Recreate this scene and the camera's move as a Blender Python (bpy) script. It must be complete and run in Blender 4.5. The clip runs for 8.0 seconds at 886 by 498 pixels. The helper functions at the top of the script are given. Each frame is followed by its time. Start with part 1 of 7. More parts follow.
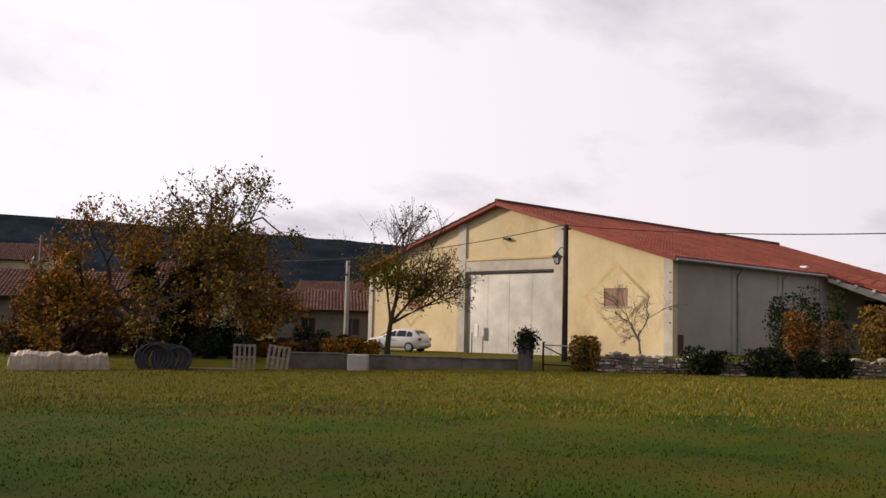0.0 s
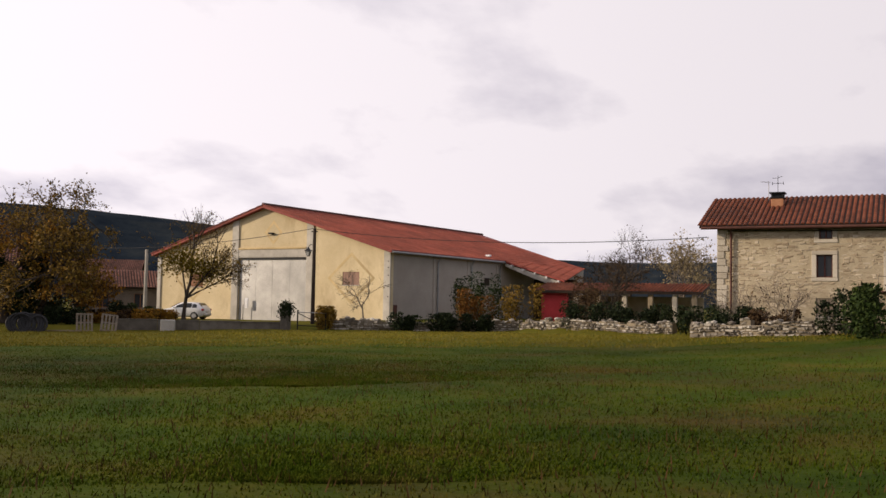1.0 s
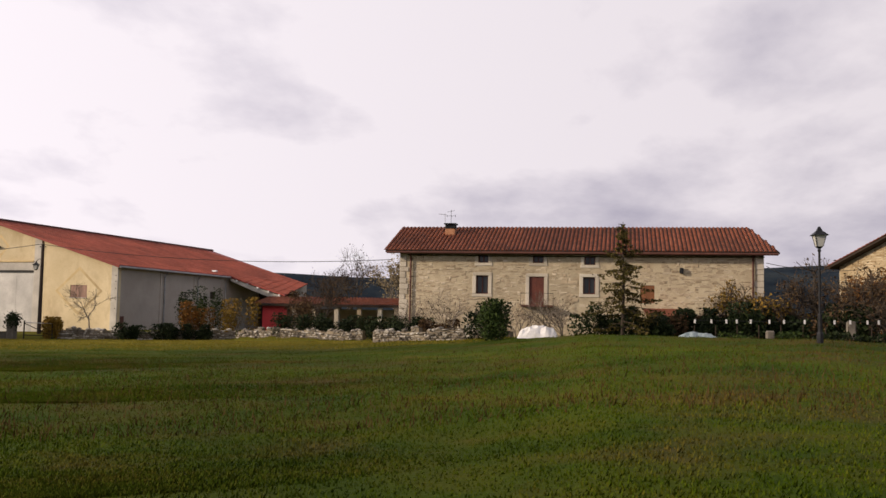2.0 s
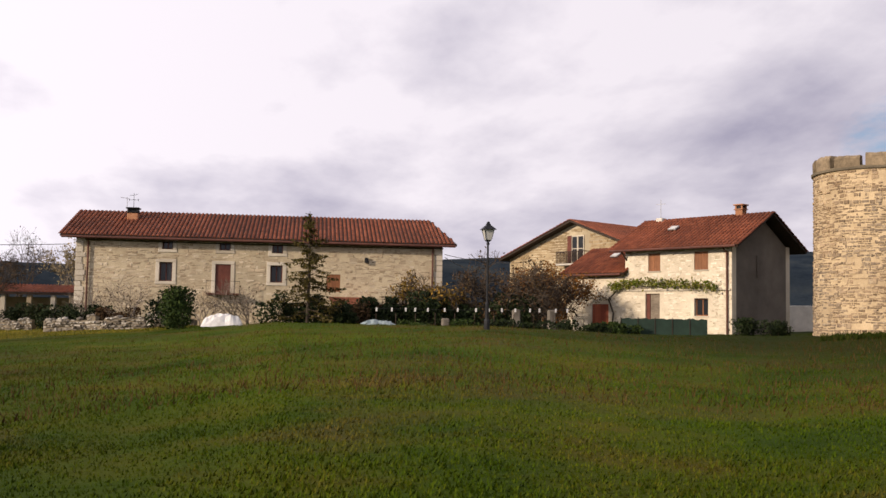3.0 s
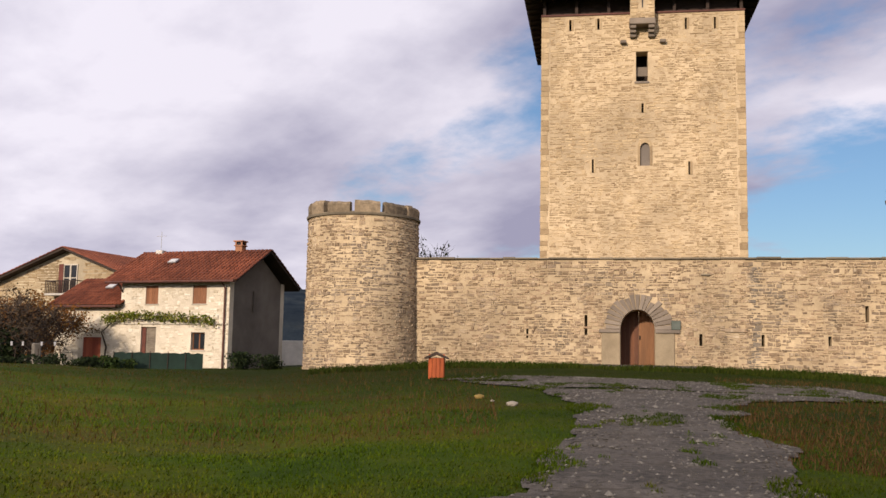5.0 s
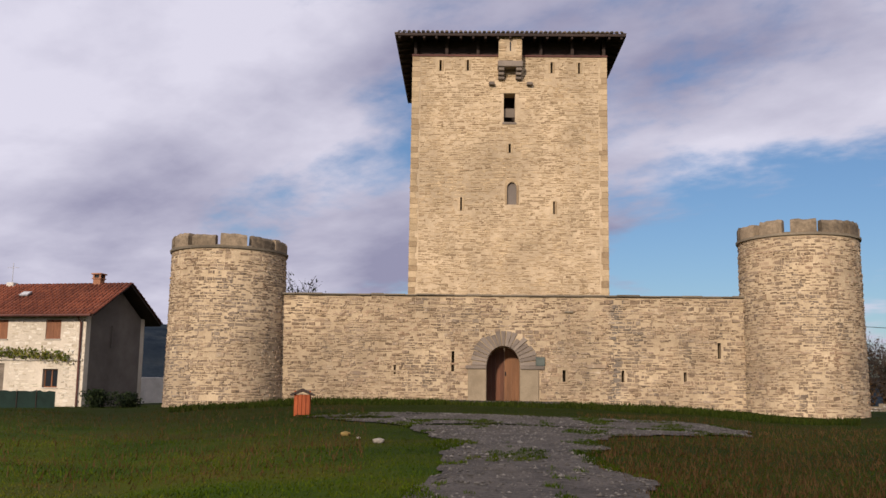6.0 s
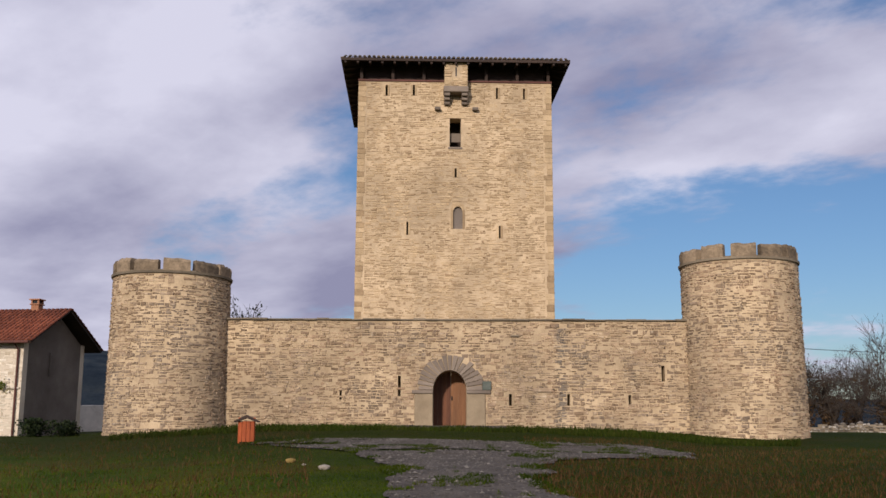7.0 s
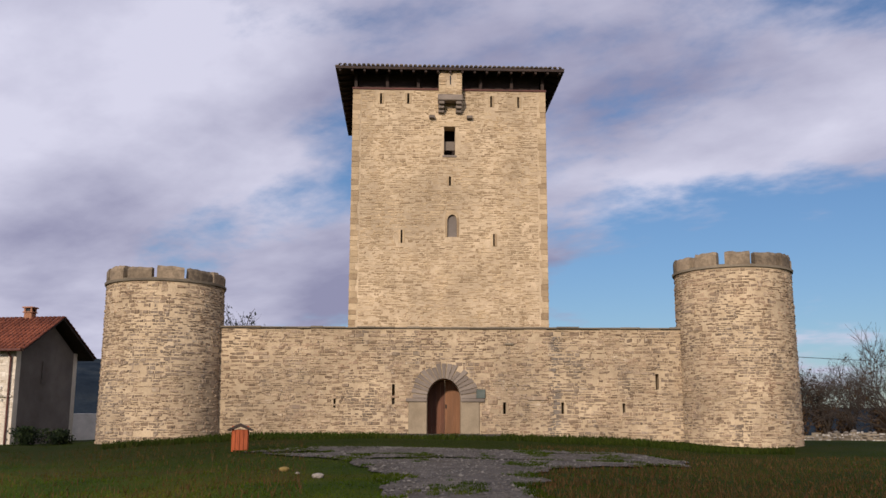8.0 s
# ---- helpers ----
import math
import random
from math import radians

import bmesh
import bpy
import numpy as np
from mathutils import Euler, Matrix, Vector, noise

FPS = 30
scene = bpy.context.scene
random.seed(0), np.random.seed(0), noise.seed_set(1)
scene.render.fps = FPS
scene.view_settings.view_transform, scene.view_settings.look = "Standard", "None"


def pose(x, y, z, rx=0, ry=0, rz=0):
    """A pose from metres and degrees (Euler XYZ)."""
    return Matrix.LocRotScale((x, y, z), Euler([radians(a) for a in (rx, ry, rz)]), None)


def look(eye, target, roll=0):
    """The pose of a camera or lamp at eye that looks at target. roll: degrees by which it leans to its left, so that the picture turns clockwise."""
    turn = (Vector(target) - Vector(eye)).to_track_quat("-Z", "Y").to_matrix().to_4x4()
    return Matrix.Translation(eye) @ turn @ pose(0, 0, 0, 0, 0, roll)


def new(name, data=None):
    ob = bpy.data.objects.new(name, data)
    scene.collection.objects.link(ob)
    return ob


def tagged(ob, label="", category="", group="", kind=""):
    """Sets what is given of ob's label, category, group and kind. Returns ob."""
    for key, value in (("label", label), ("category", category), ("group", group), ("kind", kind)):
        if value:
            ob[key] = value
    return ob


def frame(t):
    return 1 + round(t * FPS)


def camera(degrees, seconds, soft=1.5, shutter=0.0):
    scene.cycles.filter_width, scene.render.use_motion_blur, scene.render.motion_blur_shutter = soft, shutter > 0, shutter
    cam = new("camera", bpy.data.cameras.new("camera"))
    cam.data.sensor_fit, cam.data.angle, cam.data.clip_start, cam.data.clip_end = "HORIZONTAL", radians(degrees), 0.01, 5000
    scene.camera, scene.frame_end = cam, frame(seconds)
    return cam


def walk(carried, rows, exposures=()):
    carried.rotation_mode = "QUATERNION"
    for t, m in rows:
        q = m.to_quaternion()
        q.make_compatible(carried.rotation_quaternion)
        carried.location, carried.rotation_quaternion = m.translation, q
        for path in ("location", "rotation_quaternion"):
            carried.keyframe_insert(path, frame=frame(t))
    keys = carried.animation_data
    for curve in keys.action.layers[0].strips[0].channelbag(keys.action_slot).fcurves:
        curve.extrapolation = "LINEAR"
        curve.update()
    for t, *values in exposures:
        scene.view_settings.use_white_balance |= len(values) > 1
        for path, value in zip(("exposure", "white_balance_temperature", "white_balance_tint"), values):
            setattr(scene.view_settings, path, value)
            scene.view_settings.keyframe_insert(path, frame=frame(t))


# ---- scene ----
cam = camera(48.35, 8.0)
EYE = 1.6
walk(cam, [
    (0.0, pose(-14.85, 28.56, 1.79, 94.45, -1.33, 33.46)),
    (0.5, pose(-9.50, 19.69, 1.76, 93.71, -1.19, 26.34)),
    (1.0, pose(-4.70, 9.32, 1.80, 93.15, -1.05, 19.36)),
    (1.2, pose(-3.50, 6.20, 1.77, 93.12, -0.95, 16.70)),
    (1.75, pose(-0.90, 1.50, 1.66, 93.80, -1.00, 8.60)),
    (2.3, pose(0, 0, EYE, 94.55, -1.13, -0.30)),
    (2.5, pose(0, 0, EYE, 94.40, -1.10, -4.20)),
    (3.0, pose(0, 0, EYE, 93.91, -1.02, -13.14)),
    (3.5, pose(0, 0, EYE, 93.78, -1.01, -20.98)),
    (4.0, pose(0, 0, EYE, 94.27, -1.00, -28.15)),
    (4.5, pose(0, 0, EYE, 95.27, -1.10, -35.53)),
    (5.0, pose(0, 0, EYE, 96.41, -1.10, -41.69)),
    (6.5, pose(0, 0, EYE, 99.47, -0.53, -51.33)),
    (7.0, pose(0, 0, EYE, 100.06, -0.24, -52.40)),
    (7.5, pose(0, 0, EYE, 100.41, -0.25, -52.74)),
    (8.0, pose(0, 0, EYE, 100.53, -0.23, -52.74)),
], exposures=[
    (0.0, -0.26, 6900, 13), (1.2, -0.22, 6900, 13), (2.5, -0.16, 6800, 14), (3.5, 0.12, 6700, 14), (4.5, 0.10, 6600, 14), (5.2, -0.06, 6450, 15), (6.5, -0.30, 6100, 16), (8.0, -0.32, 6000, 16)])

# ---- world and sun ----
SUN_AZ, SUN_EL = 110.0, 19.0          # counter-clockwise from +y, and height, degrees


def heading(az):
    a = radians(az)
    return Vector((-math.sin(a), math.cos(a), 0))


def make_world():
    w = bpy.data.worlds.new("overcast_sky")
    scene.world = w
    w.use_nodes = True
    nt = w.node_tree
    nt.nodes.clear()
    N, K = nt.nodes.new, nt.links.new
    sky = N("ShaderNodeTexSky")
    sky.sky_type, sky.sun_disc = "NISHITA", False
    sky.sun_elevation, sky.sun_rotation = radians(SUN_EL), radians(-SUN_AZ)
    sky.air_density, sky.dust_density, sky.ozone_density = 1.1, 0.4, 4.5
    co = N("ShaderNodeTexCoord")
    # clouds on a high flat layer: direction divided by its height
    sep = N("ShaderNodeSeparateXYZ")
    K(co.outputs["Generated"], sep.inputs[0])
    up = N("ShaderNodeMath"); up.operation = "MAXIMUM"; up.inputs[1].default_value = 0.0
    K(sep.outputs[2], up.inputs[0])
    add = N("ShaderNodeMath"); add.inputs[1].default_value = 0.24
    K(up.outputs[0], add.inputs[0])
    div = N("ShaderNodeVectorMath"); div.operation = "DIVIDE"
    K(co.outputs["Generated"], div.inputs[0])
    K(add.outputs[0], div.inputs[1])
    # the clouds are drawn out along the valley
    roll = N("ShaderNodeMapping"); roll.inputs["Scale"].default_value = (1.15, 0.8, 1.0)
    K(div.outputs[0], roll.inputs[0])
    n1 = N("ShaderNodeTexNoise"); n1.inputs["Scale"].default_value = 1.7; n1.inputs["Detail"].default_value = 9; n1.inputs["Roughness"].default_value = 0.58; n1.inputs["Distortion"].default_value = 0.15
    K(roll.outputs[0], n1.inputs["Vector"])
    n2 = N("ShaderNodeTexNoise"); n2.inputs["Scale"].default_value = 1.5; n2.inputs["Detail"].default_value = 8; n2.inputs["Roughness"].default_value = 0.54; n2.inputs["Distortion"].default_value = 0.1
    mp = N("ShaderNodeMapping"); mp.inputs["Location"].default_value = (3.1, 7.7, 2.0)
    K(roll.outputs[0], mp.inputs[0]); K(mp.outputs[0], n2.inputs["Vector"])
    # towards the sun the cloud deck is closed and bright, away from it it breaks up
    dot = N("ShaderNodeVectorMath"); dot.operation = "DOT_PRODUCT"
    dot.inputs[1].default_value = heading(SUN_AZ - 20)
    K(co.outputs["Generated"], dot.inputs[0])
    side = N("ShaderNodeMapRange"); side.inputs[1].default_value, side.inputs[2].default_value = -0.97, -0.35
    side.inputs[3].default_value, side.inputs[4].default_value = -0.08, 0.20
    K(dot.outputs["Value"], side.inputs[0])
    cov = N("ShaderNodeMath"); K(n1.outputs[0], cov.inputs[0]); K(side.outputs[0], cov.inputs[1])
    mask = N("ShaderNodeMapRange"); mask.interpolation_type = "SMOOTHSTEP"
    mask.inputs[1].default_value, mask.inputs[2].default_value = 0.37, 0.53
    K(cov.outputs[0], mask.inputs[0])
    near = N("ShaderNodeMapRange"); near.inputs[1].default_value, near.inputs[2].default_value = -0.75, 0.75
    K(dot.outputs["Value"], near.inputs[0])
    ramp = N("ShaderNodeValToRGB")
    el = ramp.color_ramp.elements
    el[0].position, el[0].color = 0.32, (3.4, 3.35, 4.5, 1)
    el[1].position, el[1].color = 0.63, (8.1, 7.9, 8.6, 1)
    veil = N("ShaderNodeMath"); veil.operation = "MULTIPLY_ADD"; veil.inputs[1].default_value = 0.20
    K(near.outputs[0], veil.inputs[0]); K(n2.outputs[0], veil.inputs[2])
    flat = N("ShaderNodeMath"); flat.operation = "SUBTRACT"; flat.inputs[1].default_value = 0.03
    K(veil.outputs[0], flat.inputs[0])
    K(flat.outputs[0], ramp.inputs[0])
    bend = N("ShaderNodeMath"); bend.operation = "POWER"; bend.inputs[1].default_value = 2.0
    K(near.outputs[0], bend.inputs[0])
    gain = N("ShaderNodeMapRange")
    gain.inputs[3].default_value, gain.inputs[4].default_value = 1.06, 1.5
    K(bend.outputs[0], gain.inputs[0])
    lit = N("ShaderNodeVectorMath"); lit.operation = "SCALE"
    K(ramp.outputs[0], lit.inputs[0]); K(gain.outputs[0], lit.inputs["Scale"])
    mix = N("ShaderNodeMix"); mix.data_type = "RGBA"
    K(mask.outputs[0], mix.inputs["Factor"]); K(sky.outputs[0], mix.inputs["A"]); K(lit.outputs[0], mix.inputs["B"])
    bg = N("ShaderNodeBackground"); bg.inputs["Strength"].default_value = 0.10
    K(mix.outputs["Result"], bg.inputs["Color"])
    out = N("ShaderNodeOutputWorld"); K(bg.outputs[0], out.inputs[0])


make_world()
sun_data = bpy.data.lights.new("sun", "SUN")
sun_data.energy, sun_data.angle, sun_data.color = 4.6, radians(3.0), (1.0, 0.85, 0.67)
sun = new("sun", sun_data)
_d = heading(SUN_AZ) * math.cos(radians(SUN_EL)) + Vector((0, 0, math.sin(radians(SUN_EL))))
sun.matrix_world = look(_d * 50, (0, 0, 0))

# ---- materials ----


def material(name, colors, scale=4.0, rough=0.85, bump=0.2, fine=40.0, metal=0.0, island=0.0, stain=0.25, stretch=(1, 1, 1), spec=0.3, dirt=None, coat=0.0):
    """Two noises (broad patches and grain) blend the given colours; island varies every loose piece by that much."""
    m = bpy.data.materials.new(name)
    m.use_nodes = True
    nt = m.node_tree
    N, K = nt.nodes.new, nt.links.new
    b = nt.nodes["Principled BSDF"]
    b.inputs["Roughness"].default_value, b.inputs["Metallic"].default_value = rough, metal
    b.inputs["Specular IOR Level"].default_value = spec
    b.inputs["Coat Weight"].default_value = coat
    geo = N("ShaderNodeNewGeometry")
    mp = N("ShaderNodeMapping"); mp.inputs["Scale"].default_value = stretch
    K(geo.outputs["Position"], mp.inputs[0])
    n1 = N("ShaderNodeTexNoise"); n1.inputs["Scale"].default_value = scale; n1.inputs["Detail"].default_value = 6; n1.inputs["Roughness"].default_value = 0.6
    n2 = N("ShaderNodeTexNoise"); n2.inputs["Scale"].default_value = fine; n2.inputs["Detail"].default_value = 4
    n3 = N("ShaderNodeTexNoise"); n3.inputs["Scale"].default_value = scale * 0.13; n3.inputs["Detail"].default_value = 5
    for n in (n1, n2, n3):
        K(mp.outputs[0], n.inputs["Vector"])
    fac = n1.outputs[0]
    if island:
        info = N("ShaderNodeObjectInfo")
        s = N("ShaderNodeMath"); K(geo.outputs["Random Per Island"], s.inputs[0]); K(info.outputs["Random"], s.inputs[1])
        fr = N("ShaderNodeMath"); fr.operation = "FRACT"; K(s.outputs[0], fr.inputs[0])
        mx = N("ShaderNodeMix"); mx.inputs["Factor"].default_value = island
        K(n1.outputs[0], mx.inputs["A"]); K(fr.outputs[0], mx.inputs["B"])
        fac = mx.outputs["Result"]
    ramp = N("ShaderNodeValToRGB")
    lo, hi = (0.1, 0.9) if island > 0.4 else (0.32, 0.68)
    while len(ramp.color_ramp.elements) < len(colors):
        ramp.color_ramp.elements.new(0.5)
    for i, c in enumerate(colors):
        e = ramp.color_ramp.elements[i]
        e.position, e.color = lo + (hi - lo) * i / max(1, len(colors) - 1), (*c, 1)
    K(fac, ramp.inputs[0])
    # broad stains and fine grain on top
    st = N("ShaderNodeMapRange"); st.inputs[1].default_value, st.inputs[2].default_value = 0.35, 0.65
    st.inputs[3].default_value, st.inputs[4].default_value = 1 - stain, 1 + stain * 0.5
    K(n3.outputs[0], st.inputs[0])
    gr = N("ShaderNodeMapRange"); gr.inputs[1].default_value, gr.inputs[2].default_value = 0.3, 0.7
    gr.inputs[3].default_value, gr.inputs[4].default_value = 0.85, 1.12
    K(n2.outputs[0], gr.inputs[0])
    mul = N("ShaderNodeMath"); mul.operation = "MULTIPLY"; K(st.outputs[0], mul.inputs[0]); K(gr.outputs[0], mul.inputs[1])
    sc = N("ShaderNodeVectorMath"); sc.operation = "SCALE"; K(ramp.outputs[0], sc.inputs[0]); K(mul.outputs[0], sc.inputs["Scale"])
    col = sc.outputs[0]
    if dirt:
        dn = N("ShaderNodeTexNoise"); dn.inputs["Scale"].default_value = dirt[1]; dn.inputs["Detail"].default_value = 7; dn.inputs["Roughness"].default_value = 0.7
        dm = N("ShaderNodeMapping"); dm.inputs["Scale"].default_value = (1, 1, dirt[2] if len(dirt) > 2 else 1); dm.inputs["Location"].default_value = (5, 3, 1)
        K(geo.outputs["Position"], dm.inputs[0]); K(dm.outputs[0], dn.inputs["Vector"])
        dr = N("ShaderNodeMapRange"); dr.inputs[1].default_value, dr.inputs[2].default_value = 0.52, 0.68
        dr.inputs[4].default_value = 0.75
        K(dn.outputs[0], dr.inputs[0])
        dx = N("ShaderNodeMix"); dx.data_type = "RGBA"; dx.inputs["B"].default_value = (*dirt[0], 1)
        K(dr.outputs[0], dx.inputs["Factor"]); K(col, dx.inputs["A"])
        col = dx.outputs["Result"]
    K(col, b.inputs["Base Color"])
    if bump:
        bp = N("ShaderNodeBump"); bp.inputs["Strength"].default_value = bump; bp.inputs["Distance"].default_value = 0.02
        K(n2.outputs[0], bp.inputs["Height"]); K(bp.outputs[0], b.inputs["Normal"])
    return m


def glass_material(name, tint):
    m = bpy.data.materials.new(name)
    m.use_nodes = True
    b = m.node_tree.nodes["Principled BSDF"]
    b.inputs["Base Color"].default_value, b.inputs["Roughness"].default_value = (*tint, 1), 0.12
    b.inputs["Specular IOR Level"].default_value = 0.3
    return m


M = {}
M["castle_stone"] = material("castle_stone", [(0.11, 0.074, 0.046), (0.23, 0.16, 0.096), (0.32, 0.228, 0.138), (0.43, 0.322, 0.2), (0.29, 0.21, 0.132), (0.16, 0.116, 0.08)], 5.0, 0.9, 0.8, 26, island=0.62, stain=0.25, dirt=((0.12, 0.098, 0.075), 0.7, 0.5))


def weather_castle(m):
    nt = m.node_tree
    N, K = nt.nodes.new, nt.links.new
    b = nt.nodes["Principled BSDF"]
    src = b.inputs["Base Color"].links[0].from_socket
    geo = N("ShaderNodeNewGeometry")
    along = N("ShaderNodeVectorMath"); along.operation = "DOT_PRODUCT"; along.inputs[1].default_value = (0.6054, -0.7959, 0)
    K(geo.outputs["Position"], along.inputs[0])
    nz = N("ShaderNodeTexNoise"); nz.inputs["Scale"].default_value = 1.3; nz.inputs["Detail"].default_value = 6
    K(geo.outputs["Position"], nz.inputs["Vector"])
    wob = N("ShaderNodeMath"); wob.operation = "MULTIPLY_ADD"; wob.inputs[1].default_value = 0.7
    K(nz.outputs[0], wob.inputs[0]); K(along.outputs["Value"], wob.inputs[2])
    off = N("ShaderNodeMath"); off.operation = "SUBTRACT"; off.inputs[1].default_value = 5.7
    K(wob.outputs[0], off.inputs[0])
    ab = N("ShaderNodeMath"); ab.operation = "ABSOLUTE"; K(off.outputs[0], ab.inputs[0])
    run = N("ShaderNodeMapRange"); run.inputs[1].default_value, run.inputs[2].default_value = 0.12, 0.36
    run.inputs[3].default_value, run.inputs[4].default_value = 0.75, 0.0
    K(ab.outputs[0], run.inputs[0])
    mix = N("ShaderNodeMix"); mix.data_type = "RGBA"; mix.inputs["B"].default_value = (0.13, 0.115, 0.095, 1)
    K(run.outputs[0], mix.inputs["Factor"]); K(src, mix.inputs["A"])
    col = mix.outputs["Result"]
    # grey lichen and rust-brown fields, and old lime smeared over the stones
    for scale, lo, hi, most, tone, shift in ((0.28, 0.50, 0.66, 0.6, (0.175, 0.15, 0.118), 11), (0.55, 0.53, 0.68, 0.5, (0.27, 0.165, 0.095), 23), (2.3, 0.56, 0.70, 0.6, (0.54, 0.45, 0.315), 37), (6.0, 0.585, 0.66, 0.85, (0.055, 0.045, 0.035), 51)):
        mv = N("ShaderNodeMapping"); mv.inputs["Location"].default_value = (shift, shift * 0.7, 2)
        K(geo.outputs["Position"], mv.inputs[0])
        pn = N("ShaderNodeTexNoise"); pn.inputs["Scale"].default_value = scale; pn.inputs["Detail"].default_value = 7; pn.inputs["Roughness"].default_value = 0.65
        K(mv.outputs[0], pn.inputs["Vector"])
        pr = N("ShaderNodeMapRange"); pr.inputs[1].default_value, pr.inputs[2].default_value, pr.inputs[4].default_value = lo, hi, most
        K(pn.outputs[0], pr.inputs[0])
        px = N("ShaderNodeMix"); px.data_type = "RGBA"; px.inputs["B"].default_value = (*tone, 1)
        K(pr.outputs[0], px.inputs["Factor"]); K(col, px.inputs["A"])
        col = px.outputs["Result"]
    K(col, b.inputs["Base Color"])


weather_castle(M["castle_stone"])
M["castle_mortar"] = material("castle_mortar", [(0.375, 0.281, 0.168), (0.50, 0.388, 0.242)], 2.0, 0.95, 0.5, 25, stain=0.3)
M["keep_stone"] = material("keep_stone", [(0.24, 0.165, 0.09), (0.345, 0.25, 0.14), (0.42, 0.312, 0.178), (0.49, 0.372, 0.22), (0.36, 0.26, 0.15)], 5.0, 0.9, 0.8, 26, island=0.6, stain=0.2)
M["keep_mortar"] = material("keep_mortar", [(0.42, 0.318, 0.195), (0.54, 0.42, 0.265)], 2.0, 0.95, 0.5, 25, stain=0.25)
M["grey_ashlar"] = material("grey_ashlar", [(0.14, 0.112, 0.085), (0.25, 0.205, 0.158)], 3.0, 0.9, 0.4, 30, island=0.5)
M["dark_cap"] = material("dark_cap", [(0.12, 0.10, 0.07), (0.25, 0.205, 0.14)], 2.5, 0.95, 0.5, 20, island=0.5)
M["house_stone"] = material("house_stone", [(0.30, 0.235, 0.155), (0.39, 0.315, 0.215), (0.46, 0.385, 0.275), (0.55, 0.475, 0.36)], 4.0, 0.9, 0.5, 25, island=0.7, stain=0.2)
M["house_mortar"] = material("house_mortar", [(0.37, 0.305, 0.205), (0.48, 0.41, 0.285)], 1.5, 0.95, 0.4, 25, stain=0.25)
M["pale_stone"] = material("pale_stone", [(0.42, 0.355, 0.255), (0.54, 0.475, 0.36), (0.63, 0.57, 0.45), (0.72, 0.67, 0.56)], 4.0, 0.9, 0.5, 25, island=0.7, stain=0.15)
M["pale_mortar"] = material("pale_mortar", [(0.50, 0.435, 0.33), (0.62, 0.55, 0.43)], 1.5, 0.95, 0.4, 25, stain=0.2)
# Grey render, also darkened to carry shade on cottage gable and a village house.
M["grey_shade_render"] = material("grey_shade_render", [(0.125, 0.105, 0.086), (0.185, 0.158, 0.13)], 0.8, 0.9, 0.2, 30, stain=0.2)
M["roof_tile"] = material("roof_tile", [(0.12, 0.034, 0.016), (0.19, 0.055, 0.026), (0.25, 0.08, 0.038)], 2.0, 0.8, 0.3, 30, island=0.6, stain=0.3)
M["roof_tile_red"] = material("roof_tile_red", [(0.17, 0.036, 0.022), (0.26, 0.06, 0.036), (0.33, 0.09, 0.055)], 2.0, 0.8, 0.2, 30, island=0.5, stain=0.25)
M["old_tile"] = material("old_tile", [(0.06, 0.05, 0.035), (0.12, 0.095, 0.065), (0.2, 0.15, 0.095)], 2.0, 0.9, 0.3, 30, island=0.7)
M["dark_wood"] = material("dark_wood", [(0.022, 0.014, 0.010), (0.05, 0.03, 0.02)], 3.0, 0.75, 0.3, 30, stretch=(1, 1, 6))
M["door_shaded"] = material("door_shaded", [(0.085, 0.03, 0.012), (0.15, 0.055, 0.02)], 3.0, 0.6, 0.3, 30, stretch=(8, 8, 1), island=0.3)
M["shutter_wood"] = material("shutter_wood", [(0.17, 0.065, 0.025), (0.25, 0.105, 0.045)], 3.0, 0.6, 0.3, 30, stretch=(8, 8, 1))
M["red_wood"] = material("red_wood", [(0.075, 0.022, 0.014), (0.125, 0.035, 0.022)], 3.0, 0.6, 0.2, 30)
M["window_glass"] = glass_material("window_glass", (0.02, 0.022, 0.025))
M["barn_plaster"] = material("barn_plaster", [(0.54, 0.44, 0.265), (0.64, 0.535, 0.345)], 0.6, 0.9, 0.15, 30, stain=0.2, dirt=((0.40, 0.31, 0.18), 0.45, 0.5))
M["barn_side"] = material("barn_side", [(0.37, 0.325, 0.275), (0.45, 0.40, 0.345)], 0.5, 0.9, 0.15, 30, stain=0.16)
M["concrete"] = material("concrete", [(0.38, 0.355, 0.31), (0.52, 0.49, 0.43)], 1.2, 0.9, 0.2, 30, stain=0.22)
M["barn_brick_band"] = material("barn_brick_band", [(0.50, 0.37, 0.19), (0.60, 0.47, 0.26)], 2.0, 0.9, 0.2, 30)
M["zinc_door"] = material("zinc_door", [(0.30, 0.30, 0.29), (0.44, 0.435, 0.42)], 0.7, 0.55, 0.05, 30, metal=0.55, stain=0.2)
M["grass"] = material("grass", [(0.024, 0.047, 0.001), (0.038, 0.064, 0.002), (0.055, 0.069, 0.003), (0.080, 0.067, 0.007)], 0.35, 0.95, 0.8, 14, stain=0.45, spec=0.05, dirt=((0.058, 0.038, 0.013), 0.17))


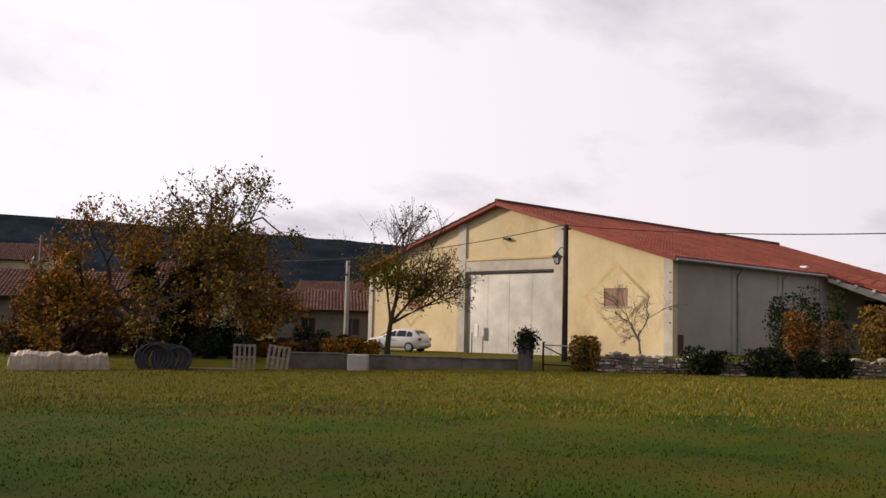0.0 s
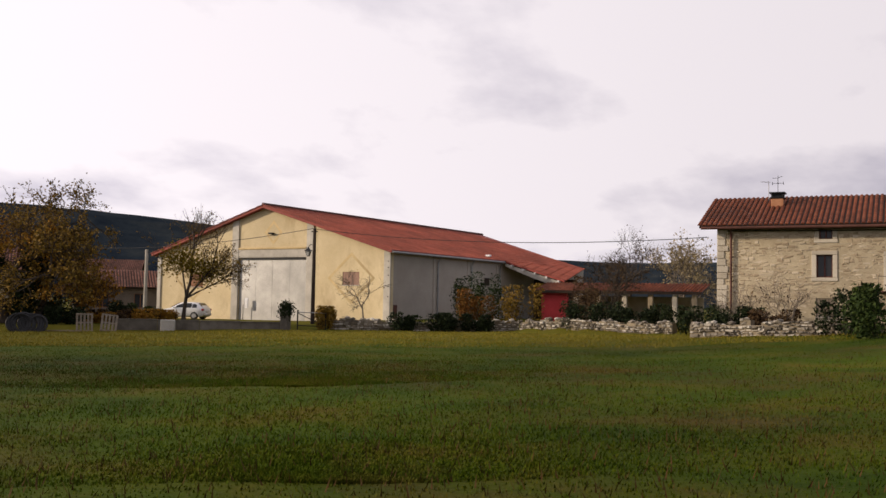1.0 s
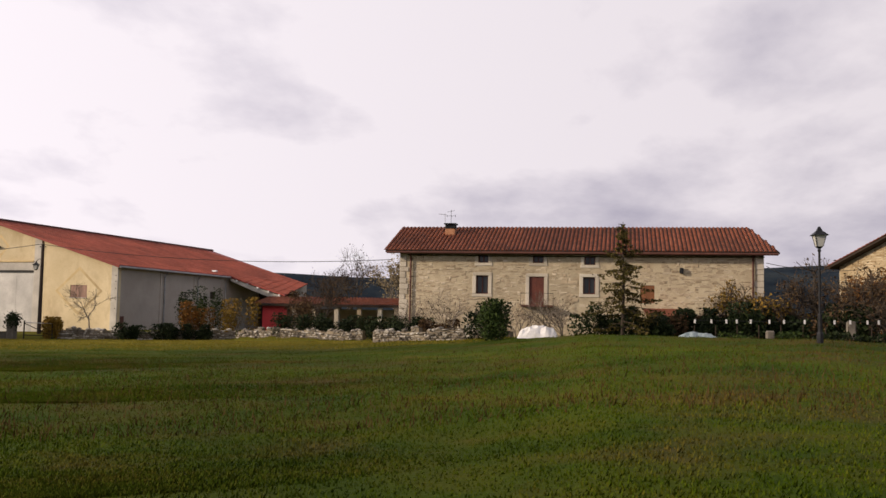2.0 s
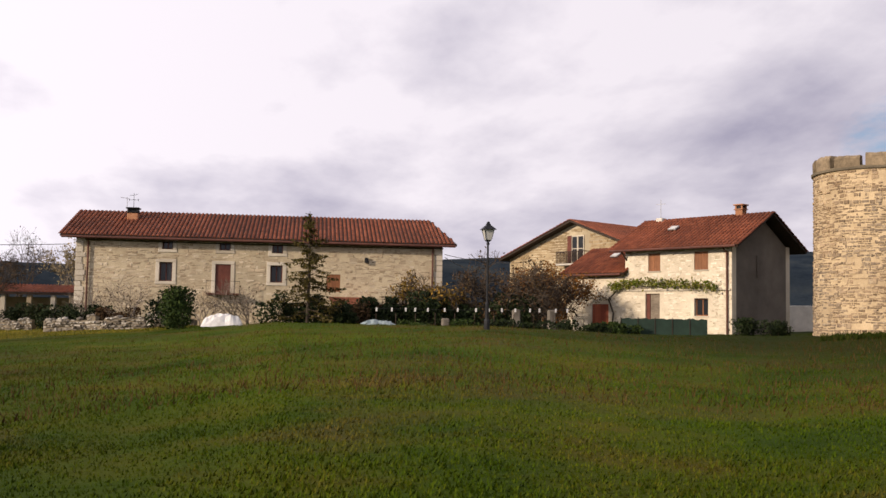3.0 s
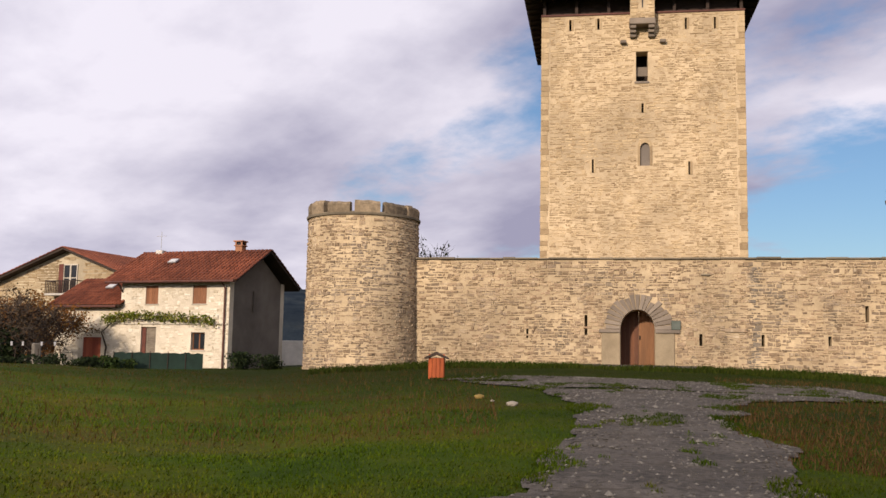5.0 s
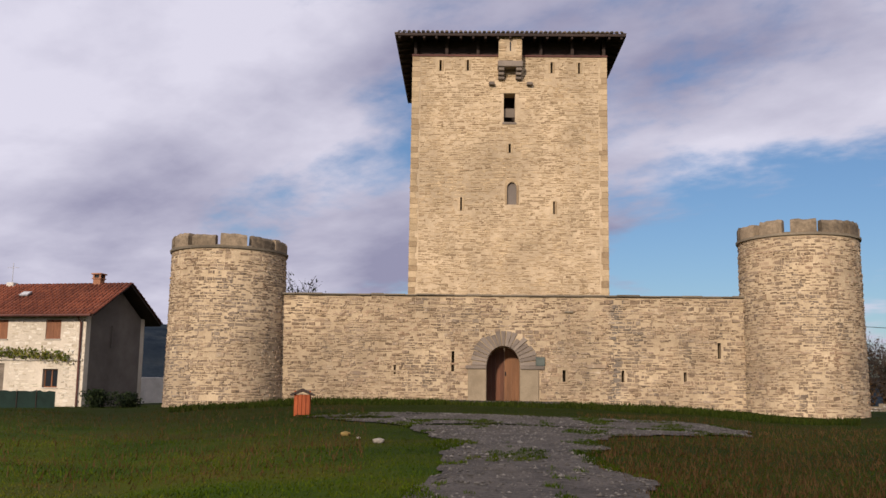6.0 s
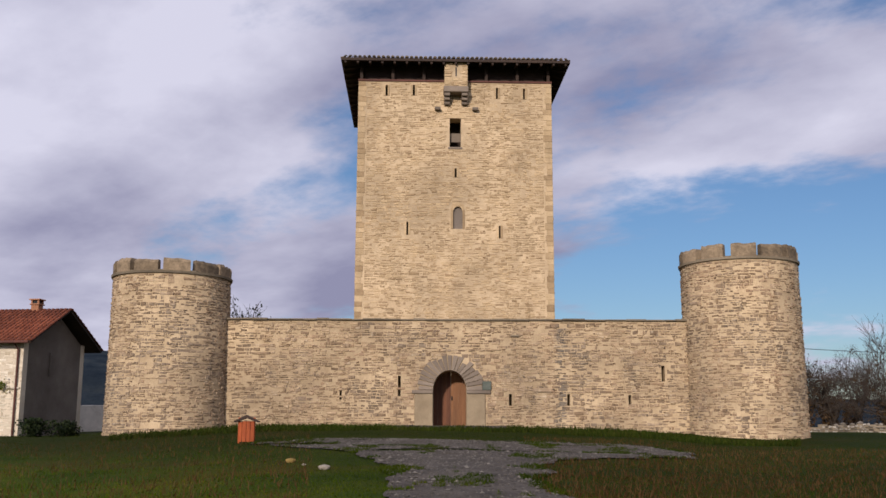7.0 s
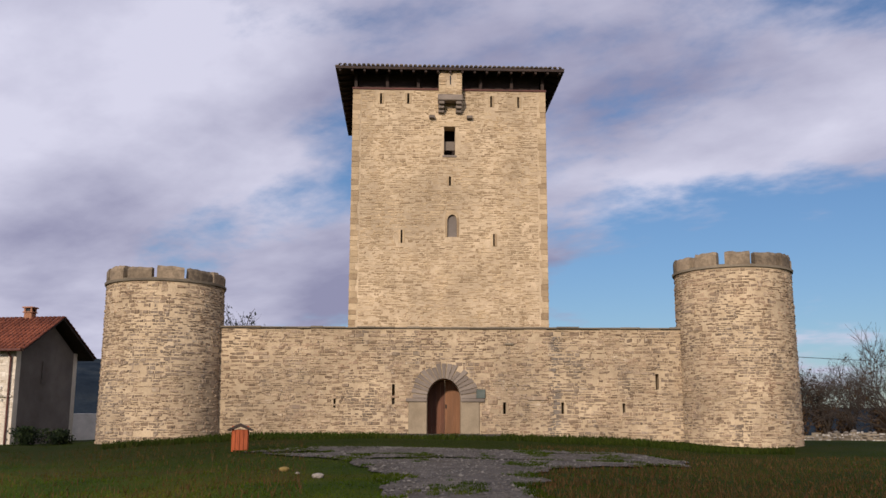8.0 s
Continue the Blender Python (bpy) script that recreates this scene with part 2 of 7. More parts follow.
def zone_grass(m, dry, shade_rgb, keep):
    """Straw-coloured hay at the field's far edge, shade painted in between walker and castle."""
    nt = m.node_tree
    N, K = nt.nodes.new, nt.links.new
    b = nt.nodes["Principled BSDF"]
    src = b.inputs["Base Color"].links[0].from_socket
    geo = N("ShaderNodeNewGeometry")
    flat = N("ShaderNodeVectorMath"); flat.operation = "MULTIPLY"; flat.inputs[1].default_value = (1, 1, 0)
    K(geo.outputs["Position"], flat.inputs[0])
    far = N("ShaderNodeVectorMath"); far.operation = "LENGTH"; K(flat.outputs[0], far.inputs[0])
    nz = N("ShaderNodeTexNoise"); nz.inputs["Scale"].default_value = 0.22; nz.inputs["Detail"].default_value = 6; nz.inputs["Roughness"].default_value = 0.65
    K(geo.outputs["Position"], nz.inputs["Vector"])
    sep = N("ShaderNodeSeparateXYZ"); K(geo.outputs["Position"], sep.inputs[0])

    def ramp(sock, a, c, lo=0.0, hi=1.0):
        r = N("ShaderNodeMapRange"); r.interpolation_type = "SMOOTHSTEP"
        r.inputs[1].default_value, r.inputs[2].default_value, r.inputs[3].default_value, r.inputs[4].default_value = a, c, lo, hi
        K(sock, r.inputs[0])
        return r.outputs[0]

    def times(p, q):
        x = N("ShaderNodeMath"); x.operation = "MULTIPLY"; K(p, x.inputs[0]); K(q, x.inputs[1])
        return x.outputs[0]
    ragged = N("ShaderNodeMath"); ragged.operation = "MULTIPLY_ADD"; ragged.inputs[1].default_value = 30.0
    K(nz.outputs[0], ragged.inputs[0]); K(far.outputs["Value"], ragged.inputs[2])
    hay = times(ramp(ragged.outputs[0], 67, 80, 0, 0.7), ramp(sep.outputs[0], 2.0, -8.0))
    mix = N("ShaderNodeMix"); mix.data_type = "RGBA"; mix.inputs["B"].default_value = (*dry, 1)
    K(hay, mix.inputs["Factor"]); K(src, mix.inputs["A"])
    # darkens the grass as x grows, in place of shade over the foreground
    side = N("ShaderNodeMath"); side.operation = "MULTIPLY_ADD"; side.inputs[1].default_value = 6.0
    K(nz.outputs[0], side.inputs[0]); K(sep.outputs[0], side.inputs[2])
    shade_fac = ramp(side.outputs[0], 9.0, 24.0, 0, keep)
    mix2 = N("ShaderNodeMix"); mix2.data_type = "RGBA"; mix2.inputs["B"].default_value = (*shade_rgb, 1)
    K(shade_fac, mix2.inputs["Factor"]); K(mix.outputs["Result"], mix2.inputs["A"])
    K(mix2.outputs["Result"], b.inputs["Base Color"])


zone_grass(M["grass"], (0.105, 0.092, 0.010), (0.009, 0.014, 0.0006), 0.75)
M["gravel"] = material("gravel", [(0.026, 0.021, 0.016), (0.050, 0.042, 0.033), (0.085, 0.073, 0.060), (0.046, 0.039, 0.031)], 9.0, 0.95, 1.0, 45, stain=0.4, dirt=((0.04, 0.03, 0.017), 0.5))
# Dark woods with the blue haze of distance mixed into the colour.
M["hazed_hill"] = material("hazed_hill", [(0.012, 0.018, 0.026), (0.022, 0.03, 0.038), (0.035, 0.042, 0.045)], 0.02, 1.0, 0.0, 0.25, stain=0.3, spec=0.0)

M["merlon_stone"] = material("merlon_stone", [(0.085, 0.066, 0.045), (0.18, 0.138, 0.088), (0.27, 0.205, 0.13)], 5.0, 0.95, 0.8, 14, island=0.3, stain=0.35)
M["jamb"] = material("jamb", [(0.29, 0.225, 0.14), (0.40, 0.32, 0.205)], 1.5, 0.9, 0.3, 30, stain=0.3)
M["door_sunlit"] = material("door_sunlit", [(0.13, 0.055, 0.02), (0.21, 0.095, 0.036)], 3.0, 0.6, 0.3, 30, stretch=(8, 8, 1), island=0.3)
M["plaque"] = material("plaque", [(0.06, 0.075, 0.06), (0.09, 0.10, 0.085)], 5, 0.5, 0.1, 40, metal=0.4)
M["iron"] = material("iron", [(0.012, 0.013, 0.014), (0.03, 0.03, 0.032)], 6, 0.5, 0.1, 50, metal=0.6)
M["galvanised"] = material("galvanised", [(0.30, 0.30, 0.30), (0.42, 0.42, 0.42)], 3, 0.5, 0.1, 40, metal=0.6)
M["rust_red"] = material("rust_red", [(0.075, 0.03, 0.022), (0.12, 0.045, 0.032)], 3, 0.7, 0.1, 40)
M["bark"] = material("bark", [(0.035, 0.026, 0.019), (0.075, 0.058, 0.043)], 4, 0.95, 0.6, 30, stretch=(1, 1, 0.3))
M["pale_bark"] = material("pale_bark", [(0.10, 0.08, 0.062), (0.18, 0.15, 0.12)], 4, 0.95, 0.5, 30)
M["leaf_ochre"] = material("leaf_ochre", [(0.15, 0.075, 0.012), (0.27, 0.13, 0.016), (0.36, 0.175, 0.022), (0.20, 0.13, 0.022)], 2, 0.7, 0, 20, island=0.8)
M["leaf_gold"] = material("leaf_gold", [(0.10, 0.075, 0.012), (0.19, 0.135, 0.018), (0.27, 0.18, 0.022), (0.14, 0.12, 0.02)], 2, 0.7, 0, 20, island=0.8)
M["leaf_walnut"] = material("leaf_walnut", [(0.09, 0.06, 0.013), (0.18, 0.11, 0.02), (0.25, 0.145, 0.024), (0.14, 0.10, 0.02)], 2, 0.7, 0, 20, island=0.8)
M["leaf_green"] = material("leaf_green", [(0.012, 0.024, 0.006), (0.026, 0.045, 0.010), (0.045, 0.065, 0.014)], 2, 0.65, 0, 20, island=0.8)
M["leaf_dark"] = material("leaf_dark", [(0.008, 0.014, 0.006), (0.016, 0.026, 0.009), (0.026, 0.036, 0.012)], 2, 0.65, 0, 20, island=0.8)
M["leaf_vine"] = material("leaf_vine", [(0.07, 0.10, 0.012), (0.14, 0.16, 0.022), (0.21, 0.18, 0.035)], 2, 0.65, 0, 20, island=0.8)
M["leaf_orange"] = material("leaf_orange", [(0.11, 0.045, 0.010), (0.19, 0.075, 0.014), (0.14, 0.08, 0.02)], 2, 0.7, 0, 20, island=0.8)
M["leaf_brown"] = material("leaf_brown", [(0.04, 0.024, 0.014), (0.075, 0.045, 0.024), (0.10, 0.065, 0.03)], 2, 0.8, 0, 20, island=0.8)
M["leaf_spruce"] = material("leaf_spruce", [(0.03, 0.03, 0.008), (0.06, 0.05, 0.014), (0.10, 0.075, 0.022)], 2, 0.8, 0, 20, island=0.8)
M["leaf_cream"] = material("leaf_cream", [(0.25, 0.19, 0.10), (0.36, 0.29, 0.17)], 2, 0.8, 0, 20, island=0.8)
M["blade"] = material("blade", [(0.030, 0.060, 0.001), (0.048, 0.080, 0.002), (0.066, 0.088, 0.003), (0.096, 0.086, 0.009)], 0.35, 0.8, 0, 20, island=0.2, stain=0.6, spec=0.05, dirt=((0.110, 0.070, 0.018), 0.17))
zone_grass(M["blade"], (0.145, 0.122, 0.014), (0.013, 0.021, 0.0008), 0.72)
M["verge_blade"] = material("verge_blade", [(0.010, 0.022, 0.002), (0.020, 0.036, 0.003), (0.036, 0.044, 0.005), (0.055, 0.046, 0.010)], 0.4, 0.8, 0, 20, island=0.45, stain=0.5, spec=0.05)
M["dry_blade"] = material("dry_blade", [(0.13, 0.125, 0.012), (0.20, 0.165, 0.022), (0.27, 0.20, 0.04)], 0.3, 0.8, 0, 20, island=0.6, stain=0.35, spec=0.05)
M["rust_blade"] = material("rust_blade", [(0.045, 0.024, 0.009), (0.072, 0.038, 0.014), (0.08, 0.052, 0.02)], 0.3, 0.8, 0, 20, island=0.6, stain=0.35, spec=0.05)
for _k in [k for k in M if k.startswith("leaf_")]:
    M[_k].node_tree.nodes["Principled BSDF"].inputs["Specular IOR Level"].default_value = 0.08
M["white_paint"] = material("white_paint", [(0.72, 0.73, 0.74), (0.80, 0.80, 0.80)], 1, 0.3, 0, 40, stain=0.05, coat=0.6)
M["white_sheet"] = material("white_sheet", [(0.55, 0.54, 0.52), (0.74, 0.73, 0.71)], 2, 0.5, 0.2, 30, stain=0.2)
M["cream_sheet"] = material("cream_sheet", [(0.34, 0.27, 0.20), (0.52, 0.43, 0.33)], 2, 0.6, 0.3, 30, stain=0.3)
M["green_net"] = material("green_net", [(0.006, 0.018, 0.012), (0.012, 0.032, 0.022)], 2, 0.8, 0.4, 60)
M["blue_sheet"] = material("blue_sheet", [(0.16, 0.21, 0.22), (0.26, 0.31, 0.32)], 2, 0.6, 0.3, 30)
M["rubber"] = material("rubber", [(0.010, 0.010, 0.011), (0.022, 0.022, 0.023)], 5, 0.6, 0.1, 40)
M["orange_wood"] = material("orange_wood", [(0.26, 0.05, 0.012), (0.36, 0.085, 0.02)], 3, 0.7, 0.3, 30, stretch=(6, 6, 1))
M["red_paint"] = material("red_paint", [(0.42, 0.03, 0.035), (0.52, 0.045, 0.05)], 1, 0.7, 0.1, 30)
M["rust_paint"] = material("rust_paint", [(0.20, 0.045, 0.022), (0.28, 0.07, 0.032)], 2, 0.7, 0.2, 30, island=0.4)
M["old_wood"] = material("old_wood", [(0.14, 0.11, 0.08), (0.25, 0.21, 0.16)], 3, 0.85, 0.3, 30, stretch=(1, 1, 5))
M["yellow_rock"] = material("yellow_rock", [(0.22, 0.15, 0.04), (0.32, 0.22, 0.07)], 4, 0.9, 0.4, 30)
M["grey_rock"] = material("grey_rock", [(0.18, 0.155, 0.12), (0.28, 0.25, 0.20)], 4, 0.9, 0.5, 30)
M["lamp_glass"] = glass_material("lamp_glass", (0.45, 0.45, 0.42))
M["tail_light"] = material("tail_light", [(0.30, 0.01, 0.01), (0.36, 0.02, 0.015)], 5, 0.2, 0, 30, coat=0.5)

# ---- building helpers ----


def box(bm, x0, x1, y0, y1, z0, z1, m=None):
    vs = [bm.verts.new((m @ Vector((x, y, z))) if m else (x, y, z)) for x in (x0, x1) for y in (y0, y1) for z in (z0, z1)]
    for f in ((0, 1, 3, 2), (4, 6, 7, 5), (0, 4, 5, 1), (2, 3, 7, 6), (0, 2, 6, 4), (1, 5, 7, 3)):
        bm.faces.new([vs[i] for i in f])
    return bm


def bevelled(x0, x1, y0, y1, z0, z1, r=0.02):
    bm = box(bmesh.new(), x0, x1, y0, y1, z0, z1)
    bmesh.ops.bevel(bm, geom=bm.edges[:], offset=r, segments=1, affect="EDGES")
    return bm


def tube(bm, pts, radii, sides=6, cap=True):
    rings = []
    for i, p in enumerate(pts):
        p = Vector(p)
        a = Vector(pts[max(0, i - 1)]); b = Vector(pts[min(len(pts) - 1, i + 1)])
        d = (b - a).normalized() if (b - a).length > 1e-9 else Vector((0, 0, 1))
        u = d.orthogonal().normalized(); v = d.cross(u)
        r = radii[i] if isinstance(radii, (list, tuple)) else radii
        rings.append([bm.verts.new(p + (u * math.cos(k * math.tau / sides) + v * math.sin(k * math.tau / sides)) * r) for k in range(sides)])
    for a, b in zip(rings, rings[1:]):
        # keep neighbouring rings aligned
        off = min(range(sides), key=lambda o: (a[0].co - b[o].co).length)
        for k in range(sides):
            bm.faces.new((a[k], a[(k + 1) % sides], b[(k + 1 + off) % sides], b[(k + off) % sides]))
    if cap:
        bm.faces.new(rings[0]); bm.faces.new(rings[-1])
    return bm


def prism(bm, outline, y0, y1):
    """Outline in x and z, drawn out from y0 to y1."""
    a = [bm.verts.new((x, y0, z)) for x, z in outline]
    b = [bm.verts.new((x, y1, z)) for x, z in outline]
    n = len(outline)
    bm.faces.new(a); bm.faces.new(b[::-1])
    for i in range(n):
        bm.faces.new((a[i], b[i], b[(i + 1) % n], a[(i + 1) % n]))
    return bm


def to_mesh(name, source, mat):
    me = bpy.data.meshes.new(name)
    if isinstance(source, tuple):
        me.from_pydata(source[0], [], source[1])
    else:
        bmesh.ops.recalc_face_normals(source, faces=source.faces[:])
        source.to_mesh(me); source.free()
    me.materials.append(mat)
    return me


def part(name, bm, mat, parent, label="", m=None):
    ob = new(name, to_mesh(name, bm, mat))
    if parent:
        ob.parent = parent
    if m is not None:
        ob.matrix_basis = m
    return tagged(ob, label) if label else ob


def thing(name, m, label, category, group="", kind=""):
    ob = new(name)
    ob.matrix_basis = m
    return tagged(ob, label, category, group, kind)


def stones(rng, s0, s1, z0, z1, place, hole=None, lens=(0.22, 0.62), heights=(0.11, 0.22), gap=0.018, proud=(0.015, 0.05), pick=None, picked=None):
    """Rough coursed stones over a stretch s0..s1, z0..z1 of a surface; place(s, z, depth) gives the point. Returns vertices, faces."""
    V, F = [], []
    # short panels with courses of their own, so that no bed joint runs on
    edges, q = [s0], s0
    while q < s1:
        q += rng.uniform(0.9, 2.6)
        edges.append(min(q, s1))
    for p0, p1 in zip(edges, edges[1:]):
        z = z0 - rng.uniform(0, 0.1)
        while z < z1 - 0.04:
            h = min(rng.uniform(*heights) * (1.35 if rng.random() < 0.1 else 1), z1 - z)
            e0 = p0 if p0 == s0 else p0 + rng.uniform(-0.3, 0.12)
            e1 = p1 if p1 == s1 else p1 + rng.uniform(-0.12, 0.3)
            s = e0
            while s < e1 - 0.04:
                w = min(rng.uniform(*lens) * (1.5 if rng.random() < 0.08 else 1) * (0.6 + h / heights[1] * 0.5), e1 - s)
                if e1 - s - w < 0.1:
                    w = e1 - s
                a, b = s + gap / 2, s + w - gap / 2
                s += w
                zz0, zz1 = max(z0, z + gap / 2 + rng.uniform(-0.015, 0.015)), z + h - gap / 2 + rng.uniform(-0.015, 0.015)
                if b - a < 0.04 or zz1 - zz0 < 0.03 or rng.random() < 0.01:
                    continue
                if hole and any(hole(u, t) for u in (a, (a + b) / 2, b) for t in (zz0, (zz0 + zz1) / 2, zz1)):
                    continue
                d = rng.uniform(*proud)
                if d < 0.002:
                    continue
                if pick and pick((a + b) / 2, (zz0 + zz1) / 2):
                    picked.append((a, b, zz0, zz1, d))
                    continue
                i = len(V)
                e = min(0.02, (b - a) * 0.2)
                j = lambda: rng.uniform(-0.02, 0.02)
                t = lambda: rng.uniform(-0.28, 0.12) * (zz1 - zz0)
                k0, k1, k2, k3 = t(), t(), t(), t()
                V += [place(a, zz0 - k0, 0), place(b, zz0 - k1, 0), place(b, zz1 + k2, 0), place(a, zz1 + k3, 0),
                      place(a + e + j(), zz0 - k0 + e * 0.7, d + j()), place(b - e + j(), zz0 - k1 + e * 0.7, d + j()), place(b - e + j(), zz1 + k2 - e * 0.7, d + j()), place(a + e + j(), zz1 + k3 - e * 0.7, d + j())]
                F += [(i + 4, i + 5, i + 6, i + 7), (i, i + 1, i + 5, i + 4), (i + 1, i + 2, i + 6, i + 5), (i + 2, i + 3, i + 7, i + 6), (i + 3, i, i + 4, i + 7)]
            z += h
    return V, F


def wall_with_openings(L, z0, z1, thick, openings):
    """A wall along x with its face at y=0, and rectangular openings (x0, x1, z0, z1) cut through."""
    bm = bmesh.new()
    xs = sorted({0, L, *[o[0] for o in openings], *[o[1] for o in openings]})
    for a, b in zip(xs, xs[1:]):
        cuts = sorted([(o[2], o[3]) for o in openings if o[0] <= a + 1e-6 and o[1] >= b - 1e-6])
        z = z0
        for c0, c1 in cuts:
            if c0 > z + 1e-4:
                box(bm, a, b, 0, thick, z, c0)
            z = c1
        if z1 > z:
            box(bm, a, b, 0, thick, z, z1)
    bmesh.ops.remove_doubles(bm, verts=bm.verts[:], dist=0.0005)
    return bm


def tiles(eave, along, upslope, L, S, pitch=0.25, course=0.38, radius=0.10, inset=(0, 0), seed=1):
    """Barrel tiles on a roof plane: columns along the eave, courses up the slope."""
    rng = random.Random(seed)
    e, u = Vector(along).normalized(), Vector(upslope).normalized()
    n = e.cross(u).normalized()
    o = Vector(eave)
    V, F = [], []
    cols = int(L / pitch)
    for c in range(cols + 1):
        a = c * L / cols
        top = S
        if inset[0] and a < inset[0]:
            top = S * a / inset[0]
        if inset[1] and L - a < inset[1]:
            top = S * (L - a) / inset[1]
        k = 0
        while k * course < top - 0.05:
            t0, t1 = k * course - 0.03, min((k + 1) * course + 0.04, top)
            k += 1
            i = len(V)
            lift0, lift1 = 0.035 + rng.uniform(-0.006, 0.01), 0.0
            for t, lift, r in ((t0, lift0, radius), (t1, lift1, radius * 0.82)):
                for q in range(5):
                    g = math.pi * q / 4
                    V.append(o + e * (a - math.cos(g) * r + rng.uniform(-0.004, 0.004)) + u * t + n * (math.sin(g) * r * 0.8 + lift))
            F += [(i + q, i + q + 1, i + q + 6, i + q + 5) for q in range(4)]
            F.append((i, i + 1, i + 2, i + 3, i + 4))
    return V, F


def slab(bm, p0, p1, p2, p3, thick):
    """A thick sheet under four corner points (counter-clockwise from above)."""
    n = (Vector(p1) - Vector(p0)).cross(Vector(p3) - Vector(p0)).normalized() * -thick
    a = [bm.verts.new(p) for p in (p0, p1, p2, p3)]
    b = [bm.verts.new(Vector(p) + n) for p in (p0, p1, p2, p3)]
    bm.faces.new(a); bm.faces.new(b[::-1])
    for i in range(4):
        bm.faces.new((a[i], b[i], b[(i + 1) % 4], a[(i + 1) % 4]))
    return bm


# ---- ground ----
# direction (degrees), distance of the field's edge, ground height there, height beyond it
EDGE = [(-180, 60, 0.0, 0.0), (-110, 60, 0.4, 0.4), (-90, 60, 0.9, 0.9), (-76, 56, 1.15, 1.2), (-69.5, 46, 0.92, 1.2), (-62, 48, 1.35, 1.4), (-53, 48, 1.53, 1.55), (-43, 48, 1.50, 1.5), (-37, 46, 1.2, 1.2),
        (-31, 50, 0.9, 0.85), (-25, 46, 0.98, 0.8), (-15.6, 40, 1.27, 0.75), (-4, 46, 1.22, 0.6), (0, 54, 0.95, 0.6), (5, 61, 0.52, 0.6), (13, 70, 0.05, 0.4), (17, 77, -0.05, 0.45), (22, 78, -0.12, 0.45),
        (28, 78, -0.2, 0.1), (36, 77, -0.36, 0.0), (44, 74, -0.42, -0.1), (60, 74, -0.6, -0.3), (110, 60, -0.3, -0.3), (180, 60, 0.0, 0.0)]


def edge_at(az):
    for a, b in zip(EDGE, EDGE[1:]):
        if a[0] <= az <= b[0]:
            k = (az - a[0]) / (b[0] - a[0])
            k = k * k * (3 - 2 * k) * 0.5 + k * 0.5
            return [a[i] + (b[i] - a[i]) * k for i in (1, 2, 3)]
    return EDGE[0][1:]


def ground_z(x, y):
    d = math.hypot(x, y)
    E, zE, zB = edge_at(math.degrees(math.atan2(-x, y)))
    if d <= E:
        z = zE * d / E
    else:
        k = min(1, (d - E) / 2.5)
        k = k * k * (3 - 2 * k)
        z = zE + (zB - zE) * k
        if d > 200:
            z += (0 - z) * min(1, (d - 200) / 300)
    bump = 0.05 * noise.noise((x * 0.35, y * 0.35, 0)) + 0.10 * noise.noise((x * 0.09, y * 0.09, 3))
    return z + bump * min(1, d / 10) * (1 if d < 90 else 0.3)


def build_ground():
    V, F = [], []
    radii = [0.0] + [1.0 * i for i in range(2, 40)] + [40 + 0.75 * i for i in range(0, 80)] + [100 + 4 * i for i in range(0, 25)] + [200, 260, 350, 500, 800, 1400, 2600, 4600]
    n = 300
    for r in radii:
        for i in range(n):
            az = -180 + 360 * i / n
            p = heading(az) * r
            V.append((p.x, p.y, ground_z(p.x, p.y)))
    for k in range(len(radii) - 1):
        for i in range(n):
            j = (i + 1) % n
            F.append((k * n + i, k * n + j, (k + 1) * n + j, (k + 1) * n + i)[::-1])
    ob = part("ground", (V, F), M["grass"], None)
    for p in ob.data.polygons:
        p.use_smooth = True
    tagged(ob, "rough green meadow grass with dry brown patches", "meadow", kind="structure")


build_ground()


def hill(name, az0, az1, dist, heights, label, seed):
    """A wooded ridge between two directions; heights are shares of the distance, evenly spread."""
    V, F = [], []
    n, rows = 90, 7
    for i in range(n + 1):
        k = i / n
        az = az0 + (az1 - az0) * k
        q = k * (len(heights) - 1)
        j = min(int(q), len(heights) - 2)
        h = heights[j] + (heights[j + 1] - heights[j]) * (q - j)
        for r in range(rows):
            u = r / (rows - 1)
            p = heading(az) * (dist * (0.72 + 0.36 * u))
            top = (math.sin(min(1, u / 0.75) * math.pi / 2)) * (1 if u <= 0.75 else 1 - (u - 0.75) * 1.5)
            z = EYE + h * dist * top - (2 if r == 0 else 0) + noise.noise((az * 0.9, u * 5, seed)) * dist * 0.0012 + noise.noise((az * 4.1, u * 9, seed)) * dist * 0.0007
            V.append((p.x, p.y, z if r else -3))
    for i in range(n):
        for r in range(rows - 1):
            a = i * rows + r
            F.append((a, a + 1, a + rows + 1, a + rows))
    tagged(part(name, (V, F), M["hazed_hill"], None), label, "hill", kind="structure")


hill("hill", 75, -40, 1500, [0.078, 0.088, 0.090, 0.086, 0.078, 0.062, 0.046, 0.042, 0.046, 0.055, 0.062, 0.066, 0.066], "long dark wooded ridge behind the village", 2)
hill("hill", -38, -95, 1900, [0.05, 0.04, 0.03, 0.025, 0.02, 0.018], "low wooded hills in the distance, haze blue in their colour", 5)

# ---- castle ----
CASTLE = pose(47.5 * 0.7959, 47.5 * 0.6054, 0, 0, 0, -52.74)   # x along the wall, y away from the walker


def cground(x, y):
    p = CASTLE @ Vector((x, y, 0))
    return ground_z(p.x, p.y)


DOOR_X, DOOR_W, DOOR_SPRING, DOOR_TOP = 0.03, 0.80, 3.2, 4.14
WALL_X0, WALL_X1, WALL_TOP = -12.6, 13.2, 6.52


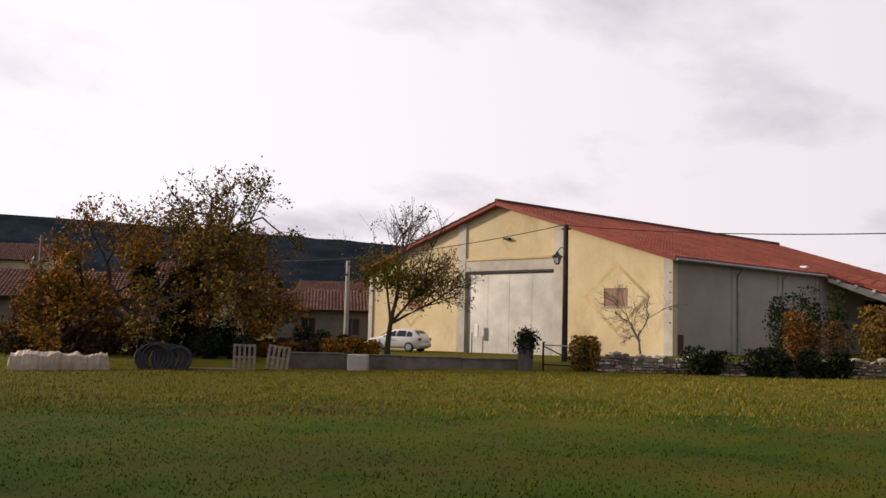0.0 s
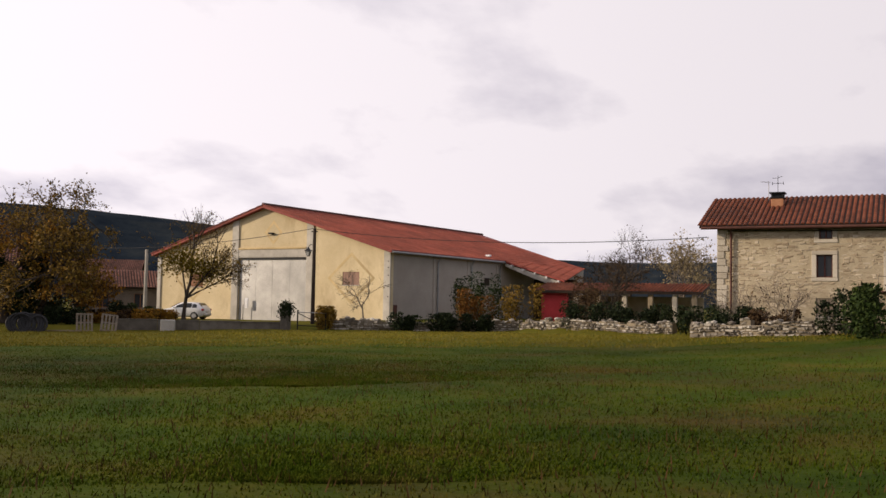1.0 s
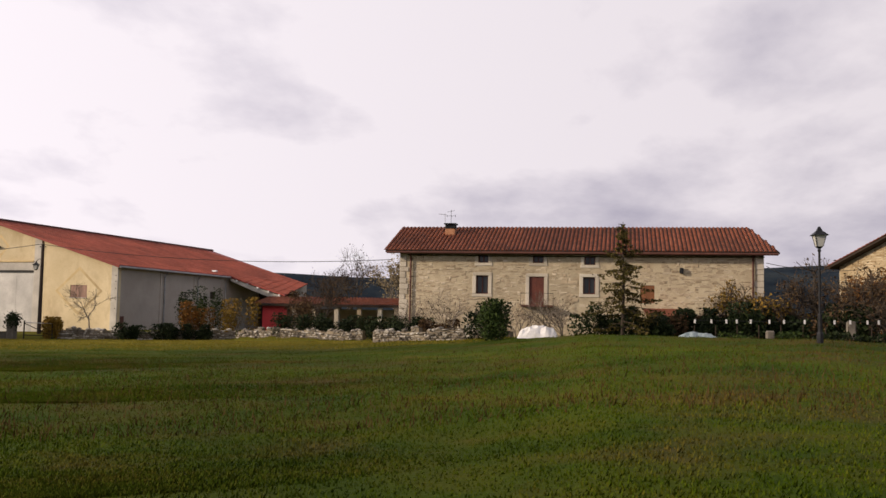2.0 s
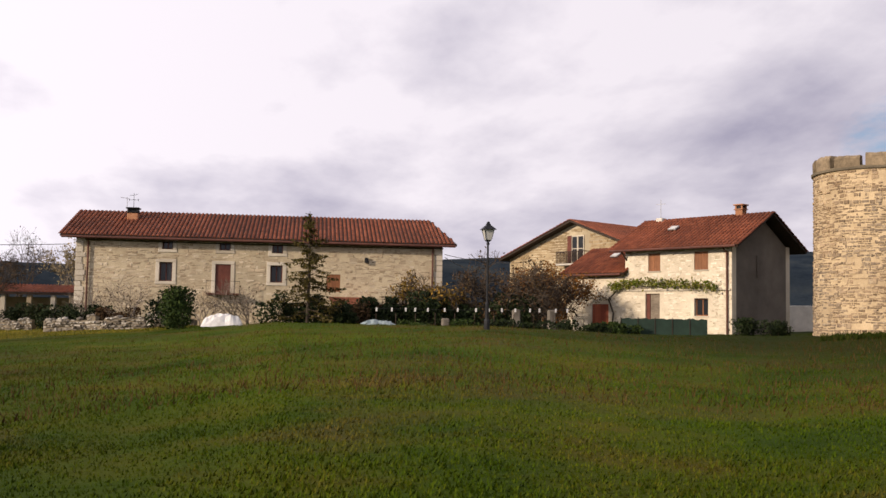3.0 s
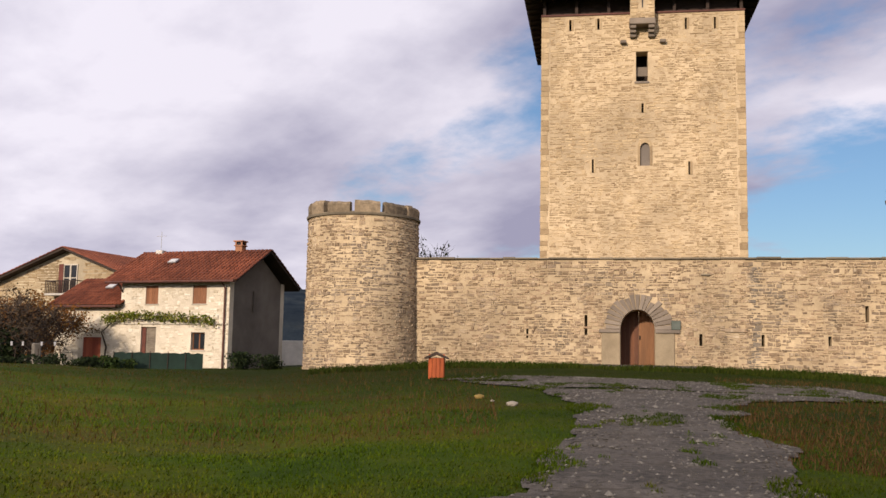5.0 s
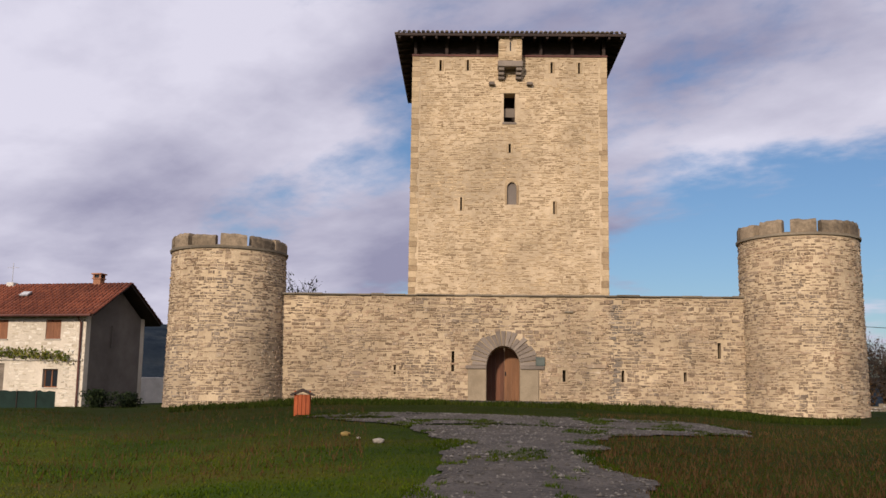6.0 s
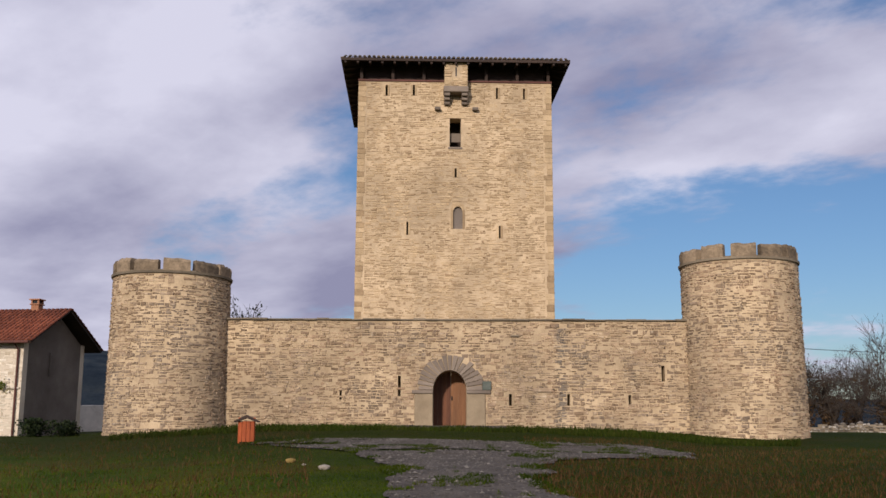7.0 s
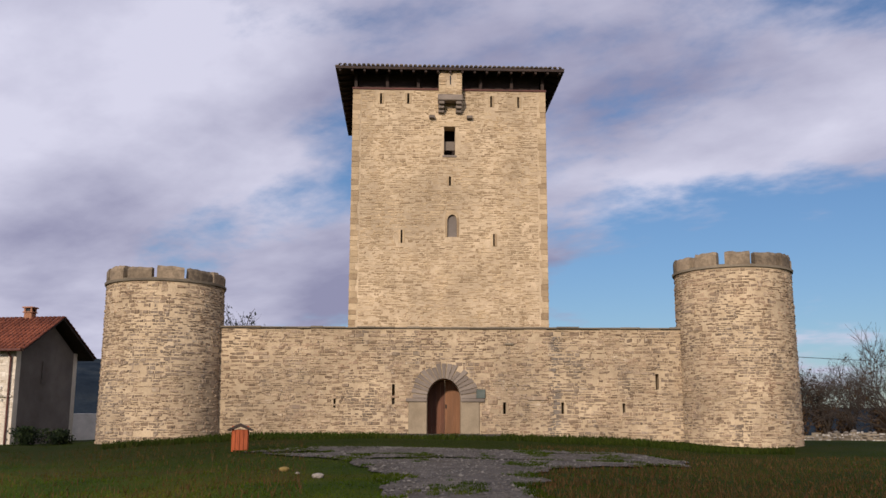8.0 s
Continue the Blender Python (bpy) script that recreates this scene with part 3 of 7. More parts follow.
def arch_hole(s, z, grow=0.0):
    w = DOOR_W + grow
    if abs(s - DOOR_X) > w:
        return False
    if z < DOOR_SPRING:
        return True
    return ((s - DOOR_X) / w) ** 2 + ((z - DOOR_SPRING) / (DOOR_TOP - DOOR_SPRING + grow)) ** 2 < 1


def bmesh_planks(x0, x1, y0, y1, z0, z1, n):
    bm = bmesh.new()
    w = (x1 - x0) / n
    for i in range(n):
        box(bm, x0 + i * w + 0.0012, x0 + (i + 1) * w - 0.0012, y0 + (i % 2) * 0.006, y1, z0, z1)
    return bm


def build_castle():
    rng = random.Random(4)
    wall = thing("castle_wall", CASTLE, "weathered sandstone curtain wall with a round arched gate", "castle wall", kind="structure")
    slits = [(-2.38, 2.9, 0.05, 0.96), (-5.17, 2.73, 0.035, 0.58), (2.92, 2.47, 0.05, 0.55), (5.69, 2.48, 0.05, 0.55), (8.6, 2.44, 0.05, 0.55), (10.22, 3.64, 0.06, 0.75)]
    holes = [(x - w - 0.02, x + w + 0.02, z, z + h) for x, z, w, h in slits]

    def hole(s, z):
        return arch_hole(s, z, 0.62) and z > 3.0 or abs(s - DOOR_X) < 1.62 and z < 3.02 or any(a < s < b and c < z < d for a, b, c, d in holes)

    # core with the gate cut out
    bm = bmesh.new()
    z0 = 0.4
    cuts = sorted(holes, key=lambda h: h[0])
    xs = [WALL_X0]
    for a, b, c, d in cuts + [(DOOR_X - DOOR_W, DOOR_X + DOOR_W, z0, 0)]:
        xs += [a, b]
    xs = sorted(xs + [WALL_X1])
    for a, b in zip(xs, xs[1:]):
        mid = (a + b) / 2
        if abs(mid - DOOR_X) < DOOR_W:
            continue
        hs = [h for h in holes if h[0] < mid < h[1]]
        if hs:
            box(bm, a, b, 0, 1.6, z0, hs[0][2]); box(bm, a, b, 0, 1.6, hs[0][3], WALL_TOP)
            box(bm, a, b, 0.8, 1.6, hs[0][2], hs[0][3])
        else:
            box(bm, a, b, 0, 1.6, z0, WALL_TOP)
    n = 14
    for i in range(n):
        g0, g1 = math.pi * i / n, math.pi * (i + 1) / n
        p = [(DOOR_X - DOOR_W * math.cos(g), DOOR_SPRING + (DOOR_TOP - DOOR_SPRING) * math.sin(g)) for g in (g0, g1)]
        prism(bm, [p[0], p[1], (p[1][0], WALL_TOP), (p[0][0], WALL_TOP)], 0, 1.6)
    part("wall_core", bm, M["castle_mortar"], wall)
    picked = []
    V, F = stones(rng, WALL_X0, WALL_X1, 0.7, WALL_TOP - 0.04, lambda s, z, d: (s, -d, z), hole, (0.09, 0.40), (0.055, 0.19), 0.028, (-0.008, 0.055),
                  lambda s, z: -2.9 < s < 2.9 and 1.5 < z < 4.9, picked)
    tagged(part("masonry", (V, F), M["castle_stone"], wall), kind="stuff")
    # wedge stones round the arch
    n = 19
    for i in range(n):
        g0, g1 = math.pi * (i + 0.10) / n, math.pi * (i + rng.uniform(0.86, 0.97)) / n
        ro = 1.62 + rng.uniform(-0.16, 0.10)
        pts = [(DOOR_X - math.cos(g) * w, DOOR_SPRING + math.sin(g) * h) for g, w, h in ((g0, DOOR_W, 0.94), (g1, DOOR_W, 0.94), (g1, ro, ro * 0.97), (g0, ro, ro * 0.97))]
        bm = prism(bmesh.new(), pts, -0.06 - rng.uniform(0, 0.03), 0.0)
        part("arch_stone", bm, M["grey_ashlar"], wall)
    for x0, x1 in ((DOOR_X - 1.68, DOOR_X - DOOR_W), (DOOR_X + DOOR_W, DOOR_X + 1.7)):
        bm = bevelled(x0, x1, -0.07, 0.0, 1.1, 3.02, 0.03)
        part("jamb_slab", bm, M["jamb"], wall, "tall plain stone slab beside the gate")
        part("impost", bevelled(x0 - (0.12 if x0 < 0 else 0), x1 + (0.25 if x0 > 0 else 0), -0.12, 0.0, 3.03, 3.19, 0.02), M["grey_ashlar"], wall)
    # cap slabs
    x = WALL_X0
    while x < WALL_X1:
        w = rng.uniform(0.5, 1.1)
        z = WALL_TOP + rng.uniform(-0.015, 0.015)
        part("cap_slab", bevelled(x + 0.005, min(x + w, WALL_X1) - 0.005, -0.13 + rng.uniform(-0.04, 0.04), 1.7, z, z + rng.uniform(0.06, 0.10), 0.015), M["dark_cap"], wall)
        x += w
    # plaque and gate leaves
    part("plaque", bevelled(1.58, 2.01, -0.1, 0.0, 3.2, 3.62, 0.015), M["plaque"], wall, "small dark green metal plaque")
    # Left leaf in shade, right leaf sunlit: the difference is put into the colours.
    door = part("gate_leaf", bmesh_planks(DOOR_X - DOOR_W, DOOR_X + 0.05, 1.44, 1.52, 1.5, 4.14, 4), M["door_shaded"], wall, "brown plank gate leaf, shut, with shade in its colour")
    part("gate_leaf", bmesh_planks(DOOR_X + 0.06, DOOR_X + DOOR_W, 1.40, 1.48, 1.5, 4.14, 4), M["door_sunlit"], wall, "brown plank gate leaf with sunlight in its colour")
    part("latch", bevelled(DOOR_X + 0.08, DOOR_X + 0.14, 1.35, 1.40, 2.75, 2.95, 0.01), M["iron"], door)
    part("lintel_course", bevelled(4.0, 5.0, -0.09, 0, 3.12, 3.3, 0.02), M["castle_stone"], wall)
    part("putlog_stone", bevelled(2.95, 3.35, -0.12, 0, 5.75, 5.83, 0.01), M["dark_cap"], wall)
    # loose stones round the gate, each its own piece
    unit = []
    for k in range(6):
        e = 0.06
        r = random.Random(70 + k)
        j = lambda: r.uniform(-0.05, 0.05)
        v = [(-0.5, 0, -0.5), (0.5, 0, -0.5), (0.5, 0, 0.5), (-0.5, 0, 0.5)] + [(x * (0.5 - e), -1 + j() * 3, z * (0.42 + j())) for x, z in ((-1, -1), (1, -1), (1, 1), (-1, 1))]
        f = [(4, 5, 6, 7), (0, 1, 5, 4), (1, 2, 6, 5), (2, 3, 7, 6), (3, 0, 4, 7)]
        unit.append(to_mesh("stone", (v, f), M["castle_stone"]))
    for i, (a, b, c, d, q) in enumerate(picked):
        o = new("stone", unit[i % 6])
        o.parent = wall
        o.matrix_basis = Matrix.Translation(((a + b) / 2, 0, (c + d) / 2)) @ Matrix.Diagonal((b - a, q, d - c, 1))
    return wall


def round_tower(cx, cy, r0, r1, z0, zc, lean, name_label, seed):
    rng = random.Random(seed)
    t = thing("round_tower", CASTLE @ pose(cx, cy, 0), name_label, "tower", "corner towers of the castle")
    z1 = zc + 0.7

    def rad(z):
        k = (z - z0) / (zc - z0)
        return r0 + (r1 - r0) * min(1, k)

    def place(s, z, d):
        g = s / r1
        k = (z - z0) / (z1 - z0)
        r = rad(z) + d
        return (math.sin(g) * r + lean * k, -math.cos(g) * r, z)

    bm = bmesh.new()
    n = 64
    rows = [z0 - 0.6, z0 + 1, z0 + 2.5, z0 + 4, zc]
    rings = [[bm.verts.new(place(math.tau * i / n * r1, z, 0)) for i in range(n)] for z in rows]
    for a, b in zip(rings, rings[1:]):
        for i in range(n):
            bm.faces.new((a[i], a[(i + 1) % n], b[(i + 1) % n], b[i]))
    bm.faces.new(rings[-1])
    part("tower_core", bm, M["castle_mortar"], t)
    span = math.pi * r1
    V, F = stones(rng, -span, span, z0 - 0.4, zc - 0.02, place, None, (0.09, 0.36), (0.055, 0.18), 0.027, (-0.008, 0.045))
    tagged(part("masonry", (V, F), M["castle_stone"], t), kind="stuff")
    # string course and merlons
    bm = bmesh.new()
    ring = []
    for i in range(n):
        g = math.tau * i / n
        ring.append([bm.verts.new((math.sin(g) * (r1 + o) + lean, -math.cos(g) * (r1 + o), z)) for o, z in ((-0.3, zc), (0.10, zc), (0.12, zc + 0.1), (-0.3, zc + 0.12))])
    for i in range(n):
        a, b = ring[i], ring[(i + 1) % n]
        for q in range(4):
            bm.faces.new((a[q], b[q], b[(q + 1) % 4], a[(q + 1) % 4]))
    part("string_course", bm, M["dark_cap"], t, "thin projecting stone band")
    count = 12
    for k in range(count):
        g0 = math.tau * (k + 0.24) / count + rng.uniform(-0.03, 0.03)
        g1 = math.tau * (k + 1.02) / count + rng.uniform(-0.03, 0.03)
        bm = bmesh.new()
        m = 6
        h = 0.72 + rng.uniform(-0.1, 0.06)
        rr = []
        for i in range(m + 1):
            g = g0 + (g1 - g0) * i / m
            hh = h + rng.uniform(-0.04, 0.04)
            rr.append([bm.verts.new((math.sin(g) * q + lean, -math.cos(g) * q, z)) for q, z in ((r1 - 0.42, zc + 0.1), (r1 + 0.04, zc + 0.1), (r1 + 0.05, zc + hh * 0.8), (r1 - 0.03, zc + hh), (r1 - 0.38, zc + hh))])
        for a, b in zip(rr, rr[1:]):
            for q in range(5):
                bm.faces.new((a[q], b[q], b[(q + 1) % 5], a[(q + 1) % 5]))
        bm.faces.new(rr[0]); bm.faces.new(rr[-1][::-1])
        part("merlon", bm, M["merlon_stone"], t)
    # low parapet between the merlons
    bm = bmesh.new()
    ring = []
    for i in range(n):
        g = math.tau * i / n
        ring.append([bm.verts.new((math.sin(g) * q + lean, -math.cos(g) * q, z)) for q, z in ((r1 - 0.4, zc + 0.1), (r1 + 0.02, zc + 0.1), (r1 + 0.02, zc + 0.16), (r1 - 0.4, zc + 0.16))])
    for i in range(n):
        a, b = ring[i], ring[(i + 1) % n]
        for q in range(4):
            bm.faces.new((a[q], b[q], b[(q + 1) % 4], a[(q + 1) % 4]))
    part("parapet", bm, M["dark_cap"], t)
    return t


build_castle()
round_tower(-13.5, 0.3, 2.86, 2.76, 1.2, 8.45, -0.05, "round stone corner tower with worn merlons", 11)
round_tower(14.2, 0.3, 2.80, 2.74, 0.8, 9.2, -0.08, "round stone corner tower, taller, with worn merlons", 12)

KEEP = CASTLE @ pose(0.09, 13.7, 0, 0, 0, 2.2)


def build_keep():
    rng = random.Random(8)
    k = thing("keep_tower", KEEP, "tall square sandstone tower house with a low tiled roof", "tower")
    h, top = 5.66, 21.42
    z0 = 1.2
    slot = [(-2.73, 12.25, 0.05, 0.78), (2.58, 12.1, 0.05, 0.74), (-4.03, 20.55, 0.06, 0.66), (-2.43, 20.58, 0.06, 0.66), (2.46, 20.45, 0.06, 0.68), (4.06, 20.43, 0.06, 0.68), (0.04, 15.66, 0.06, 0.55)]
    rects = [(x - w, x + w, z, z + hh) for x, z, w, hh in slot] + [(-0.32, 0.34, 17.46, 19.21), (-0.11, 0.44, 12.63, 13.95)]
    bm = wall_with_openings(2 * h, z0, top, 0.9, [(a + h, b + h, c, d) for a, b, c, d in rects])
    bmesh.ops.translate(bm, verts=bm.verts[:], vec=(-h, -h, 0))
    part("front_wall", bm, M["keep_mortar"], k)
    part("side_wall", box(bmesh.new(), -h, -h + 0.9, -h + 0.9, h, z0, top), M["keep_mortar"], k)
    part("side_wall", box(bmesh.new(), h - 0.9, h, -h + 0.9, h, z0, top), M["keep_mortar"], k)
    part("back_wall", box(bmesh.new(), -h + 0.9, h - 0.9, h - 0.9, h, z0, top), M["keep_mortar"], k)
    part("floor", box(bmesh.new(), -h + 0.9, h - 0.9, -h + 0.9, h - 0.9, top - 0.4, top - 0.2), M["dark_wood"], k)
    part("inner_wall", box(bmesh.new(), -h + 1.0, h - 1.0, -h + 1.6, -h + 1.7, 2.0, top - 0.5), M["dark_wood"], k)

    def hole(s, z):
        return any(a - 0.1 < s < b + 0.1 and c - 0.1 < z < d + 0.1 for a, b, c, d in rects)

    for i, (pl, ho) in enumerate(((lambda s, z, d: (s, -h - d, z), hole), (lambda s, z, d: (-h - d, -s, z), None), (lambda s, z, d: (h + d, s, z), None))):
        V, F = stones(rng, -h + (0.5 if i == 0 else 0), h - (0.5 if i == 0 else 0), 5.0, top, pl, ho, (0.12, 0.42), (0.07, 0.17), 0.028, proud=(-0.004, 0.03))
        tagged(part("masonry", (V, F), M["keep_stone"], k), kind="stuff")
    # larger corner stones
    for sx in (-1, 1):
        z = 5.0
        while z < top - 0.2:
            hh = min(rng.uniform(0.26, 0.4), top - z)
            w = rng.uniform(0.3, 0.5)
            x0, x1 = (-h - 0.015, -h + w) if sx < 0 else (h - w, h + 0.015)
            part("corner_stone", bevelled(x0, x1, -h - 0.02, -h, z + 0.004, z + hh - 0.004, 0.012), M["keep_stone"], k)
            z += hh
    # window surrounds
    for a, b, c, d in rects[:7]:
        for x0, x1 in ((a - 0.12, a), (b, b + 0.12)):
            part("slit_jamb", bevelled(x0, x1, -h - 0.03, -h, c, d, 0.01), M["keep_stone"], k)
    a, b, c, d = rects[7]
    part("window_infill", box(bmesh.new(), a, b, -h + 0.35, -h + 0.45, c + 0.42, c + 0.95), M["grey_ashlar"], k, "pale grey panel in the tall window")
    part("window_sill", bevelled(a - 0.08, b + 0.08, -h - 0.06, -h + 0.4, c - 0.1, c + 0.02, 0.02), M["grey_ashlar"], k)
    part("lintel", bevelled(a - 0.25, b + 0.25, -h - 0.04, -h, d, d + 0.22, 0.02), M["keep_stone"], k)
    a, b, c, d = rects[8]
    x, w = (a + b) / 2, (b - a) / 2
    part("arch_panel", box(bmesh.new(), a, b, -h + 0.16, -h + 0.22, c, d), M["grey_shade_render"], k, "grey shutter filling a pointed arch window")
    bm = bmesh.new()
    pts = [(x - w * math.cos(math.pi * i / 10) * (1 - 0.0), d - 0.35 + 0.35 * math.sin(math.pi * i / 10)) for i in range(11)]
    for p, q in zip(pts, pts[1:]):
        prism(bm, [p, q, (q[0], d + 0.02), (p[0], d + 0.02)], -h - 0.02, -h + 0.2)
    for x0, x1 in ((a - 0.13, a), (b, b + 0.13)):
        box(bm, x0, x1, -h - 0.03, -h, c, d - 0.2)
    prism(bm, [(a - 0.13, d - 0.2), (a, d - 0.2), (a, d + 0.02), (b, d + 0.02), (b, d - 0.2), (b + 0.13, d - 0.2), (b + 0.05, d + 0.1), (x, d + 0.2), (a - 0.05, d + 0.1)], -h - 0.03, -h)
    part("arch_frame", bm, M["keep_stone"], k)
    # box machicolation over the window, on corbels
    mach = part("machicolation", box(bmesh.new(), -0.65, 0.69, -h - 0.7, -h, 20.95, 22.45), M["keep_mortar"], k, "small projecting stone box below the eaves")
    V, F = stones(rng, -0.65, 0.69, 20.95, 22.4, lambda s, z, d: (s, -h - 0.7 - d, z), lambda s, z: abs(s - 0.02) < 0.1 and 21.5 < z < 22.15, (0.2, 0.45), (0.14, 0.24))
    tagged(part("masonry", (V, F), M["keep_stone"], mach), kind="stuff")
    part("slit", box(bmesh.new(), -0.02, 0.06, -h - 0.71, -h - 0.69, 21.55, 22.1), M["iron"], mach)
    part("base_slab", bevelled(-0.7, 0.74, -h - 0.76, -h, 20.6, 20.95, 0.03), M["grey_ashlar"], mach)
    for x0 in (-0.66, 0.36):
        for q in range(3):
            part("corbel", bevelled(x0, x0 + 0.34, -h - 0.66 + q * 0.2, -h, 20.4 - q * 0.2, 20.59 - q * 0.2, 0.03), M["grey_ashlar"], mach)
    for x0 in (-1.2, 1.0):
        part("bracket_stone", bevelled(x0, x0 + 0.34, -h - 0.3, -h, 19.66, 19.84, 0.03), M["grey_ashlar"], k)
    # open gallery under the eaves
    part("wall_plate", bevelled(-h - 0.05, h + 0.05, -h - 0.07, -h + 0.2, top, top + 0.12, 0.02), M["rust_red"], k, "reddish timber beam along the wall head")
    part("wall_plate", bevelled(-h - 0.07, -h + 0.2, -h + 0.22, h, top, top + 0.12, 0.02), M["dark_wood"], k)
    part("wall_plate", bevelled(h - 0.2, h + 0.07, -h + 0.22, h, top, top + 0.12, 0.02), M["dark_wood"], k)
    for i in range(7):
        x = -h + 0.15 + i * (2 * h - 0.3) / 6
        part("gallery_post", bevelled(x - 0.09, x + 0.09, -h + 0.05, -h + 0.22, top + 0.12, 22.6, 0.01), M["dark_wood"], k)
    part("gallery_wall", box(bmesh.new(), -h + 0.3, h - 0.3, -h + 0.5, -h + 0.56, top + 0.05, 22.55), M["dark_wood"], k)
    o, ez = 1.0, 22.5
    rz = ez + 2.0
    e = h + o
    c = [Vector((x * e, y * e, ez)) for x, y in ((-1, -1), (1, -1), (1, 1), (-1, 1))]
    bm = bmesh.new()
    lo = [bm.verts.new(p) for p in c]; ap = bm.verts.new((0, 0, rz))
    lo2 = [bm.verts.new(p - Vector((0, 0, 0.16))) for p in c]; ap2 = bm.verts.new((0, 0, rz - 0.25))
    for i in range(4):
        j = (i + 1) % 4
        bm.faces.new((lo[i], lo[j], ap)); bm.faces.new((lo[i], lo2[i], lo2[j], lo[j])); bm.faces.new((lo2[j], lo2[i], ap2))
    roof = part("roof", bm, M["dark_wood"], k, "dark timber roof with wide eaves")
    for i in range(4):
        a, b = c[i], c[(i + 1) % 4]
        mid = (a + b) / 2
        up = Vector((0, 0, rz)) - mid
        V, F = tiles(a + Vector((0, 0, 0.02)), b - a, up, (b - a).length, up.length, 0.27, 0.4, 0.11, (e, e), 80 + i)
        tagged(part("roof_tiles", (V, F), M["old_tile"], roof, "weathered grey-brown barrel tiles"), kind="stuff")
    for i in range(19):
        x = -e + 0.25 + i * (2 * e - 0.5) / 18
        bm = slab(bmesh.new(), (x - 0.06, -e + 0.05, ez - 0.16), (x + 0.06, -e + 0.05, ez - 0.16), (x + 0.06, -h + 0.6, ez + 0.12), (x - 0.06, -h + 0.6, ez + 0.12), 0.13)
        part("rafter", bm, M["dark_wood"], roof)
    for sx in (-1, 1):
        for i in range(12):
            y = -h + 0.3 + i * (2 * h) / 12
            pts = [(sx * (e - 0.05), y - 0.06, ez - 0.16), (sx * (e - 0.05), y + 0.06, ez - 0.16), (sx * (h - 0.6), y + 0.06, ez + 0.12), (sx * (h - 0.6), y - 0.06, ez + 0.12)]
            part("rafter", slab(bmesh.new(), *(pts if sx > 0 else pts[::-1]), 0.13), M["dark_wood"], roof)
    return k


build_keep()

# ---- houses ----


def house(name, m, label, L, W, z0, eave, ridge, over, verge, openings, mats, roof_mat, seed, inset=(0, 0), masonry_sides=(0,), lens=(0.14, 0.42)):
    """A gabled house: front along x at y=0, ridge along x. openings on the front: (x0, x1, z0, z1)."""
    rng = random.Random(seed)
    hse = thing(name, m, label, "house")
    th = 0.45
    bm = wall_with_openings(L, z0, eave, th, openings)
    part("front_wall", bm, mats[1], hse)
    bm = box(bmesh.new(), 0, L, W - th, W, z0, eave)
    part("back_wall", bm, mats[1], hse)
    for x in (0, L - th):
        bm = bmesh.new()
        outline = [(th, z0), (W - th, z0), (W - th, eave), (W / 2, ridge - 0.18), (th, eave)]
        a = [bm.verts.new((x, y, z)) for y, z in outline]; b = [bm.verts.new((x + th, y, z)) for y, z in outline]
        bm.faces.new(a[::-1]); bm.faces.new(b)
        for i in range(5):
            bm.faces.new((a[i], b[i], b[(i + 1) % 5], a[(i + 1) % 5]))
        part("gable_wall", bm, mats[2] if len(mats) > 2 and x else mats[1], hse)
    V, F = stones(rng, 0, L, z0 + 0.1, eave, lambda s, z, d: (s, -d, z), lambda s, z: any(a - 0.12 < s < b + 0.12 and c - 0.12 < z < d + 0.12 for a, b, c, d in openings), lens, (0.08, 0.2), 0.028, proud=(-0.008, 0.024))
    tagged(part("masonry", (V, F), mats[0], hse), kind="stuff")
    sl = (ridge - eave) / (W / 2)
    for s in (0, 1):
        y0 = -over if s == 0 else W + over
        ze = eave - over * sl + 0.12
        p0, p1 = Vector((-verge, y0, ze)), Vector((L + verge, y0, ze))
        q0, q1 = Vector((-verge + inset[0], W / 2, ridge + 0.12)), Vector((L + verge - inset[1], W / 2, ridge + 0.12))
        bm = slab(bmesh.new(), *((p0, p1, q1, q0) if s == 0 else (p1, p0, q0, q1)), 0.14)
        roof = part("roof", bm, M["dark_wood"], hse, "dark boarded eaves under clay tiles")
        e = (p1 - p0) if s == 0 else (p0 - p1)
        u = Vector((0, q0.y - p0.y, q0.z - p0.z))
        V, F = tiles(p0 if s == 0 else p1, e, u, e.length, u.length, 0.27, 0.4, 0.105, inset if s == 0 else inset[::-1], seed + s)
        tagged(part("roof_tiles", (V, F), roof_mat, roof), kind="stuff")
    return hse


H1_OPEN = [(5.3, 5.97, 5.59, 6.12), (8.9, 9.6, 5.6, 6.1), (12.25, 12.95, 5.5, 6.05), (5.16, 5.97, 3.54, 4.75), (8.68, 9.65, 2.85, 4.7), (12.17, 12.95, 3.6, 4.7), (15.8, 16.7, 3.08, 4.22), (5.12, 6.12, 1.2, 2.44)]
FARM = pose(-8.52, 66.1, 0, 0, 0, -5.71)
farmhouse = house("farmhouse", FARM, "long two-storey rubble stone farmhouse with a clay tile roof", 23.4, 10.0, 0.3, 6.45, 8.3, 0.6, 0.9, H1_OPEN, (M["house_stone"], M["house_mortar"]), M["roof_tile"], 21, (0, 1.2))

H2_OPEN = [(1.81, 2.73, 4.66, 5.78), (5.22, 6.2, 4.67, 5.78), (1.6, 2.7, 1.0, 3.26), (5.22, 6.2, 1.9, 2.96)]
COTTAGE = pose(25.81, 59.16, 0, 0, 0, -62.0)
# third material: the right gable, grey with its shade put into the tone
cottage = house("stone_cottage", COTTAGE, "pale stone cottage with brown shutters and a tile roof", 7.81, 6.45, 0.5, 6.3, 8.1, 0.7, 0.8, H2_OPEN, (M["pale_stone"], M["pale_mortar"], M["grey_shade_render"]), M["roof_tile"], 31)
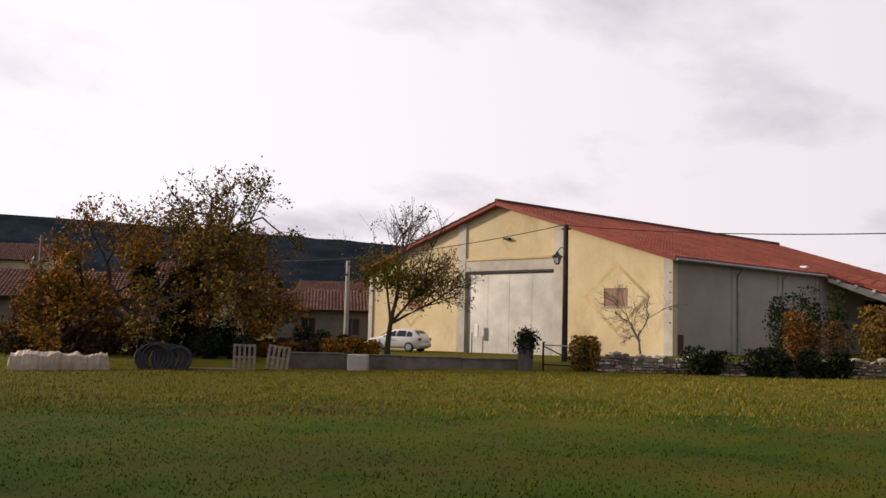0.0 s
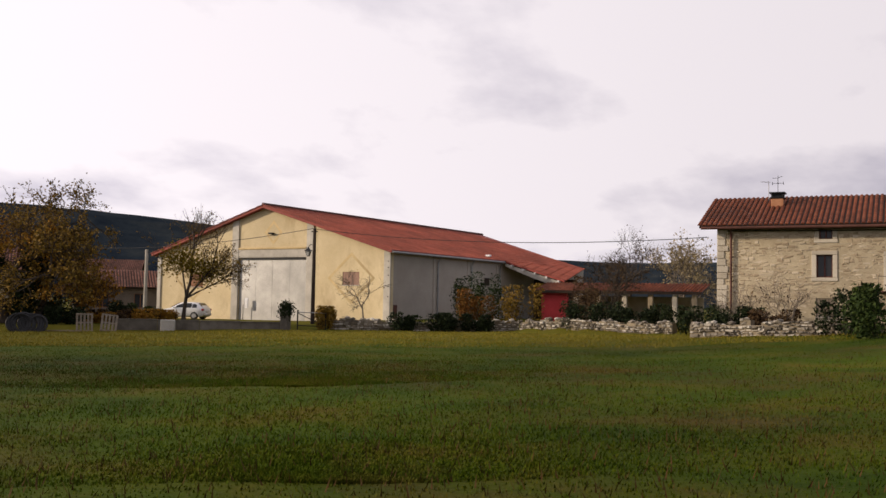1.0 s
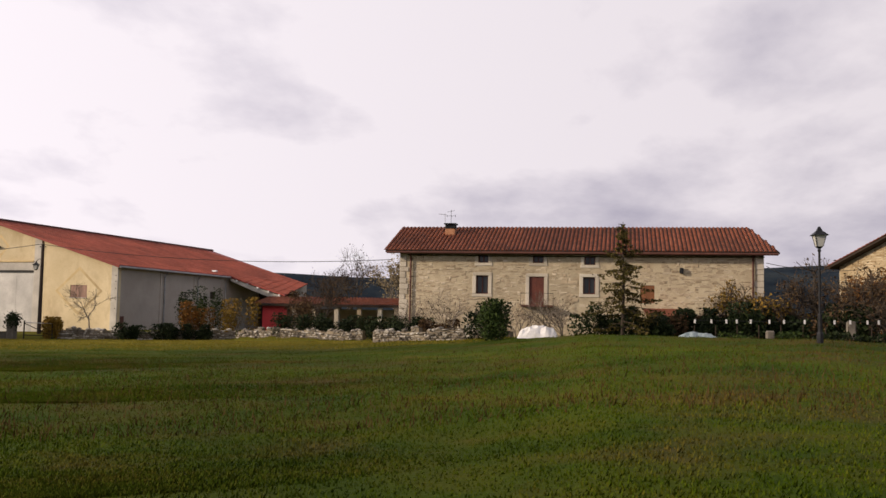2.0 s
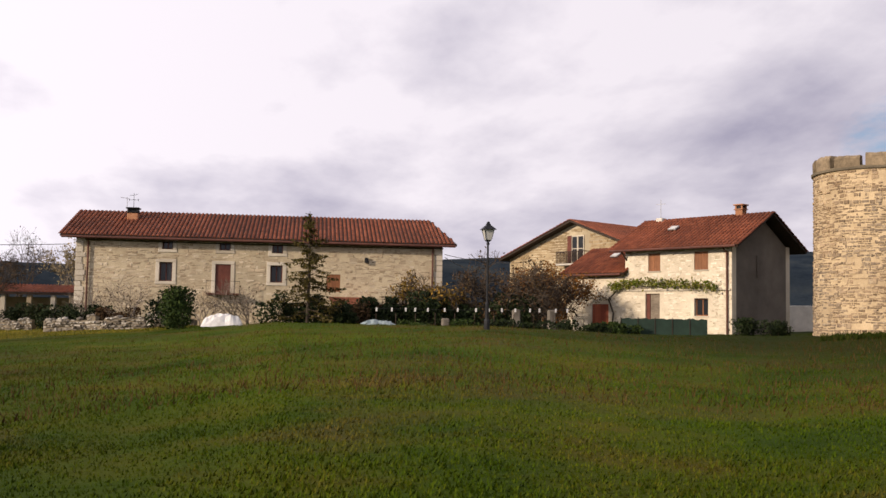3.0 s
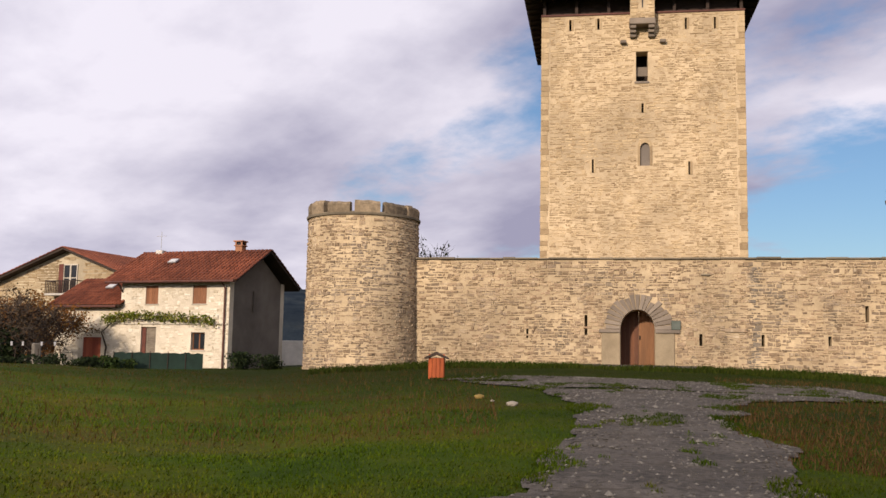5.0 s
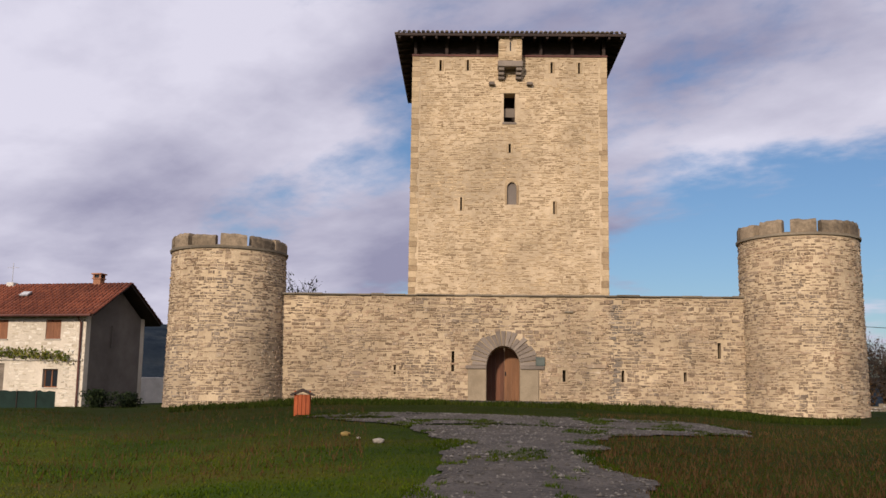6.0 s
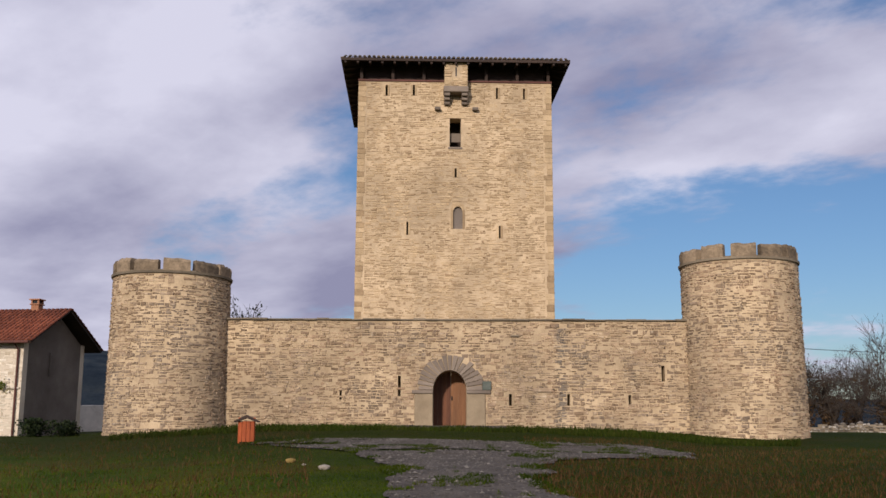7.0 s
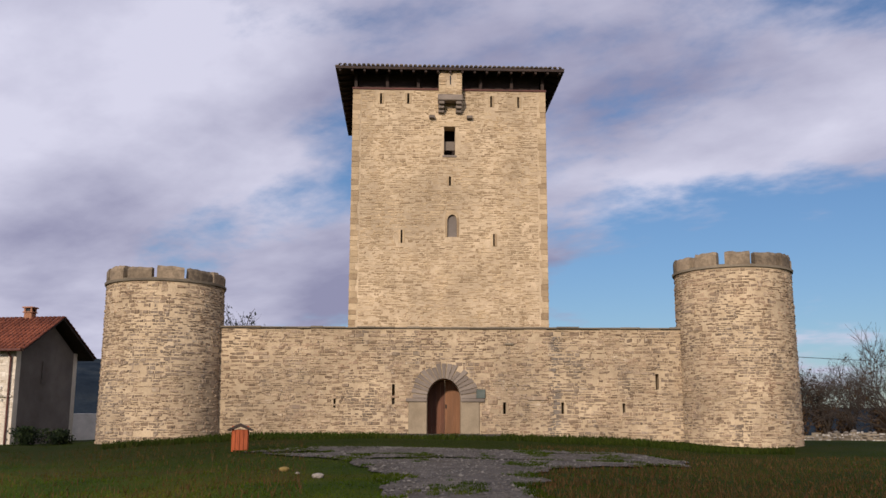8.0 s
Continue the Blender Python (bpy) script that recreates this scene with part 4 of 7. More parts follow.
annex = house("stone_annex", COTTAGE @ pose(-5.0, 0.05, 0), "low pale stone annex with a tile roof", 4.98, 6.0, 0.5, 4.75, 6.4, 0.5, 0.2, [(2.2, 3.6, 1.0, 2.6)], (M["pale_stone"], M["pale_mortar"]), M["roof_tile"], 41)


def gable_house():
    m = pose(28.38, 74.8, 0, 0, 0, -62.0)
    g = thing("gabled_house", m, "ochre stone house with a wide tiled gable and balcony", "house")
    hw, e, r, z0 = 8.1, 6.7, 9.4, 0.5
    bm = prism(bmesh.new(), [(-hw + 0.6, z0), (hw - 0.6, z0), (hw - 0.6, e), (0, r - 0.1), (-hw + 0.6, e)], 0, 11)
    part("wall", bm, M["house_mortar"], g)
    for s in (-1, 1):
        p0, p1 = Vector((s * hw, -0.8, e - 0.12)), Vector((s * hw, 11.5, e - 0.12))
        q0, q1 = Vector((0, -0.8, r + 0.12)), Vector((0, 11.5, r + 0.12))
        roof = part("roof", slab(bmesh.new(), *((p1, p0, q0, q1) if s < 0 else (p0, p1, q1, q0)), 0.16), M["dark_wood"], g)
        o, al = (p1, p0 - p1) if s < 0 else (p0, p1 - p0)
        V, F = tiles(o, al, q0 - p0, al.length, (q0 - p0).length, 0.27, 0.4, 0.105, (0, 0), 50 + s)
        tagged(part("roof_tiles", (V, F), M["roof_tile"], roof), kind="stuff")
    return g


gabled = gable_house()



def window(parent, o, frame_mat, depth=0.22, shutter=None, surround=None, sill=None, mullion=True, y=0.0):
    """Fills the opening o = (x0, x1, z0, z1) of a wall face at y."""
    a, b, c, d = o
    w = part("window", box(bmesh.new(), a + 0.06, b - 0.06, y + depth + 0.03, y + depth + 0.05, c + 0.06, d - 0.06), M["window_glass"], parent, "dark glass pane in a wooden frame")
    fr = bmesh.new()
    for q in ((a, b, c, c + 0.07), (a, b, d - 0.07, d), (a, a + 0.07, c + 0.07, d - 0.07), (b - 0.07, b, c + 0.07, d - 0.07)):
        box(fr, q[0], q[1], y + depth, y + depth + 0.07, q[2], q[3])
    if mullion:
        m = (a + b) / 2
        box(fr, m - 0.035, m + 0.035, y + depth - 0.005, y + depth + 0.06, c + 0.07, d - 0.07)
    part("window_frame", fr, frame_mat, w)
    part("reveal_back", box(bmesh.new(), a, b, y + 0.40, y + 0.44, c, d), M["dark_wood"], w)
    if shutter:
        part("shutter", bmesh_planks(a + 0.01, (a + b) / 2 - 0.005, y + 0.04, y + 0.09, c + 0.01, d - 0.01, 3), shutter, w, "closed brown board shutter")
        part("shutter", bmesh_planks((a + b) / 2 + 0.005, b - 0.01, y + 0.04, y + 0.09, c + 0.01, d - 0.01, 3), shutter, w, "closed brown board shutter")
    if surround:
        for x0, x1, z0, z1 in ((a - 0.24, a, c, d), (b, b + 0.24, c, d), (a - 0.24, b + 0.24, d, d + 0.22), (a - 0.26, b + 0.26, c - 0.2, c)):
            part("surround_stone", bevelled(x0, x1, y - 0.045, y + 0.02, z0 + 0.005, z1 - 0.005, 0.015), surround, w)
    if sill:
        part("sill", bevelled(a - 0.06, b + 0.06, y - 0.07, y + 0.2, c - 0.06, c, 0.01), sill, w)
    return w


def pipe(name, pts, r, mat, parent, label="", sides=8):
    return part(name, tube(bmesh.new(), pts, r, sides), mat, parent, label)


def chimney(parent, x, y, z0, z1, w, mat, cap):
    c = part("chimney", bevelled(x - w / 2, x + w / 2, y - w / 2, y + w / 2, z0, z1, 0.02), mat, parent, "rendered chimney with a dark cowl")
    part("chimney_cap", bevelled(x - w / 2 - 0.07, x + w / 2 + 0.07, y - w / 2 - 0.07, y + w / 2 + 0.07, z1, z1 + 0.07, 0.02), cap, c)
    for sx in (-1, 1):
        for sy in (-1, 1):
            part("cowl_post", box(bmesh.new(), x + sx * w * 0.42 - 0.05, x + sx * w * 0.42 + 0.05, y + sy * w * 0.42 - 0.05, y + sy * w * 0.42 + 0.05, z1 + 0.07, z1 + 0.28), cap, c)
    part("cowl", bevelled(x - w / 2 - 0.1, x + w / 2 + 0.1, y - w / 2 - 0.1, y + w / 2 + 0.1, z1 + 0.28, z1 + 0.36, 0.02), cap, c)
    part("flue", bevelled(x - w * 0.36, x + w * 0.36, y - w * 0.36, y + w * 0.36, z1 + 0.07, z1 + 0.27, 0.01), M["iron"], c)
    return c


def skylight(parent, x, y, z, sl, w=0.6, l=0.5):
    m = pose(x, y, z, math.degrees(math.atan(sl)), 0, 0)
    k = part("skylight", bevelled(-w / 2, w / 2, -l / 2, l / 2, 0.05, 0.14, 0.01), M["galvanised"], parent, "small metal-framed skylight", m)
    part("pane", box(bmesh.new(), -w / 2 + 0.06, w / 2 - 0.06, -l / 2 + 0.06, l / 2 - 0.06, 0.142, 0.148), M["lamp_glass"], k)
    return k


def finish_farmhouse():
    f = farmhouse
    for i, o in enumerate(H1_OPEN):
        if i == 6:
            window(f, o, M["shutter_wood"], 0.2, M["shutter_wood"])
        elif i == 7:
            window(f, o, M["dark_wood"], 0.2, M["old_wood"])
        elif i == 4:
            window(f, o, M["red_wood"], 0.18, M["red_wood"], M["surround"])
        else:
            window(f, o, M["red_wood"], 0.2, None, M["surround"])
    # chimney, aerial and vane
    chimney(f, 2.85, 3.2, 6.9, 8.15, 0.68, M["chimney_render"], M["iron"])
    mast = part("aerial_mast", tube(bmesh.new(), [(2.2, 4.4, 8.0), (2.2, 4.4, 9.35)], 0.018, 5), M["galvanised"], f)
    bm = tube(bmesh.new(), [(1.75, 4.4, 9.32), (2.3, 4.4, 9.26)], 0.014, 4)
    for q in range(5):
        tube(bm, [(1.78 + q * 0.1, 4.15, 9.32 - q * 0.01), (1.78 + q * 0.1, 4.65, 9.32 - q * 0.01)], 0.008, 4)
    part("aerial", bm, M["galvanised"], mast, "television aerial")
    bm = tube(bmesh.new(), [(2.85, 3.2, 8.5), (2.85, 3.2, 9.5)], 0.016, 5)
    tube(bm, [(2.55, 3.2, 9.05), (3.15, 3.2, 9.05)], 0.014, 4); tube(bm, [(2.85, 2.9, 9.05), (2.85, 3.5, 9.05)], 0.014, 4)
    tube(bm, [(2.55, 3.2, 9.35), (2.8, 3.2, 9.35), (3.1, 3.2, 9.45)], 0.016, 4)
    for x in (2.55, 3.15):
        tube(bm, [(x, 3.2, 8.97), (x, 3.2, 9.13)], 0.022, 4)
    part("weather_vane", bm, M["iron"], f, "thin iron weather vane on the chimney")
    # corner quoins, downpipes, gutter, cable
    z = 0.5
    rng = random.Random(3)
    while z < 6.0:
        h = rng.uniform(0.28, 0.42)
        for x0, x1 in ((-0.02, rng.uniform(0.35, 0.6)), (23.4 - rng.uniform(0.35, 0.6), 23.42)):
            part("quoin", bevelled(x0, x1, -0.05, 0, z + 0.01, z + h - 0.01, 0.02), M["surround"], f)
        z += h
    for x in (0.75, 22.75):
        pipe("downpipe", [(x, -0.45, 6.2), (x, -0.12, 5.9), (x, -0.1, 0.6)], 0.06, M["rust_red"], f, "brown metal downpipe")
    pipe("gutter", [(-0.8, -0.62, 6.22), (24.2, -0.62, 6.22)], 0.08, M["rust_red"], f)
    part("wall_band", box(bmesh.new(), 0, 23.4, -0.06, 0.0, 6.12, 6.45), M["old_wood"], f, "shaded timber wall plate under the eaves")
    # small porch roofs and the red annex door at the right
    porch = part("porch_roof", slab(bmesh.new(), (16.2, -2.6, 2.25), (19.0, -2.6, 2.25), (18.6, 0, 2.75), (16.0, 0, 2.75), 0.12), M["roof_tile"], f, "small red tiled porch roof")
    part("porch_wall", box(bmesh.new(), 17.4, 18.5, -2.2, -2.0, 0.3, 2.2), M["red_wood"], f)
    part("porch_roof", slab(bmesh.new(), (20.6, -1.8, 2.75), (23.9, -1.8, 2.75), (23.9, 0, 3.0), (20.6, 0, 3.0), 0.1), M["rust_red"], f)
    for x in (20.7, 23.8):
        part("porch_post", bevelled(x, x + 0.14, -1.75, -1.6, 0.3, 2.66, 0.01), M["dark_wood"], f)
    part("balcony_slab", bevelled(8.2, 10.3, -0.7, 0, 2.72, 2.84, 0.02), M["rust_red"], f)
    part("balcony_rail", tube(bmesh.new(), [(8.2, -0.68, 2.84), (8.2, -0.68, 3.6), (10.3, -0.68, 3.6), (10.3, -0.68, 2.84)], 0.02, 5), M["iron"], f)
    part("wall_lantern", bevelled(18.25, 18.5, -0.25, -0.05, 5.0, 5.35, 0.03), M["iron"], f, "small black wall lantern")


M["surround"] = material("surround", [(0.42, 0.37, 0.29), (0.54, 0.49, 0.40)], 2.0, 0.9, 0.3, 30, island=0.4, stain=0.2)
M["chimney_render"] = material("chimney_render", [(0.30, 0.13, 0.065), (0.40, 0.20, 0.11)], 2.0, 0.9, 0.2, 30)
finish_farmhouse()


def clothed(parent, path, n, size, spread, mat, name, seed, label=""):
    """Leaves scattered along a line."""
    rng = np.random.default_rng(seed)
    p = np.array(path, float)
    seg = rng.integers(0, len(p) - 1, n)
    t = rng.random((n, 1))
    c = p[seg] * (1 - t) + p[seg + 1] * t + rng.normal(0, 1, (n, 3)) * np.array(spread)
    return tagged(part(name, leaf_cloud(c, size, rng), mat, parent, label), kind="stuff")


def leaf_cloud(c, size, rng):
    """Small bent leaves round the points c: two triangles each."""
    n = len(c)
    a = rng.normal(0, 1, (n, 3)); a /= np.linalg.norm(a, axis=1)[:, None]
    b = np.cross(a, rng.normal(0, 1, (n, 3))); b /= np.linalg.norm(b, axis=1)[:, None] + 1e-9
    k = size * rng.uniform(0.6, 1.4, (n, 1))
    nn = np.cross(a, b)
    v = np.stack([c - a * k, c + b * k * 0.55 + nn * k * 0.2, c + a * k, c - b * k * 0.55 + nn * k * 0.2], 1).reshape(-1, 3)
    f = [(4 * i, 4 * i + 1, 4 * i + 2, 4 * i + 3) for i in range(n)]
    return v.tolist(), f


def finish_cottage():
    c = cottage
    window(c, H2_OPEN[0], M["shutter_wood"], 0.2, M["shutter_wood"], None, M["surround"])
    window(c, H2_OPEN[1], M["shutter_wood"], 0.2, M["shutter_wood"], None, M["surround"])
    window(c, H2_OPEN[3], M["shutter_wood"], 0.2, None, None, M["surround"])
    a, b, z0, z1 = H2_OPEN[2]
    d = part("door", bmesh_planks(a + 0.3, b, 0.15, 0.22, z0, z1, 5), M["old_wood"], c, "grey plank door standing ajar")
    part("door_frame", box(bmesh.new(), a, a + 0.28, 0.12, 0.3, z0, z1), M["red_wood"], d)
    part("lintel", bevelled(-0.1, 7.75, -0.09, 0, 3.42, 3.52, 0.02), M["surround"], c)
    pipe("downpipe", [(7.5, -0.55, 6.0), (7.55, -0.12, 5.6), (7.55, -0.1, 0.8)], 0.06, M["rust_red"], c, "dark brown downpipe")
    pipe("gutter", [(-0.7, -0.72, 5.98), (8.5, -0.72, 5.98)], 0.08, M["rust_red"], c)
    pipe("gutter", [(-0.7, 7.17, 5.98), (8.5, 7.17, 5.98)], 0.08, M["dark_wood"], c)
    part("strut", tube(bmesh.new(), [(0.1, -0.6, 6.0), (0.1, 0.02, 5.4)], 0.06, 5), M["dark_wood"], c)
    chimney(c, 6.35, 3.3, 7.6, 8.5, 0.5, M["chimney_render"], M["chimney_render"])
    sl = 1.8 / 3.225
    skylight(c, 2.6, 1.6, 6.3 + 1.6 * sl + 0.2, sl)
    part("vent_pipe", box(bmesh.new(), 7.82, 7.9, 2.6, 2.85, 4.3, 5.6), M["grey_shade_render"], c)
    mast = part("aerial_mast", tube(bmesh.new(), [(0.4, 3.2, 8.1), (0.4, 3.2, 9.6)], 0.02, 5), M["galvanised"], c)
    part("aerial", tube(bmesh.new(), [(0.0, 3.2, 9.3), (0.8, 3.2, 9.3)], 0.014, 4), M["galvanised"], mast)
    part("roof_vent", bevelled(0.2, 0.7, 2.9, 3.4, 7.9, 8.35, 0.03), M["concrete"], c)
    # vine trained along the front
    vine = thing("grape_vine", COTTAGE, "leafy green vine trained along the cottage wall", "vine")
    part("stem", tube(bmesh.new(), [(-0.9, -0.25, 0.8), (-0.8, -0.2, 2.0), (-1.2, -0.2, 2.9), (-0.4, -0.2, 3.55), (2.0, -0.2, 3.7), (7.0, -0.2, 3.6)], [0.07, 0.06, 0.05, 0.04, 0.035, 0.02], 6), M["bark"], vine)
    clothed(vine, [(-1.0, -0.3, 3.7), (1.0, -0.3, 3.95), (4.0, -0.3, 3.85), (6.9, -0.28, 3.6)], 1100, 0.09, (0.2, 0.12, 0.16), M["leaf_vine"], "leaves", 5)
    clothed(vine, [(-4.6, -0.2, 2.9), (-2.5, -0.2, 3.1), (-1.0, -0.2, 2.9)], 220, 0.06, (0.15, 0.08, 0.12), M["leaf_brown"], "leaves", 6)
    window(annex, (2.2, 3.6, 1.0, 2.6), M["red_wood"], 0.15, M["rust_paint"])
    sl2 = 1.65 / 3.0
    skylight(annex, 2.9, 1.6, 4.75 + 1.6 * sl2 + 0.2, sl2)
    pipe("gutter", [(-0.2, -0.55, 4.5), (5.0, -0.55, 4.5)], 0.07, M["rust_red"], annex)
    part("rail", tube(bmesh.new(), [(0.2, -1.3, 0.7), (0.2, -1.3, 1.6), (2.6, -1.3, 1.6), (2.6, -1.3, 0.7)], 0.025, 5), M["iron"], annex)


finish_cottage()


def finish_gabled():
    g = gabled
    V, F = stones(random.Random(5), -7.4, 7.4, 0.6, 9.2, lambda x, z, d: (x, -d, z), lambda x, z: z > 9.35 - abs(x) * 2.7 / 8.1 - 0.1 or (-0.55 < x < 1.3 and 6.0 < z < 8.45), (0.3, 0.7), (0.16, 0.3))
    tagged(part("masonry", (V, F), M["ochre_stone"], g), kind="stuff")
    for x in (-0.1, 0.55):
        w = part("window", box(bmesh.new(), x - 0.32, x + 0.32, -0.04, -0.02, 6.1, 8.25), M["window_glass"], g, "tall glazed balcony door")
        fr = bmesh.new()
        for q in ((x - 0.32, x + 0.32, 6.05, 6.15), (x - 0.32, x + 0.32, 8.2, 8.3), (x - 0.32, x - 0.26, 6.15, 8.2), (x + 0.26, x + 0.32, 6.15, 8.2), (x - 0.26, x + 0.26, 7.2, 7.26)):
            box(fr, q[0], q[1], -0.09, -0.02, q[2], q[3])
        part("window_frame", fr, M["surround"], w)
    part("shutter", bmesh_planks(-0.85, -0.42, -0.12, -0.05, 6.05, 8.3, 3), M["red_wood"], g, "open dark red shutter")
    bal = part("balcony", bevelled(-1.3, 1.7, -1.0, 0, 5.85, 6.0, 0.02), M["concrete"], g, "small balcony with a dark railing")
    part("top_rail", tube(bmesh.new(), [(-1.27, 0, 6.95), (-1.27, -0.97, 6.95), (1.67, -0.97, 6.95), (1.67, 0, 6.95)], 0.035, 5), M["dark_wood"], bal)
    for i in range(20):
        x = -1.27 + i * 2.94 / 19
        part("baluster", box(bmesh.new(), x - 0.03, x + 0.03, -0.99, -0.95, 6.0, 6.93), M["dark_wood"], bal)
    chimney(g, -7.0, 4.0, 6.0, 8.0, 0.6, M["concrete"], M["iron"])
    sl = 2.94 / 8.1
    m = pose(3.4, 4.0, 9.55 - 3.4 * sl + 0.15, 0, math.degrees(math.atan(sl)), 0)
    part("skylight", bevelled(-0.35, 0.35, -0.3, 0.3, 0.0, 0.1, 0.01), M["galvanised"], g, "small skylight", m)


M["ochre_stone"] = material("ochre_stone", [(0.23, 0.165, 0.09), (0.30, 0.225, 0.13), (0.36, 0.285, 0.175)], 2.0, 0.9, 0.4, 25, island=0.7, stain=0.2)
finish_gabled()

# ---- barn ----
BARN = pose(-60.14, 87.11, 0, 0, 0, -12.45)
BL, BE, BR, BS, BD = 26.31, 5.97, 9.89, 18.15, 37.4
SLOPE = (BR - BE) / (BL / 2)


def build_barn():
    b = thing("barn", BARN, "large cream rendered farm shed with a red roof", "barn")
    z0 = -0.4
    ops = [(10.1, 17.75, -0.4, 5.32), (21.52, 23.22, 3.14, 4.21), (4.22, 5.81, 2.9, 4.03)]
    bm = wall_with_openings(BL, z0, BE, 0.35, ops)
    prism(bm, [(0, BE), (BL, BE), (BL / 2, BR)], 0, 0.35)
    front = part("front_wall", bm, M["barn_plaster"], b, "cream rendered front wall")
    side = part("side_wall", box(bmesh.new(), BL - 0.3, BL, 0.35, BD, z0, BE), M["barn_side"], b, "grey block side wall")
    part("side_wall", box(bmesh.new(), 0, 0.3, 0.35, BD, z0, BE), M["barn_side"], b)
    part("back_wall", prism(bmesh.new(), [(0.3, z0), (BL - 0.3, z0), (BL - 0.3, BE), (BL / 2, BR), (0.3, BE)], BD - 0.3, BD), M["barn_side"], b)
    # concrete frame proud of the render
    for x0, x1, top in ((9.33, 10.09, BR - abs(9.7 - BL / 2) * SLOPE - 0.1), (17.76, 18.5, BR - abs(18.1 - BL / 2) * SLOPE - 0.1), (0.0, 0.45, BE - 0.1), (BL - 0.62, BL + 0.02, BE - 0.1)):
        part("pillar", bevelled(x0, x1, -0.12, 0.0, z0, top, 0.02), M["concrete"], b, "pale concrete pillar")
    part("beam", bevelled(10.1, 17.75, -0.10, 0.0, 5.45, 6.15, 0.02), M["concrete"], b, "pale concrete beam over the door")
    part("moulding", bevelled(10.1, 17.75, -0.16, 0.0, 6.15, 6.32, 0.02), M["barn_brick_band"], b)
    part("door_track", bevelled(10.1, 17.75, -0.06, 0.1, 5.32, 5.44, 0.01), M["iron"], b)
    for x0, x1 in ((10.12, 13.9), (13.92, 17.73)):
        leaf = part("sliding_door", box(bmesh.new(), x0, x1, 0.1, 0.16, z0, 5.32), M["zinc_door"], b, "galvanised sheet metal door leaf")
        n = 1
        for i in range(n):
            x = x0 + (i + 0.5) * (x1 - x0) / n
            part("rib", box(bmesh.new(), x - 0.008, x + 0.008, 0.092, 0.098, z0 + 0.05, 5.3), M["zinc_door"], leaf)
        part("cross_rail", box(bmesh.new(), x0 + 0.05, x1 - 0.05, 0.09, 0.098, 2.44, 2.455), M["zinc_door"], leaf)
    part("sign_board", bevelled(11.15, 11.55, -0.3, -0.24, 1.1, 1.95, 0.05), M["white_paint"], b, "small white board")
    part("sign_post", tube(bmesh.new(), [(11.0, -0.3, -0.3), (11.0, -0.3, 1.4)], 0.03, 6), M["iron"], b)
    # brick diamonds in the render
    for cx, cz, hw, hh in ((14.0, 7.6, 1.0, 1.05), (22.4, 3.7, 2.4, 2.1), (4.6, 3.7, 2.4, 2.1)):
        pts = [(cx, cz + hh), (cx + hw, cz), (cx, cz - hh), (cx - hw, cz)]
        for i in range(4):
            p, q = pts[i], pts[(i + 1) % 4]
            t = 0.42
            m = [(p[0] + (cx - p[0]) * t / hw * 0.7, p[1] + (cz - p[1]) * t / hh * 0.7), (q[0] + (cx - q[0]) * t / hw * 0.7, q[1] + (cz - q[1]) * t / hh * 0.7)]
            part("diamond_band", prism(bmesh.new(), [p, q, m[1], m[0]], -0.006, 0.0), M["barn_brick_band"], front, "slightly darker band set in the render")
    for o in ops[1:]:
        window(b, o, M["shutter_wood"], 0.1, M["shutter_pale"] if o[0] > 10 else M["shutter_wood"], None, M["concrete"])
    part("bulkhead_lamp", bevelled(13.6, 14.1, -0.3, 0, 7.45, 7.58, 0.03), M["iron"], b)
    # roof in low tiled ribs
    ov = 0.45
    rngz = 0
    for s in (0, 1):
        x0 = -ov if s == 0 else BL + ov
        ze = BE - ov * SLOPE + 0.06
        back = BD + 0.3 if s == 0 else 36.0
        p0, p1 = Vector((x0, -0.55, ze)), Vector((x0, back, ze))
        q0, q1 = Vector((BL / 2, -0.55, BR + 0.06)), Vector((BL / 2, BD + 0.3, BR + 0.06))
        roof = part("roof", slab(bmesh.new(), *((p1, p0, q0, q1) if s == 0 else (p0, p1, q1, q0)), 0.22), M["barn_fascia"], b, "red roof with a red painted verge")
        if s == 1:
            V, F = tiles(p0, p1 - p0, q0 - p0, (p1 - p0).length, (q0 - p0).length, 0.33, 0.9, 0.075, (0, 1.2), 60)
        else:
            V, F = tiles(p1, p0 - p1, q0 - p0, (p1 - p0).length, (q0 - p0).length, 0.33, 0.9, 0.075, (0, 0), 61)
        tagged(part("roof_tiles", (V, F), M["roof_tile_red"], roof, "weathered red tiles"), kind="stuff")
    part("ridge_cap", tube(bmesh.new(), [(BL / 2, -0.55, BR + 0.14), (BL / 2, BD + 0.3, BR + 0.14)], 0.13, 8), M["rust_red"], b)
    lw = 6.6
    zl = lambda x: BE - (x - BL) * SLOPE + 0.05
    p0, p1 = Vector((BL + lw, BS, zl(BL + lw))), Vector((BL + 0.6, 36.0, zl(BL + 0.6)))
    q0, q1 = Vector((BL + ov, BS, zl(BL + ov))), Vector((BL + ov, 36.0, zl(BL + ov)))
    lean = part("lean_to_roof", slab(bmesh.new(), p0, p1, q1, q0, 0.14), M["barn_fascia"], b, "red lean-to roof over an open shed")
    V, F = [], []
    n = 46
    for i in range(n):
        y0 = BS + (36.0 - BS) * i / n
        w = lw + (0.6 - lw) * i / n
        a, c = tiles((BL + w, y0, zl(BL + w) + 0.01), (0, 1, 0), (-1, 0, SLOPE), 0.4, (w - ov) * math.hypot(1, SLOPE), 0.4, 0.9, 0.075, (0, 0), i)
        k = len(V)
        V += a; F += [tuple(j + k for j in f) for f in c]
    tagged(part("roof_tiles", (V, F), M["roof_tile_red"], lean), kind="stuff")
